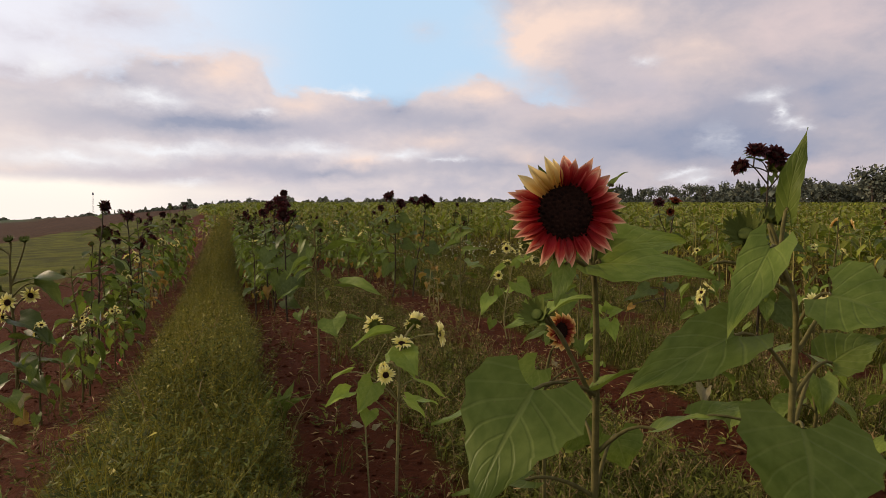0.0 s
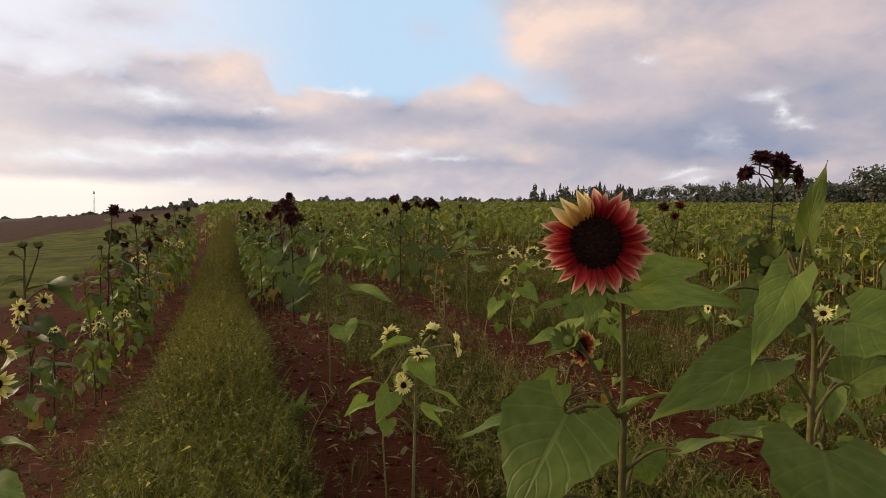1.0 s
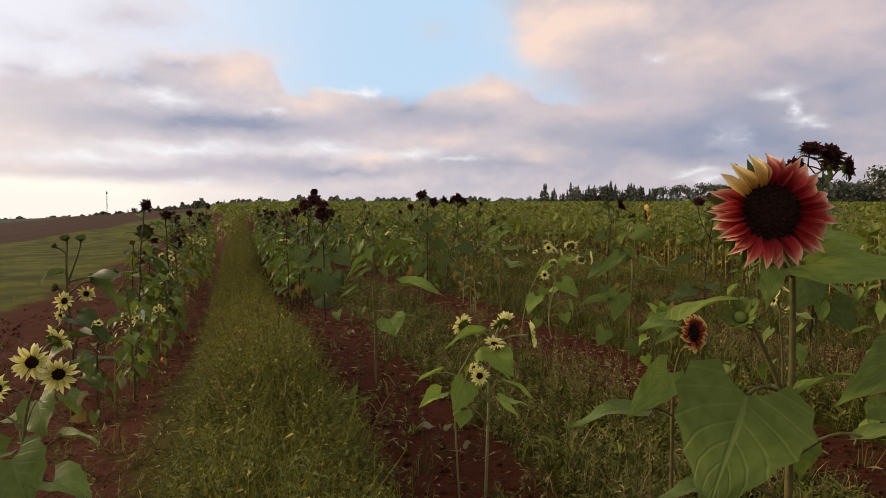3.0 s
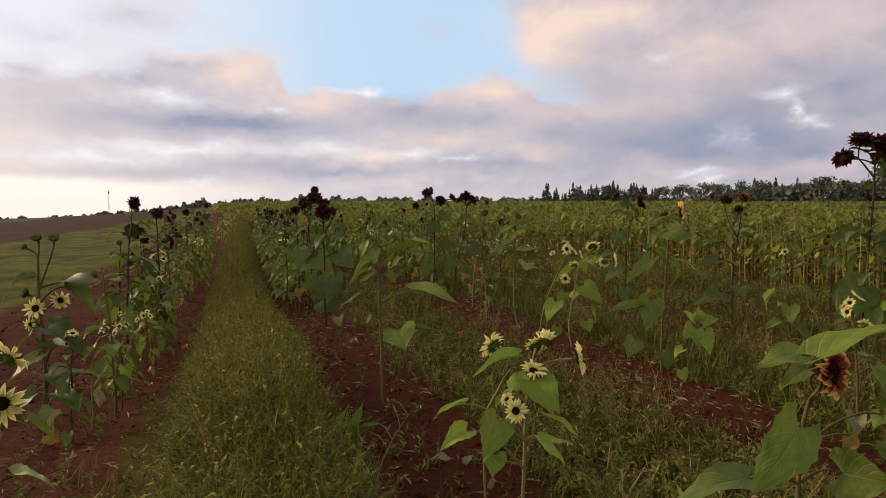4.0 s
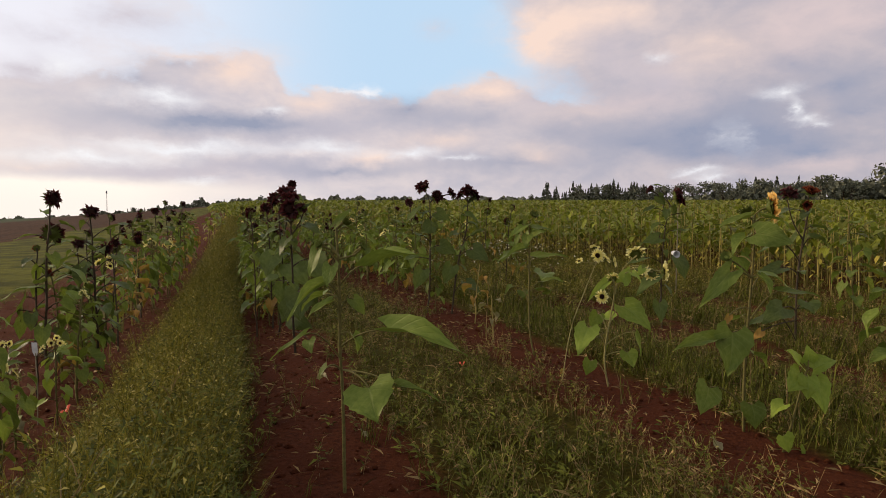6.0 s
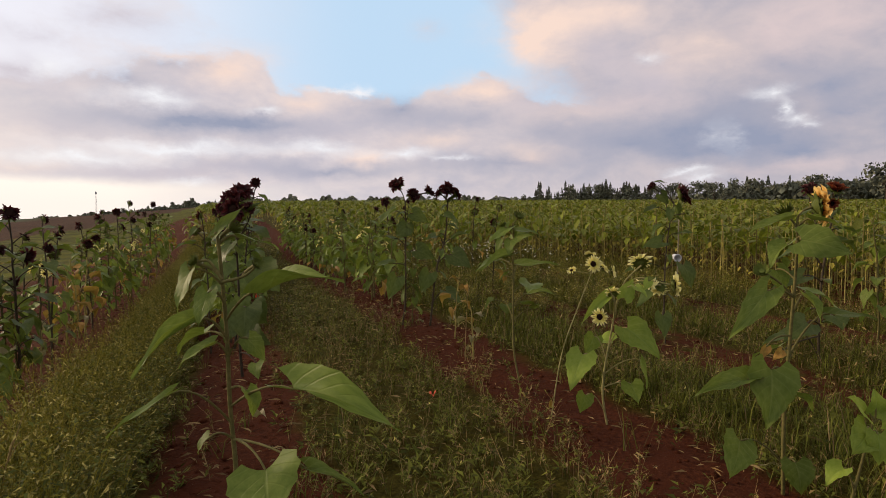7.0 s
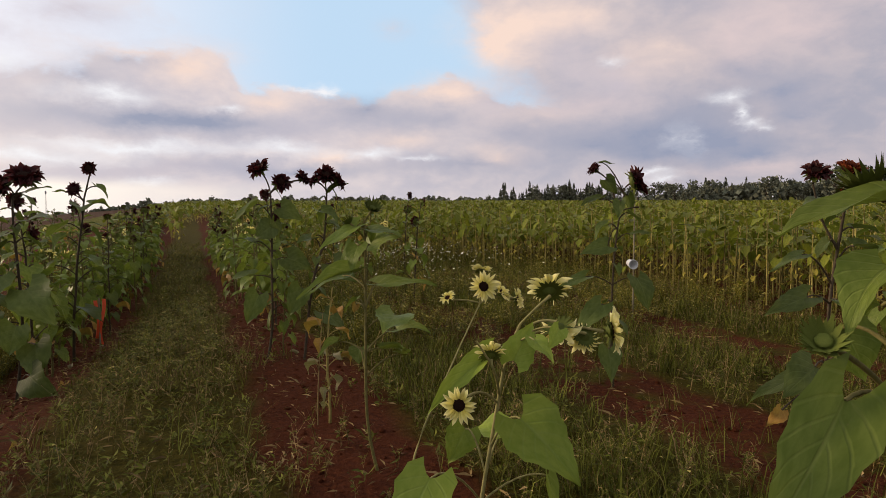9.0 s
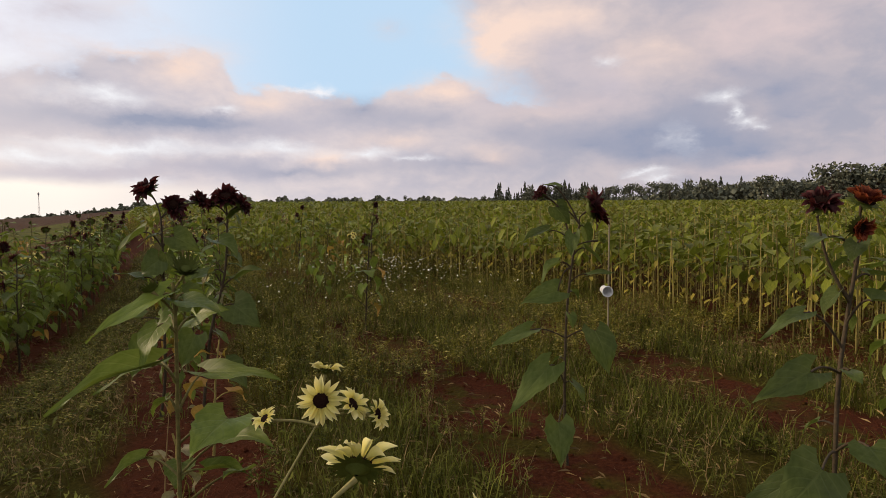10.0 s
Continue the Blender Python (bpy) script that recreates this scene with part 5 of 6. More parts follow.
# its twin, leaning
hero('dark', -0.448, 8.425,
     [[(-0.448, 8.425, 0.052), (-0.383, 8.425, 0.632), (-0.285, 8.425, 1.015), (-0.259, 8.425, 1.374)]],
     [('dark', (-0.267, 8.425, 1.498), (0.2, -0.5, 0.8), 0.099),
      ('dark', (-0.175, 8.425, 1.456), (0.7, 0.1, 0.4), 0.082),
      ('dark', (-0.343, 8.425, 1.465), (-0.6, -0.2, 0.5), 0.063)],
     [((-0.235, 8.425, 1.374), (-0.092, 8.425, 1.44), 0.086, (0, -0.25, 1)),
      ((-0.299, 8.343, 1.225), (-0.154, 8.26, 1.134), 0.169, (0, -0.25, 1)),
      ((-0.356, 8.425, 1.015), (-0.487, 8.343, 0.971), 0.143, (0, -0.25, 1)),
      ((-0.208, 8.343, 0.829), (-0.018, 8.26, 0.694), 0.216, (0, -0.8, 0.5)),
      ((-0.444, 8.343, 0.641), (-0.539, 8.343, 0.429), 0.188, (0, -1, 0.25)),
      ((-0.282, 8.343, 0.451), (-0.113, 8.26, 0.322), 0.207, (0, -0.25, 1)),
      ((-0.19, 8.425, 0.991), (-0.023, 8.425, 1.035), 0.115, (0, -0.25, 1))], leaf_mat=LEAF_DARK, stem_mat=STEM_DARK, more=9, seed=39)

# dark-stemmed plant at the field edge
hero('dark', 1.713, 7.611,
     [[(1.713, 7.611, 0.039), (1.697, 7.611, 0.381), (1.705, 7.611, 0.836), (1.739, 7.611, 1.159), (1.772, 7.611, 1.319)],
      [(1.73, 7.611, 1.193), (1.68, 7.611, 1.387), (1.579, 7.611, 1.479)]],
     [('dark', (1.84, 7.611, 1.395), (0.9, -0.2, 0.3), 0.109),
      ('dark', (1.57, 7.611, 1.479), (-0.6, -0.2, 0.6), 0.050),
      ('bud', (1.882, 7.611, 1.243), (0.6, -0.3, 0.5), 0.039)],
     [((1.604, 7.611, 1.521), (1.705, 7.611, 1.513), 0.051, (0, -0.25, 1)),
      ((1.646, 7.611, 1.412), (1.722, 7.611, 1.319), 0.109, (0, -1, 0.25)),
      ((1.638, 7.527, 0.987), (1.427, 7.442, 0.933), 0.131, (0, -0.8, 0.5), 1.066),
      ((1.494, 7.527, 0.79), (1.267, 7.442, 0.711), 0.094, (0, -0.6, 0.8), 0.707),
      ((1.814, 7.611, 1.058), (1.975, 7.611, 1.066), 0.045, (0, -0.25, 1)),
      ((1.831, 7.527, 0.781), (1.873, 7.442, 0.574), 0.176, (0.3, -0.8, 0.4), 0.675),
      ((1.587, 7.485, 0.617), (1.359, 7.358, 0.417), 0.149, (-0.2, -0.8, 0.5), 0.511),
      ((1.621, 7.442, 0.345), (1.612, 7.358, 0.155), 0.147, (0, -1, 0.25), 0.381),
      ((1.612, 7.611, 1.286), (1.452, 7.527, 1.227), 0.071, (0, -0.25, 1))], leaf_mat=LEAF_DARK, stem_mat=STEM_DARK, more=9, radius=0.0084, seed=42)

# rust-flowered plant
hero('rust', 2.719, 7.008,
     [[(2.719, 7.008, 0.03), (2.709, 7.008, 0.246), (2.719, 7.008, 0.681), (2.771, 7.008, 1.076), (2.802, 7.008, 1.262)],
      [(2.761, 7.008, 0.975), (2.657, 7.008, 1.159), (2.606, 7.008, 1.345)]],
     [('rust', (2.812, 7.008, 1.417), (0.1, -0.5, 0.8), 0.082),
      ('dark', (2.616, 7.008, 1.407), (-0.3, -0.5, 0.7), 0.077),
      ('rust', (2.709, 6.905, 1.303), (0.1, -0.9, -0.3), 0.059)],
     [((2.482, 6.905, 0.959), (2.234, 6.802, 0.872), 0.076, (0, -0.5, 0.8)),
      ((2.441, 6.802, 0.746), (2.141, 6.699, 0.661), 0.137, (-0.1, -0.7, 0.6), 0.626),
      ((2.42, 6.699, 0.406), (2.182, 6.595, 0.283), 0.214, (-0.2, -0.8, 0.5), 0.355),
      ((2.399, 6.802, 0.323), (2.069, 6.699, 0.22), 0.124, (0, -0.25, 1)),
      ((2.688, 6.802, 0.443), (2.688, 6.699, 0.352), 0.198, (0, -1, 0.25)),
      ((2.182, 6.595, 0.225), (2.11, 6.595, 0.146), 0.077, (0, -1, 0.25), 0.225, LEAF_DRY),
      ((2.657, 7.008, 1.262), (2.472, 6.905, 1.21), 0.106, (0, -0.25, 1)),
      ((2.771, 6.905, 1.004), (2.905, 6.905, 0.931), 0.154, (0, -0.25, 1))], leaf_mat=LEAF_DARK, stem_mat=STEM_DARK, more=9, radius=0.0114, seed=45)

# tall black-flowered plant
hero('dark', 2.704, 4.941,
     [[(2.704, 4.941, 0.008), (2.735, 4.941, 0.766), (2.767, 4.941, 1.256), (2.775, 4.941, 1.593)],
      [(2.775, 4.941, 1.491), (2.649, 4.941, 1.64), (2.578, 4.941, 1.664)],
      [(2.775, 4.941, 1.444), (2.892, 4.941, 1.593), (2.947, 4.941, 1.64)]],
     [('dark', (2.665, 4.941, 1.774), (-0.1, -0.5, 0.8), 0.106),
      ('dark', (2.822, 4.941, 1.727), (0.1, -0.6, 0.5), 0.118),
      ('dark', (2.539, 4.941, 1.64), (-0.7, -0.4, 0.3), 0.077),
      ('dark', (2.963, 4.941, 1.617), (0.7, -0.4, 0.1), 0.106),
      ('dark', (2.892, 5.02, 1.648), (0.2, 0.2, 0.5), 0.095)],
     [((2.696, 4.941, 1.688), (2.555, 4.941, 1.711), 0.058, (0, -0.25, 1)),
      ((2.673, 4.941, 1.06), (2.429, 4.941, 0.96), 0.166, (0, -0.25, 1)),
      ((2.861, 4.941, 1.01), (3.057, 4.863, 0.917), 0.214, (0, -0.7, 0.6)),
      ((2.633, 4.863, 0.675), (2.406, 4.784, 0.397), 0.289, (0, -1, 0.25)),
      ((2.829, 4.863, 0.483), (2.979, 4.784, 0.256), 0.289, (0, -1, 0.25)),
      ((2.806, 4.941, 1.256), (3.002, 4.941, 1.209), 0.126, (0, -0.25, 1))], leaf_mat=LEAF_DARK, stem_mat=STEM_DARK, more=9, seed=48)

# cream flowers at the near end of the left row
hero('cream', -2.266, 2.518,
     [[(-2.266, 2.518, -0.182), (-2.255, 2.518, 0.103), (-2.231, 2.518, 0.314), (-2.185, 2.518, 0.446)]],
     [('cream', (-2.197, 2.518, 0.537), (0.25, -0.95, 0.15), 0.091),
      ('cream', (-2.081, 2.518, 0.485), (0.5, -0.8, 0), 0.088),
      ('cream', (-2.347, 2.518, 0.414), (-0.2, -0.9, 0.2), 0.078),
      ('cream', (-2.37, 2.922, 0.552), (0.2, 0.7, 0.5), 0.084),
      ('cream', (-2.44, 2.518, 0.313), (-0.5, -0.6, 0.3), 0.068)],
     [((-2.301, 2.691, 0.314), (-2.174, 2.576, 0.174), 0.222, (0, -1, 0.25)),
      ((-2.255, 2.46, 0.126), (-2.081, 2.344, -0.075), 0.281, (0, -0.7, 0.7), 0.049),
      ((-2.081, 2.46, 0.023), (-1.827, 2.344, -0.038), 0.179, (0, -0.25, 1)),
      ((-2.185, 2.691, 0.132), (-1.931, 2.576, 0.141), 0.061, (0, -0.25, 1)),
      ((-2.405, 2.691, 0.229), (-2.521, 2.691, 0.186), 0.111, (0, -0.25, 1)),
      ((-2.37, 2.576, 0.105), (-2.497, 2.46, 0.019), 0.241, (0, -0.25, 1))], leaf_mat=LEAF, radius=0.0093, seed=51)

# leafy plant in the left row with cream flowers
hero('cream', -3.282, 4.37,
     [[(-3.282, 4.37, -0.391), (-3.261, 4.37, 0.138), (-3.29, 4.37, 0.586), (-3.29, 4.37, 0.902)],
      [(-3.29, 4.37, 0.675), (-3.188, 4.37, 0.946), (-3.174, 4.37, 1.032)]],
     [('cream', (-3.261, 4.298, 0.564), (0.1, -0.95, 0.2), 0.084),
      ('cream', (-3.246, 4.225, 0.47), (0, -0.9, -0.1), 0.048),
      ('cream', (-3.145, 4.37, 0.609), (0.7, -0.5, 0.2), 0.071),
      ('bud', (-3.376, 4.37, 0.652), (-0.5, -0.5, 0.4), 0.05),
      ('bud', (-3.29, 4.37, 1.032), (0, -0.5, 0.8), 0.049),
      ('bud', (-3.174, 4.37, 1.032), (0.3, -0.5, 0.8), 0.046),
      ('bud', (-3.376, 4.37, 0.974), (-0.6, -0.3, 0.5), 0.035)],
     [((-3.188, 4.298, 0.419), (-2.856, 4.153, 0.273), 0.218, (0, -0.25, 1)),
      ((-3.145, 4.298, 0.286), (-2.784, 4.153, 0.253), 0.192, (0, -0.25, 1)),
      ((-3.203, 4.225, 0.258), (-3.29, 4.081, 0.117), 0.129, (0, -0.5, 0.7), 0.258, LEAF),
      ((-3.145, 4.225, 0.127), (-2.885, 4.081, 0.015), 0.189, (0.5, -0.5, 0.7)),
      ((-3.102, 4.225, -0.004), (-2.827, 4.081, -0.091), 0.173, (0.5, -0.5, 0.7)),
      ((-3.217, 4.225, -0.136), (-3.073, 4.153, -0.277), 0.147, (0.4, -0.5, 0.7), -0.136, LEAF),
      ((-3.174, 4.37, 0.048), (-2.943, 4.37, 0.094), 0.178, (0, -0.25, 1)),
      ((-3.333, 4.37, 0.763), (-3.463, 4.298, 0.681), 0.116, (0, -0.25, 1)),
      ((-3.16, 4.37, 0.72), (-2.726, 4.225, 0.756), 0.107, (0, -0.25, 1)),
      ((-3.116, 4.37, 0.697), (-2.885, 4.37, 0.497), 0.15, (0, -0.25, 1)),
      ((-3.333, 4.37, -0.043), (-3.434, 4.298, -0.157), 0.16, (-0.1, -0.5, 0.8)),
      ((-3.131, 4.225, -0.267), (-3.058, 4.225, -0.322), 0.139, (0, -1, 0.25), -0.267, LEAF_DRY),
      ((-3.362, 4.37, 0.362), (-3.463, 4.37, 0.227), 0.178, (0, -0.25, 1))], leaf_mat=LEAF_DARK, radius=0.013, seed=54)

# ---- sunflowers along the rows ----
rng = random.Random(77)
PROTOS = {
    "leafy": [grown("bud", 1.05, 101, leaves=16, heads=2, head_kind="bud", head_size=0.04, spread=1.15), grown("bud", 1.2, 102, leaves=16, heads=3, head_kind="bud", head_size=0.04, spread=1.1), grown("bud", 0.95, 103, leaves=15, heads=2, head_kind=("bud", "cream"), spread=1.1)],
    "dark": [grown("dark", 1.35, 111, LEAF, STEM_DARK, 15, 1.1, 2, 0.2, 0.078), grown("dark", 1.25, 112, LEAF_DARK, STEM_DARK, 17, 1.15, 2, 0.2, 0.085), grown("dark", 1.45, 113, LEAF_DARK, STEM_DARK, 15, 1.1, 3, 0.2, 0.072)],
    "cream": [grown("cream", 0.95, 121, LEAF, STEM, 10, 0.95, 5, 0.12, 0.055), grown("cream", 0.85, 122, LEAF_BRIGHT, STEM, 9, 0.95, 6, 0.12, 0.052)],
    "rust": [grown("rust", 1.2, 131, LEAF_DARK, STEM_DARK, 11, 1.1, 3, 0.2, 0.045)],
    "gold": [grown("gold", 1.15, 141, LEAF, STEM, 11, 1.0, 2, 0.15, 0.065)],
    "dry": [grown("dry", 0.55, 151, LEAF_PALE, STEM_CROP, 5, 0.6, 0, 0.2), grown("dry", 0.85, 152, LEAF_DRY, STEM_CROP, 8, 0.8, 0, 0.15)],
}
PATTERN_HOMES = iter([(u, v) for u in (13.2, 14.4, 15.6, 16.8) for v in (0.95, 2.75, -1.05, 5.2)])
for kind in PROTOS:
    for proto in PROTOS[kind]:
        x, y = place(*next(PATTERN_HOMES))
        proto.location = (x, y, height(x, y))


def sow(v, u0, u1, step, kinds, jitter=0.16, scale=(0.85, 1.1), skip=()):
    u = u0
    while u < u1:
        uu, vv = u + rng.uniform(-0.3, 0.3) * step, v + rng.uniform(-jitter, jitter)
        kind = rng.choice(kinds)
        proto = rng.choice(PROTOS[kind])
        turn, s = rng.uniform(0, 6.28), rng.uniform(*scale)
        if not any(a <= uu <= b for a, b in skip):
            x, y = place(uu, vv)
            stand(proto, x, y, turn, s)
        u += step


sow(-1.25, 4.9, 9.0, 0.28, ("leafy", "cream", "leafy", "leafy", "dry"), scale=(0.7, 0.95))
sow(-1.20, 9.0, 22.0, 0.40, ("dark", "leafy", "leafy", "cream", "dry"), scale=(1.0, 1.2))
sow(-1.5, 7.5, 15.0, 1.2, ("dark", "rust", "leafy"), scale=(0.95, 1.15))
sow(0.50, 8.7, 24.0, 0.30, ("leafy", "dark", "leafy", "leafy"), scale=(0.9, 1.1))
sow(0.78, 11.2, 22.0, 0.55, ("leafy", "dark", "leafy"), scale=(0.9, 1.05))
sow(2.40, 9.2, 24.0, 0.36, ("leafy", "leafy", "dark", "leafy", "cream", "leafy"), scale=(0.85, 1.05))
sow(2.45, 6.6, 8.6, 0.8, ("leafy", "dry"), scale=(0.55, 0.8))
sow(2.75, 10.0, 22.0, 0.9, ("leafy", "dark", "cream"), scale=(0.75, 0.95))
sow(4.30, 10.5, 20.0, 1.6, ("dark", "leafy", "leafy"), scale=(0.85, 1.0))
sow(2.5, 0.4, 2.9, 0.50, ("leafy", "leafy", "cream"), scale=(0.75, 0.95))
sow(4.3, 1.0, 4.6, 0.55, ("leafy", "gold", "dark"), scale=(0.8, 1.0))
sow(6.1, 1.2, 6.0, 0.6, ("leafy", "rust", "leafy"), scale=(0.8, 1.0))
for x, y, turn, scale, i in ((-3.97, 6.6, 0.3, 1.22, 0), (-3.95, 7.3, 2.0, 1.22, 1), (-2.8, 9.5, 4.0, 1.22, 2)):      # tall ones in the left rows
    stand(PROTOS["dark"][i], x, y, turn, scale)

# ---- the dense crop block ----
rng = random.Random(99)
CROPS = [crop_plant(i, rng.uniform(0.95, 1.15), 10, 2, 2, 1.3) for i in range(6)]
CROPS_FAR = [crop_plant(20 + i, rng.uniform(1.0, 1.15), 8, 2, 1, 1.9) for i in range(5)]
CROPS_OUT = [crop_plant(40 + i, rng.uniform(1.0, 1.2), 9, 2, 1, 4.5) for i in range(5)]
spots, spots_far, spots_out = [], [], []


def in_block(u, v):
    edge = 7.85 - 0.5 * max(0.0, u - 11.5)
    return v > max(edge, 3.4 if u < 40 else -0.6)


for i in range(68):
    v = 3.44 + 0.42 * i
    u = -6.0
    while u < 30:
        u += rng.uniform(0.14, 0.28)
        if in_block(u, v):
            x, y = place(u, v + rng.uniform(-0.1, 0.1))
            deep = v > 11.0 and u < 14      # inside the stand only the tops are seen
            if y > -2 and x < 20 and math.hypot(x, y) < 27 and not (deep and rng.random() < 0.4):
                spots.append((rng.randrange(6), x, y, height(x, y) - 0.02, rng.uniform(0, 6.28), rng.uniform(0.85, 1.1), rng.uniform(0.8, 1.12)))
n = 0
while n < 5200:
    y = 14 + 56 * rng.random() ** 0.8
    x = rng.uniform(-0.75, 0.95) * y
    u, v = -x * math.sin(ROW) + y * math.cos(ROW), x * math.cos(ROW) + y * math.sin(ROW)
    n += 1
    if math.hypot(x, y) < 25.5:
        continue
    if in_block(u, v) or (-1.3 < v < 8 and u > 20 and (v - 0.85) % 1.9 < 0.6):
        spots_far.append((rng.randrange(5), x, y, height(x, y) - 0.02, rng.uniform(0, 6.28), rng.uniform(0.85, 1.15), rng.uniform(0.8, 1.15)))
n = 0
while n < 4200:
    y = 60 + 130 * rng.random()
    x = rng.uniform(-0.42, 1.0) * y
    n += 1
    spots_out.append((rng.randrange(5), x, y, height(x, y) - 0.05, rng.uniform(0, 6.28), 1.0, rng.uniform(0.85, 1.15)))
stuff("sunflower_crop", CROPS, spots, [CROP_LEAF, STEM_CROP, CROP_DRY], "dense green block of sunflower crop with yellowing lower leaves", "crop")
stuff("sunflower_crop", CROPS_FAR, spots_far, [CROP_LEAF, STEM_CROP, CROP_DRY], "green sunflower crop further up the slope", "crop")
stuff("sunflower_crop", CROPS_OUT, spots_out, [CROP_LEAF, STEM_CROP, CROP_DRY], "distant green canopy of the sunflower field", "crop")

# ---- weeds and grass ----
rng = random.Random(123)
TALL = [weed(i, 0.52, 66, 0.12 + 0.085 * i, tips=0.06 + 0.03 * i) for i in range(8)] + [weed(10 + i, 0.50, 66, 0.08, 3, 1.1, 0.01) for i in range(4)]
LOW = [weed(30 + i, 0.17, 28, 0.15, 2, 0.8, 0.02) for i in range(4)] + [herb(60 + i, 13, 0.048) for i in range(4)] + [grass_tuft(80 + i, 9, 0.13 + 0.03 * i) for i in range(4)] + [weed(90 + i, 0.28, 46, 0.2, 2, 0.9, 0.04) for i in range(4)] + [litter(95 + i) for i in range(4)]
tall, lowly = [], []
for i in range(8200):
    u = 1.2 + 44 * rng.random() ** 2.1
    far = min(1.0, max(0.0, (u - 3.0) / 5.0))
    mid, half = -0.18 - 0.10 * far, 0.36 + 0.09 * far
    v = mid + half * rng.uniform(-1, 1)
    x, y = place(u, v)
    t = max(0.4, 1 - 0.6 * (abs(v - mid) / half) ** 3) * (1 + 0.12 * far) * (1 + 0.45 * noise.noise((u * 1.3, v * 2.5, 30.0)))
    wide = 1.0 if u < 14 else 1.6
    # close stretch: greener, darker weeds, their colour partly standing in for shade between stems
    near = min(1.0, max(0.0, (5.0 - u) / 2.5)) * (0.9 if v < mid else 1.0)
    k = 8 + rng.randrange(4) if rng.random() < 0.95 * near else int(8 * min(0.999, max(0.0, 0.30 + 0.22 * far - 0.5 * (v - mid) + 0.9 * noise.noise((u * 1.1, v * 2.0, 50.0)) + rng.uniform(-0.35, 0.35))))
    tall.append((k, x, y, height(x, y) - 0.02, rng.uniform(0, 6.28), rng.uniform(0.8, 1.15) * wide, t * rng.uniform(0.7, 1.15) / wide))


def green(v, u):
    """How thickly low weeds cover the soil: lanes between the rows are green, the rows bare."""
    n = noise.noise((u * 0.9, v * 1.4, 4.0)) + 0.5 * noise.noise((u * 3, v * 3, 9.0))
    if v < -1.5:
        return 0.05 if v > -4.4 else 0.0
    off = abs((v - ROW_AT + ROW_GAP / 2 + 0.10 * noise.noise((u * 1.5, v, 14.0))) % ROW_GAP - ROW_GAP / 2)
    lane = min(1.0, max(0.0, (off - 0.30) / 0.16))
    if v < -0.60:
        return 0.06
    if v > 2.9 and u > 8.5:
        lane = max(lane, min(1.0, (u - 8.5) / 2.0 + 0.4 * n))
    if v < 3.0:
        return 0.05 + (0.30 if n > 0.35 else 0.0) * (1 - lane) + 0.95 * lane
    if v < 8.3:
        return (0.10 + 0.25 * (n > 0.1)) * (1 - lane) + (1.0 if n > -0.25 else 0.45) * lane
    return 0.75 if n > -0.1 else 0.2


for i in range(46000):
    y = 0.7 + 24 * rng.random() ** 1.75
    x = rng.uniform(-0.82, 0.86) * (y + 0.4)
    u, v = -x * math.sin(ROW) + y * math.cos(ROW), x * math.cos(ROW) + y * math.sin(ROW)
    if rng.random() > green(v, u):
        continue
    k = rng.choice((0, 1, 2, 3, 0, 1, 2, 3, 4, 5, 6, 7, 4, 5, 6, 7, 8, 9, 10, 11) if v < 3 else (0, 1, 4, 5, 6, 8, 9, 10, 11, 8, 9, 10, 11, 9, 10, 11))
    s = rng.uniform(0.7, 1.3)
    if noise.noise((u * 0.7, v * 1.1, 20.0)) > 0.05 and (1.2 < v < 2.2 and u < 10.5 or v > 3.0) and rng.random() < 0.5:
        k = 12 + rng.randrange(4)
        s = rng.uniform(0.6, 1.2)
    lowly.append((k, x, y, height(x, y) + bump_ground(x, y) - 0.005, rng.uniform(0, 6.28), s, rng.uniform(0.7, 1.2)))
for i in range(9000):                        # taller grass on the fallow ground
    u, v = 2.0 + 13 * rng.random() ** 1.2, rng.uniform(2.9, 8.6)
    if rng.random() < green(v, u) - 0.3:
        x, y = place(u, v)
        lowly.append((8 + rng.randrange(4), x, y, height(x, y) + bump_ground(x, y) - 0.005, rng.uniform(0, 6.28), rng.uniform(0.9, 1.5), rng.uniform(0.8, 1.4)))
for i in range(5200):                        # dead bits on the bare rows and between the weeds
    u, v = 1.5 + 13 * rng.random() ** 1.3, rng.uniform(-2.2, 8.8)
    x, y = place(u, v)
    lowly.append((16 + rng.randrange(4), x, y, height(x, y) + bump_ground(x, y), rng.uniform(0, 6.28), rng.uniform(0.7, 1.4), 1.0))
meadow = []
for i in range(4400):                        # rough weeds further up the fallow lanes
    u, v = rng.uniform(8.0, 22.0), rng.uniform(1.2, 8.6)
    off = abs((v - ROW_AT + ROW_GAP / 2) % ROW_GAP - ROW_GAP / 2)
    if v < 2.9 and off < 0.5 or noise.noise((u * 0.8, v * 0.9, 44.0)) < -0.25:
        continue
    x, y = place(u, v)
    if ((x - 0.38) / 1.5) ** 2 + ((y - 14.3) / 2.0) ** 2 < 1.0 and rng.random() < 0.7:      # thinner where the daisies stand
        continue
    meadow.append((rng.randrange(3, 8), x, y, height(x, y) - 0.02, rng.uniform(0, 6.28), rng.uniform(0.9, 1.5), rng.uniform(0.35, 0.65) * (1.0 if v > 2.9 else 0.5)))
clods = []
for i in range(11000):
    u, v = 1.5 + 12 * rng.random() ** 1.4, rng.choice((-3.4, -2.6, -2.0, -1.3, 0.6, 0.6, 2.43, 2.43, 4.26, 6.09)) + rng.gauss(0, 0.24)
    x, y = place(u, v)
    clods.append((rng.randrange(5), x, y, height(x, y) + bump_ground(x, y), rng.uniform(0, 6.28), 0.004 + 0.024 * rng.random() ** 4, 1.0))
stuff("soil_clods", [clod(i) for i in range(5)], clods, [SOIL], "loose crumbs of red-brown soil between the rows", "soil")
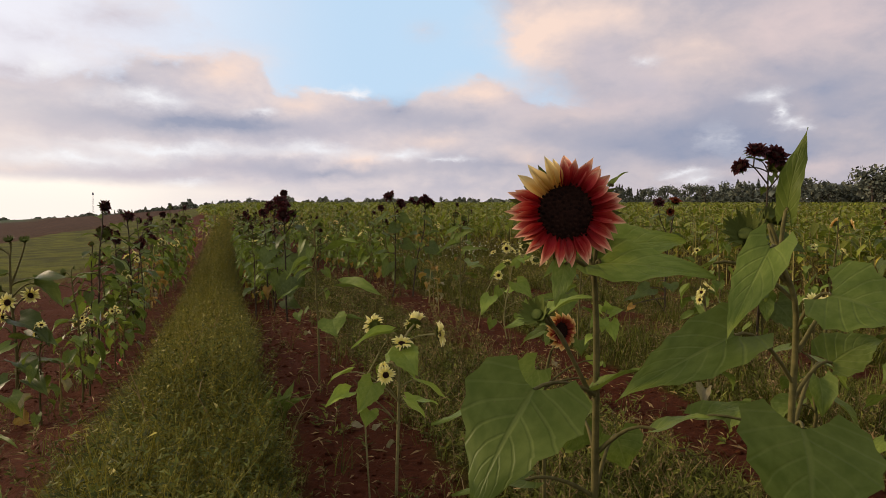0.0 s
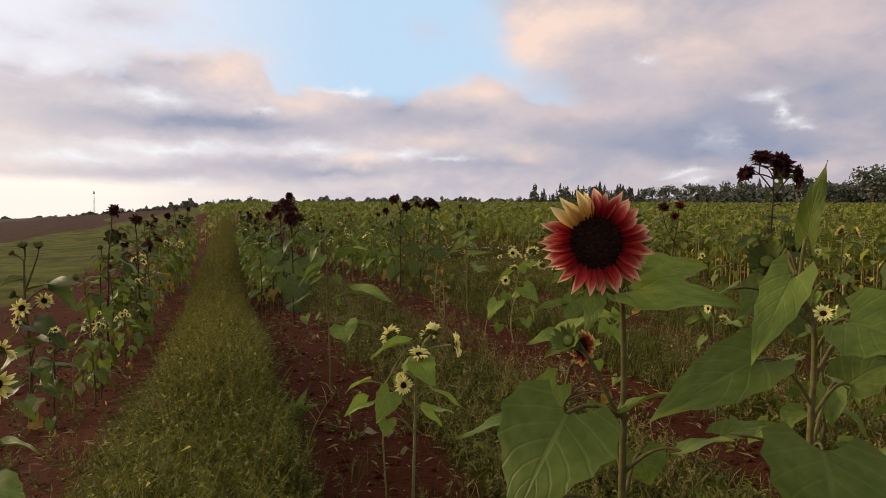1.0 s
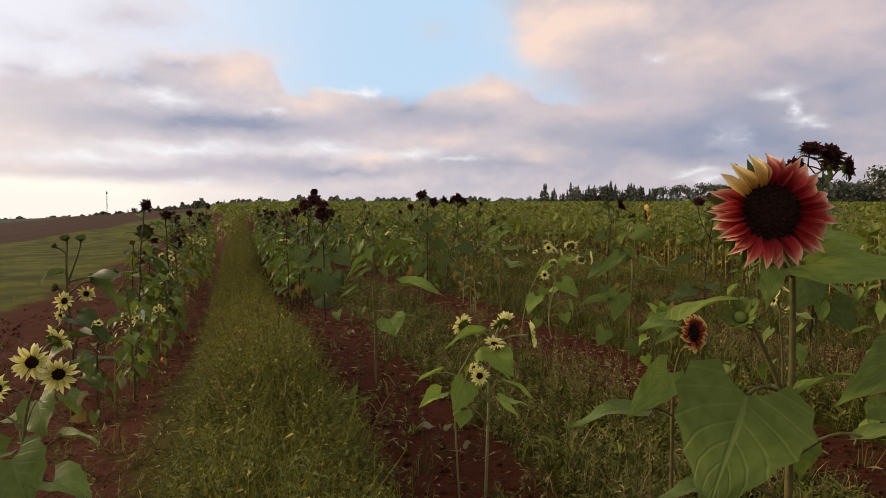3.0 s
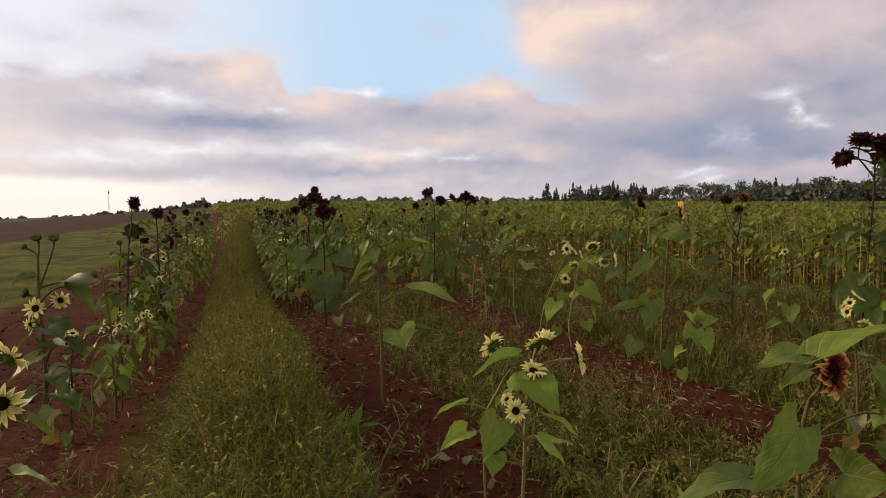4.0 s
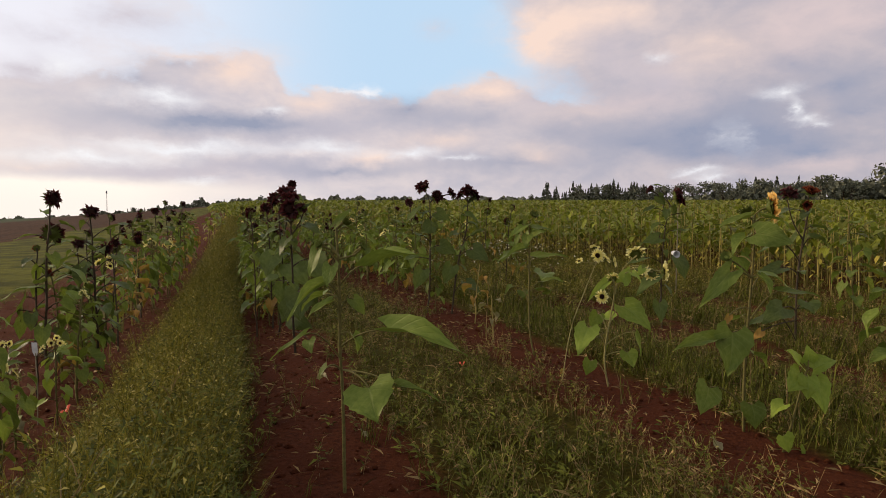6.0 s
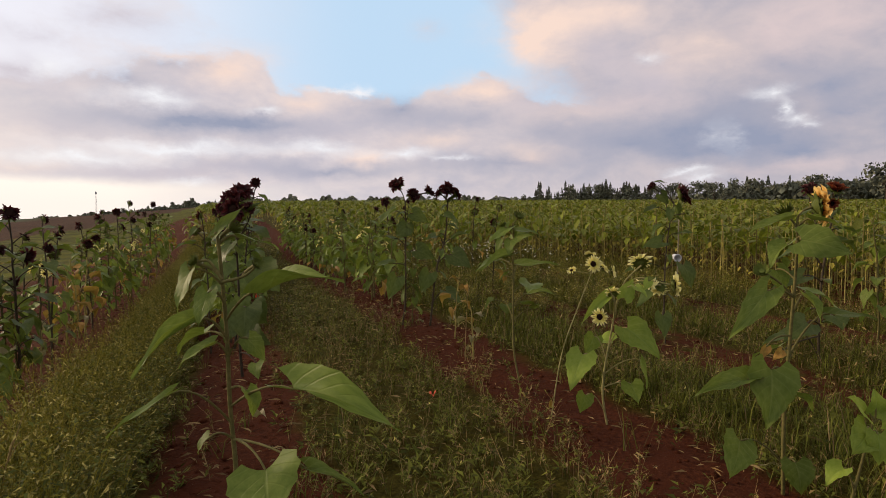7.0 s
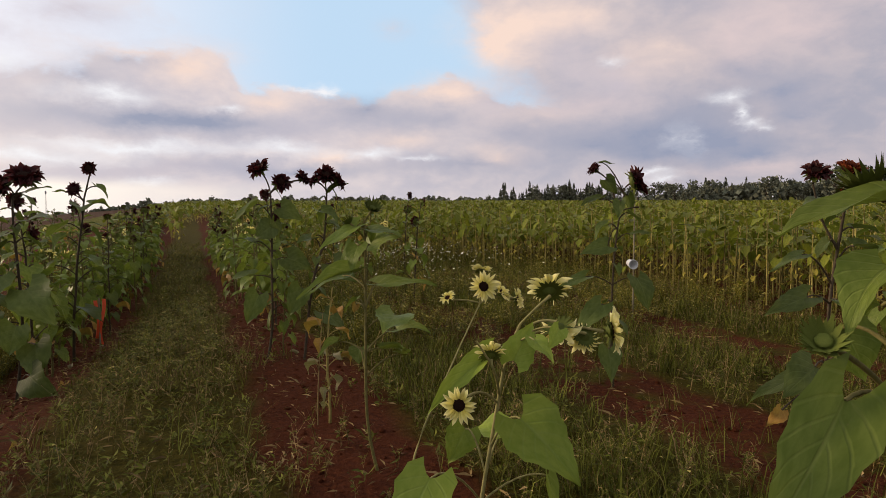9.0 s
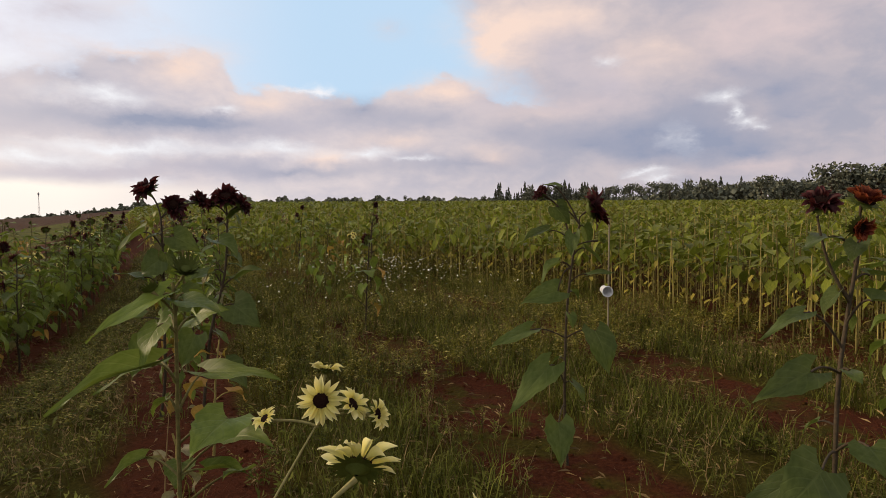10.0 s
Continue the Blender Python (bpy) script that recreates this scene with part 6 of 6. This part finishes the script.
stuff("tall_weeds", TALL, tall, [WEED, WEED_OLIVE, SEED], "strip of tall olive-green weeds between the rows", "weeds")
stuff("meadow_weeds", TALL, meadow, [WEED, WEED_OLIVE, SEED], "rough olive weeds on the fallow part of the field", "weeds")
stuff("low_weeds", LOW, lowly, [GRASS, STRAW, SEED], "low grass and weeds on red soil", "grass")

# ---- far trees ----
# foliage colour lightened and greyed to stand in for haze over the distance
TREE_HAZED = plain_plant("far_foliage", (0.095, 0.108, 0.078, 1), (0.150, 0.155, 0.100, 1), 2.0, 0.9, island=True)
BARK = plain_plant("bark", (0.05, 0.04, 0.03, 1), (0.08, 0.06, 0.045, 1), 6.0, 0.9)


def conifer(seed, tall=9.0):
    r = random.Random(seed)
    root = tagged(new("conifer"), "dark pointed spruce on the far field edge", "tree", "trees on the skyline")
    g = Geo()
    g.tube([Vector((0, 0, -0.5)), Vector((0, 0, tall * 0.5)), Vector((0, 0, tall))], [0.16, 0.10, 0.02], 6)
    sub("trunk", g.mesh("trunk", [BARK]), root)
    g = Geo()
    for i in range(110):
        t = r.uniform(0.0, 1.0)
        a = r.uniform(0, 6.28)
        reach = (1.05 - t) * tall * 0.27 * r.uniform(0.5, 1.15) + 0.1
        out = Vector((math.cos(a), math.sin(a), 0))
        foot = Vector((0, 0, tall * t))
        tip = foot + out * reach - Vector((0, 0, reach * r.uniform(0.1, 0.6)))
        side = Vector((-out.y, out.x, 0)) * (0.18 + 0.22 * reach)
        b = len(g.v)
        mid = foot.lerp(tip, 0.6)
        for p in (foot, mid + side, tip, mid - side, mid + Vector((0, 0, 0.3)), mid - Vector((0, 0, 0.45))):
            g.v.append(tuple(p))
        g.face((b, b + 1, b + 2, b + 3))
        g.face((b, b + 4, b + 2, b + 5))
    sub("crown", g.mesh("crown", [TREE_HAZED], False), root)
    return root


def broadleaf(seed, tall=8.0, wide=7.0):
    r = random.Random(seed)
    root = tagged(new("broadleaf_tree"), "dark rounded broadleaf tree on the far field edge", "tree", "trees on the skyline")
    g = Geo()
    g.tube([Vector((0, 0, -0.5)), Vector((0.1, 0, tall * 0.3)), Vector((0.1, 0.1, tall * 0.7))], [0.28, 0.20, 0.06], 6)
    lobes = []
    for i in range(8):
        a = r.uniform(0, 6.28)
        q = math.sqrt(r.random()) * wide * 0.34
        c = Vector((q * math.cos(a), q * math.sin(a), tall * r.uniform(0.16, 0.80)))
        lobes.append((c, wide * r.uniform(0.16, 0.28)))
        g.tube([Vector((0.1, 0, tall * 0.3)), c * 0.6 + Vector((0, 0, tall * 0.15)), c], [0.10, 0.07, 0.02], 4)
    sub("trunk", g.mesh("trunk", [BARK]), root)
    g = Geo()
    for c, rad in lobes:
        for i in range(60):
            d = Vector((r.gauss(0, 1), r.gauss(0, 1), r.gauss(0, 0.8))).normalized() * rad * r.uniform(0.55, 1.08)
            p = c + d
            s = r.uniform(0.22, 0.5)
            e1 = Vector((r.gauss(0, 1), r.gauss(0, 1), r.gauss(0, 1))).normalized() * s
            e2 = e1.cross(Vector((r.gauss(0, 1), r.gauss(0, 1), r.gauss(0, 1)))).normalized() * s * 0.7
            b = len(g.v)
            for w in (p - e1, p + e2, p + e1, p - e2):
                g.v.append(tuple(w))
            g.face((b, b + 1, b + 2, b + 3))
    sub("crown", g.mesh("crown", [TREE_HAZED], False), root)
    return root


def at_bearing(deg, dist):
    return math.sin(radians(deg)) * dist, math.cos(radians(deg)) * dist


rng = random.Random(41)
SPRUCES = [conifer(i, 9.0) for i in range(4)]
BROADS = [broadleaf(20 + i, 8.0, 7.5) for i in range(4)]
for i, t in enumerate(SPRUCES + BROADS):
    x, y = at_bearing(27.0 + i * 1.6, 225)
    t.location = (x, y, height(x, y))


def tree_at(kind, deg, dist, scale):
    x, y = at_bearing(deg, dist)
    stand(rng.choice(SPRUCES if kind == "c" else BROADS), x, y, rng.uniform(0, 6.28), scale)


for i in range(56):                                   # the spruces at the end of the field
    tree_at("c", 8.6 + i * 0.19 + rng.uniform(-0.15, 0.15), 200 + rng.uniform(-10, 20), rng.choice((0.4, 0.5, 0.6, 0.78)) * rng.uniform(0.85, 1.1))
for i in range(44):                                   # rounded trees towards the hill
    tree_at("b", 12 + i * 0.66 + rng.uniform(-0.3, 0.3), 205 + rng.uniform(-12, 25), rng.uniform(0.5, 0.85) + 0.008 * i)
for i in range(16):
    tree_at("c", 24 + i * 1.0 + rng.uniform(-0.4, 0.4), 212, rng.uniform(0.5, 0.8))
for i in range(5):                                    # the tall group
    tree_at("b", 36.6 + i * 0.7, 190, rng.uniform(1.15, 1.5))
for i in range(24):                                   # low far trees in the middle
    tree_at("b", -10 + i * 0.8 + rng.uniform(-0.3, 0.3), 240 + rng.uniform(-20, 20), rng.uniform(0.15, 0.45))
for i in range(30):                                   # the left skyline
    tree_at(rng.choice("bbc"), -39 + i * 0.62 + rng.uniform(-0.3, 0.3), 330 + rng.uniform(-20, 20), rng.uniform(0.18, 0.5))


def woodland():
    """The wooded slope on the right, many small clumps."""
    r = random.Random(8)
    g = Geo()
    for i in range(9000):
        deg, dist = r.uniform(19, 48), r.uniform(196, 250)
        x, y = at_bearing(deg, dist)
        z = height(x, y) + r.uniform(0, 1) * min(6.5, (deg - 17) * 0.42)
        p = Vector((x, y, z))
        s = r.uniform(0.4, 0.9)
        e1 = Vector((r.gauss(0, 1), r.gauss(0, 1), r.gauss(0, 1))).normalized() * s
        e2 = e1.cross(Vector((r.gauss(0, 1), r.gauss(0, 1), r.gauss(0, 1)))).normalized() * s
        b = len(g.v)
        for w in (p - e1, p + e2, p + e1, p - e2):
            g.v.append(tuple(w))
        g.face((b, b + 1, b + 2, b + 3))
    tagged(new("woodland", g.mesh("woodland", [TREE_HAZED], False)), "dark wooded slope beyond the field", "woods", kind="stuff")


woodland()


def hedge(name, label, deg0, deg1, dist0, dist1, tall, count, seed):
    """A far, uneven belt of bushes along the skyline."""
    r = random.Random(seed)
    g = Geo()
    for i in range(count):
        deg, dist = r.uniform(deg0, deg1), r.uniform(dist0, dist1)
        x, y = at_bearing(deg, dist)
        top = tall * (0.45 + 0.75 * noise.noise((deg * 0.9, 2.0, seed)) + 0.35 * noise.noise((deg * 3.1, 5.0, seed)))
        p = Vector((x, y, height(x, y) + r.random() * max(0.3, top)))
        s = r.uniform(0.3, 0.8)
        e1 = Vector((r.gauss(0, 1), r.gauss(0, 1), r.gauss(0, 1))).normalized() * s
        e2 = e1.cross(Vector((r.gauss(0, 1), r.gauss(0, 1), r.gauss(0, 1)))).normalized() * s
        b = len(g.v)
        for w in (p - e1, p + e2, p + e1, p - e2):
            g.v.append(tuple(w))
        g.face((b, b + 1, b + 2, b + 3))
    tagged(new(name, g.mesh(name, [TREE_HAZED], False)), label, "bushes", kind="stuff")


hedge("hedgerow", "dark hedgerow along the far side of the ploughed field", -46, -17, 300, 335, 5.2, 8000, 3)
hedge("tree_belt", "dark belt of bushes behind the sunflower field", -16, 22, 195, 235, 3.2, 7000, 6)


# ---- small things ----
def plain_thing(name, rgb, rough=0.6):
    mat, k, bsdf, out = material(name)
    grain = k.noise(k.add("ShaderNodeTexCoord").outputs["Object"], 25.0, 4.0, 0.6)
    k.l.new(k.mix(k.smooth(grain, 0.3, 0.7), tuple(c * 0.8 for c in rgb) + (1,), rgb + (1,)), bsdf.inputs["Base Color"])
    bsdf.inputs["Roughness"].default_value = rough
    return mat


FLAG = plain_thing("orange_tape", (0.85, 0.10, 0.03), 0.5)
WOOD = plain_thing("pale_wood", (0.24, 0.20, 0.12), 0.8)
METAL = plain_thing("grey_steel", (0.30, 0.30, 0.32), 0.5)
WHITE = plain_thing("white_plastic", (0.60, 0.60, 0.58), 0.6)


def flag_stake(x, y, tall):
    root = tagged(new("marker_stake"), "thin wooden stake with hanging fluorescent orange tape", "stake")
    root.location = (x, y, height(x, y))
    g = Geo()
    g.tube([Vector((0, 0, -0.1)), Vector((0, 0, tall))], [0.008, 0.008], 6)
    sub("stake", g.mesh("stake", [WOOD]), root)
    for dx, top, length in ((0.02, tall * 0.98, 0.46), (-0.03, tall * 0.95, 0.38)):
        rows = []
        for i in range(9):
            t = i / 8
            o = Vector((dx + 0.02 * math.sin(5 * t + dx * 40), 0.012 * math.cos(6 * t), top - length * t))
            w = 0.02 * (1 - 0.2 * t)
            rows.append([(o + Vector((-w, 0.012, 0)), (0, t)), (o + Vector((0, -0.004, 0)), (0.5, t)), (o + Vector((w, 0.008, 0)), (1, t))])
        g = Geo()
        g.grid(rows)
        sub("tape", g.mesh("tape", [FLAG]), root, None, "fluorescent orange tape")
    return root


flag_stake(-2.71, 9.78, 0.55)


def plant_tag(x, y, tall):
    """A white plastic label on a thin stake."""
    root = tagged(new("plant_tag"), "small white plastic plant label on a thin stake", "label")
    root.location = (x, y, height(x, y))
    g = Geo()
    g.tube([Vector((0, 0, -0.05)), Vector((0.01, 0, tall * 0.5)), Vector((0, 0, tall))], [0.004, 0.004, 0.003], 5)
    sub("stake", g.mesh("stake", [WOOD]), root)
    g = Geo()
    rows = []
    for t in (0.0, 0.3, 0.7, 1.0):
        z, w = tall - 0.10 * t, 0.022 * (1 - 0.5 * max(0.0, t - 0.7) / 0.3)
        rows.append([(Vector((-w, -0.006 + 0.01 * t * t, z)), (0, t)), (Vector((0, -0.010 + 0.01 * t * t, z)), (0.5, t)), (Vector((w, -0.006 + 0.01 * t * t, z)), (1, t))])
    g.grid(rows)
    sub("tag", g.mesh("tag", [WHITE]), root, None, "blank white plastic tag")
    return root


plant_tag(-3.53, 5.88, 0.62)


def tape_scrap(x, y, length, turn):
    """A crumpled end of marking tape on the ground."""
    root = tagged(new("tape_scrap"), "crumpled scrap of fluorescent orange tape on the soil", "tape")
    root.location = (x, y, height(x, y) + 0.02)
    rows = []
    for i in range(9):
        t = i / 8
        o = Vector((length * t * math.cos(turn), length * t * math.sin(turn), 0.015 + 0.015 * math.sin(9 * t)))
        w = Vector((-math.sin(turn), math.cos(turn), 0.4 * math.sin(7 * t))) * 0.012
        rows.append([(o - w, (0, t)), (o + Vector((0, 0, 0.008)), (0.5, t)), (o + w, (1, t))])
    g = Geo()
    g.grid(rows)
    sub("strip", g.mesh("strip", [FLAG]), root)
    return root


tape_scrap(-0.38, 6.02, 0.045, 0.4)
tape_scrap(-3.42, 5.98, 0.22, 1.9)


def pot_post(x, y):
    root = tagged(new("marker_post"), "slim pale post with a white plastic pot hung on it", "post")
    root.location = (x, y, height(x, y))
    g = Geo()
    g.tube([Vector((0, 0, -0.1)), Vector((0.01, 0, 1.25))], [0.009, 0.007], 6)
    sub("post", g.mesh("post", [WOOD]), root)
    g = Geo()
    rows = []
    for rr, d in ((0.004, 0.10), (0.036, 0.10), (0.045, 0.0), (0.051, -0.002), (0.051, -0.012), (0.044, -0.012), (0.040, 0.0), (0.033, 0.09), (0.004, 0.09)):
        rows.append([(Vector((-0.035 + rr * math.cos(k * math.pi / 8), -0.09 + d, 0.60 + rr * math.sin(k * math.pi / 8) + 0.1 * d)), (0.5, 0.5)) for k in range(16)])
    g.grid(rows, close=True)
    sub("pot", g.mesh("pot", [WHITE]), root, None, "white plastic pot lying on its side")
    return root


pot_post(2.71, 9.86)


def mast():
    x, y = at_bearing(-31.2, 400)
    root = tagged(new("radio_mast"), "thin lattice radio mast far off on the skyline", "mast")
    root.location = (x, y, height(x, y))
    tall = 15.0
    for a in range(3):
        g = Geo()
        b = a * 2.094
        g.tube([Vector((0.6 * math.cos(b), 0.6 * math.sin(b), -1)), Vector((0.15 * math.cos(b), 0.15 * math.sin(b), tall))], [0.06, 0.04], 5)
        sub("leg", g.mesh("leg", [METAL]), root)
    for i in range(7):
        g = Geo()
        z = 1 + i * 1.9
        q = 0.6 - 0.45 * z / tall
        pts = [Vector((q * math.cos(a * 2.094), q * math.sin(a * 2.094), z + 0.7 * a)) for a in range(4)]
        g.tube(pts, [0.04] * 4, 4)
        sub("brace", g.mesh("brace", [METAL]), root)
    g = Geo()
    g.tube([Vector((0, 0, tall)), Vector((0, 0, tall + 0.5)), Vector((0, 0, tall + 1.5)), Vector((0, 0, tall + 2))], [0.1, 0.45, 0.45, 0.05], 8)
    sub("antenna", g.mesh("antenna", [METAL]), root)


mast()


def dock(x, y, size, seed):
    """A broad-leaved weed with long upright leaves."""
    r = random.Random(seed)
    root = tagged(new("weed_plant"), "bright green broad-leaved weed at the strip's edge", "weed")
    root.location = (x, y, height(x, y))
    for i in range(9):
        a = i * 2.4 + r.uniform(-0.3, 0.3)
        out = Vector((math.cos(a), math.sin(a), 0))
        foot = out * 0.015 + Vector((0, 0, -0.01))
        rise = r.uniform(0.3, 1.3)
        tip = foot + (out * math.cos(rise) + Vector((0, 0, math.sin(rise)))) * size * r.uniform(0.7, 1.1)
        sub("leaf", LEAF_MESHES["row_" + LEAF.name][r.randrange(4)], root, frame_of(foot, tip, Vector((0, 0, 1)) - out * 0.5, size * 0.26))
    return root


dock(-1.06, 3.2, 0.30, 1)
dock(-0.96, 3.33, 0.24, 2)


def dry_stalk(x, y, tall, lean, seed):
    """A bleached grass stalk with a few short side shoots."""
    r = random.Random(seed)
    root = tagged(new("dry_stalk"), "thin bleached grass stalk standing among the weeds", "grass stalk")
    root.location = (x, y, height(x, y))
    pts = [Vector((lean * t * t * tall, 0.03 * t, tall * t - 0.02)) for t in (0, 0.25, 0.5, 0.75, 1.0)]
    g = Geo()
    g.tube(pts, [0.004, 0.0035, 0.003, 0.002, 0.001], 5)
    sub("stalk", g.mesh("stalk", [STRAW]), root)
    for i in range(5):
        t = r.uniform(0.35, 0.95)
        g = Geo()
        a = r.uniform(0, 6.28)
        c = Vector((lean * t * t * tall, 0.03 * t, tall * t - 0.02))
        g.tube([c, c + Vector((0.03 * math.cos(a), 0.03 * math.sin(a), 0.05)), c + Vector((0.07 * math.cos(a), 0.07 * math.sin(a), 0.07))], [0.002, 0.002, 0.001], 4)
        sub("shoot", g.mesh("shoot", [STRAW]), root)


for i, (x, y, tall, lean) in enumerate(((-1.50, 3.05, 0.62, 0.35), (-1.30, 2.55, 0.55, -0.25), (-0.75, 2.75, 0.40, 0.4), (-0.95, 2.45, 0.45, -0.3), (-0.12, 7.05, 0.62, 0.05), (-1.75, 4.2, 0.6, 0.2))):
    dry_stalk(x, y, tall, lean, 300 + i)


def fallen_leaf(x, y, turn, size, mat, seed):
    r = random.Random(seed)
    root = tagged(new("fallen_leaf"), "curled dry sunflower leaf lying on the soil", "leaf", "fallen leaves")
    root.location = (x, y, height(x, y) + bump_ground(x, y) + 0.012)
    out = Vector((math.cos(turn), math.sin(turn), 0))
    sub("blade", LEAF_MESHES[mat.name][r.randrange(4)], root, frame_of(-out * size * 0.5, out * size * 0.5 + Vector((0, 0, 0.01)), Vector((0.2, 0, 1)), size * 0.5))


rng = random.Random(64)
for i in range(26):
    u, v = rng.uniform(2.0, 11.0), rng.choice((0.75, 0.75, 2.6, 2.6, -0.95)) + rng.uniform(-0.3, 0.3)
    x, y = place(u, v)
    fallen_leaf(x, y, rng.uniform(0, 6.28), rng.uniform(0.06, 0.11), rng.choice((LEAF_DRY, LEAF_PALE, LEAF_PALE)), i)

# ---- daisies in the grass ----
rng = random.Random(222)
DAISY_WHITE = plain_plant("daisy_white", (0.56, 0.54, 0.40, 1), (0.68, 0.66, 0.50, 1), 60.0, island=True)
DAISY_EYE = plain_plant("daisy_eye", (0.50, 0.36, 0.04, 1), (0.62, 0.46, 0.06, 1), 60.0, island=True)


def daisy(seed):
    r = random.Random(seed)
    g = Geo()
    h = r.uniform(0.28, 0.42)
    g.tube([Vector((0, 0, 0)), Vector((0.02, 0.01, h))], [0.002, 0.0015], 3, 0)
    b = len(g.v)
    g.v.append((0.02, 0.01, h + 0.006))
    for k in range(12):
        a = k * math.pi / 6
        rad = 0.017 if k % 2 else 0.010
        g.v.append((0.02 + rad * math.cos(a), 0.01 + rad * math.sin(a) * 0.8 - 0.006, h + 0.008 * math.sin(a)))
    for k in range(12):
        g.face((b, b + 1 + k, b + 1 + (k + 1) % 12), 1)
    b = len(g.v)
    for k in range(6):
        a = k * math.pi / 3
        g.v.append((0.02 + 0.006 * math.cos(a), 0.01 + 0.005 * math.sin(a) - 0.004, h + 0.010))
    g.face(tuple(range(b, b + 6)), 2)
    return g


spots = []
for i in range(420):
    x, y = 0.38 + rng.gauss(0, 0.9), 14.3 + rng.gauss(0, 1.3)
    spots.append((rng.randrange(3), x, y, height(x, y), rng.uniform(0, 6.28), 1.0, rng.uniform(0.8, 1.2)))
stuff("daisies", [daisy(i) for i in range(3)], spots, [WEED, DAISY_WHITE, DAISY_EYE], "drift of small white daisies in the grass", "flowers")
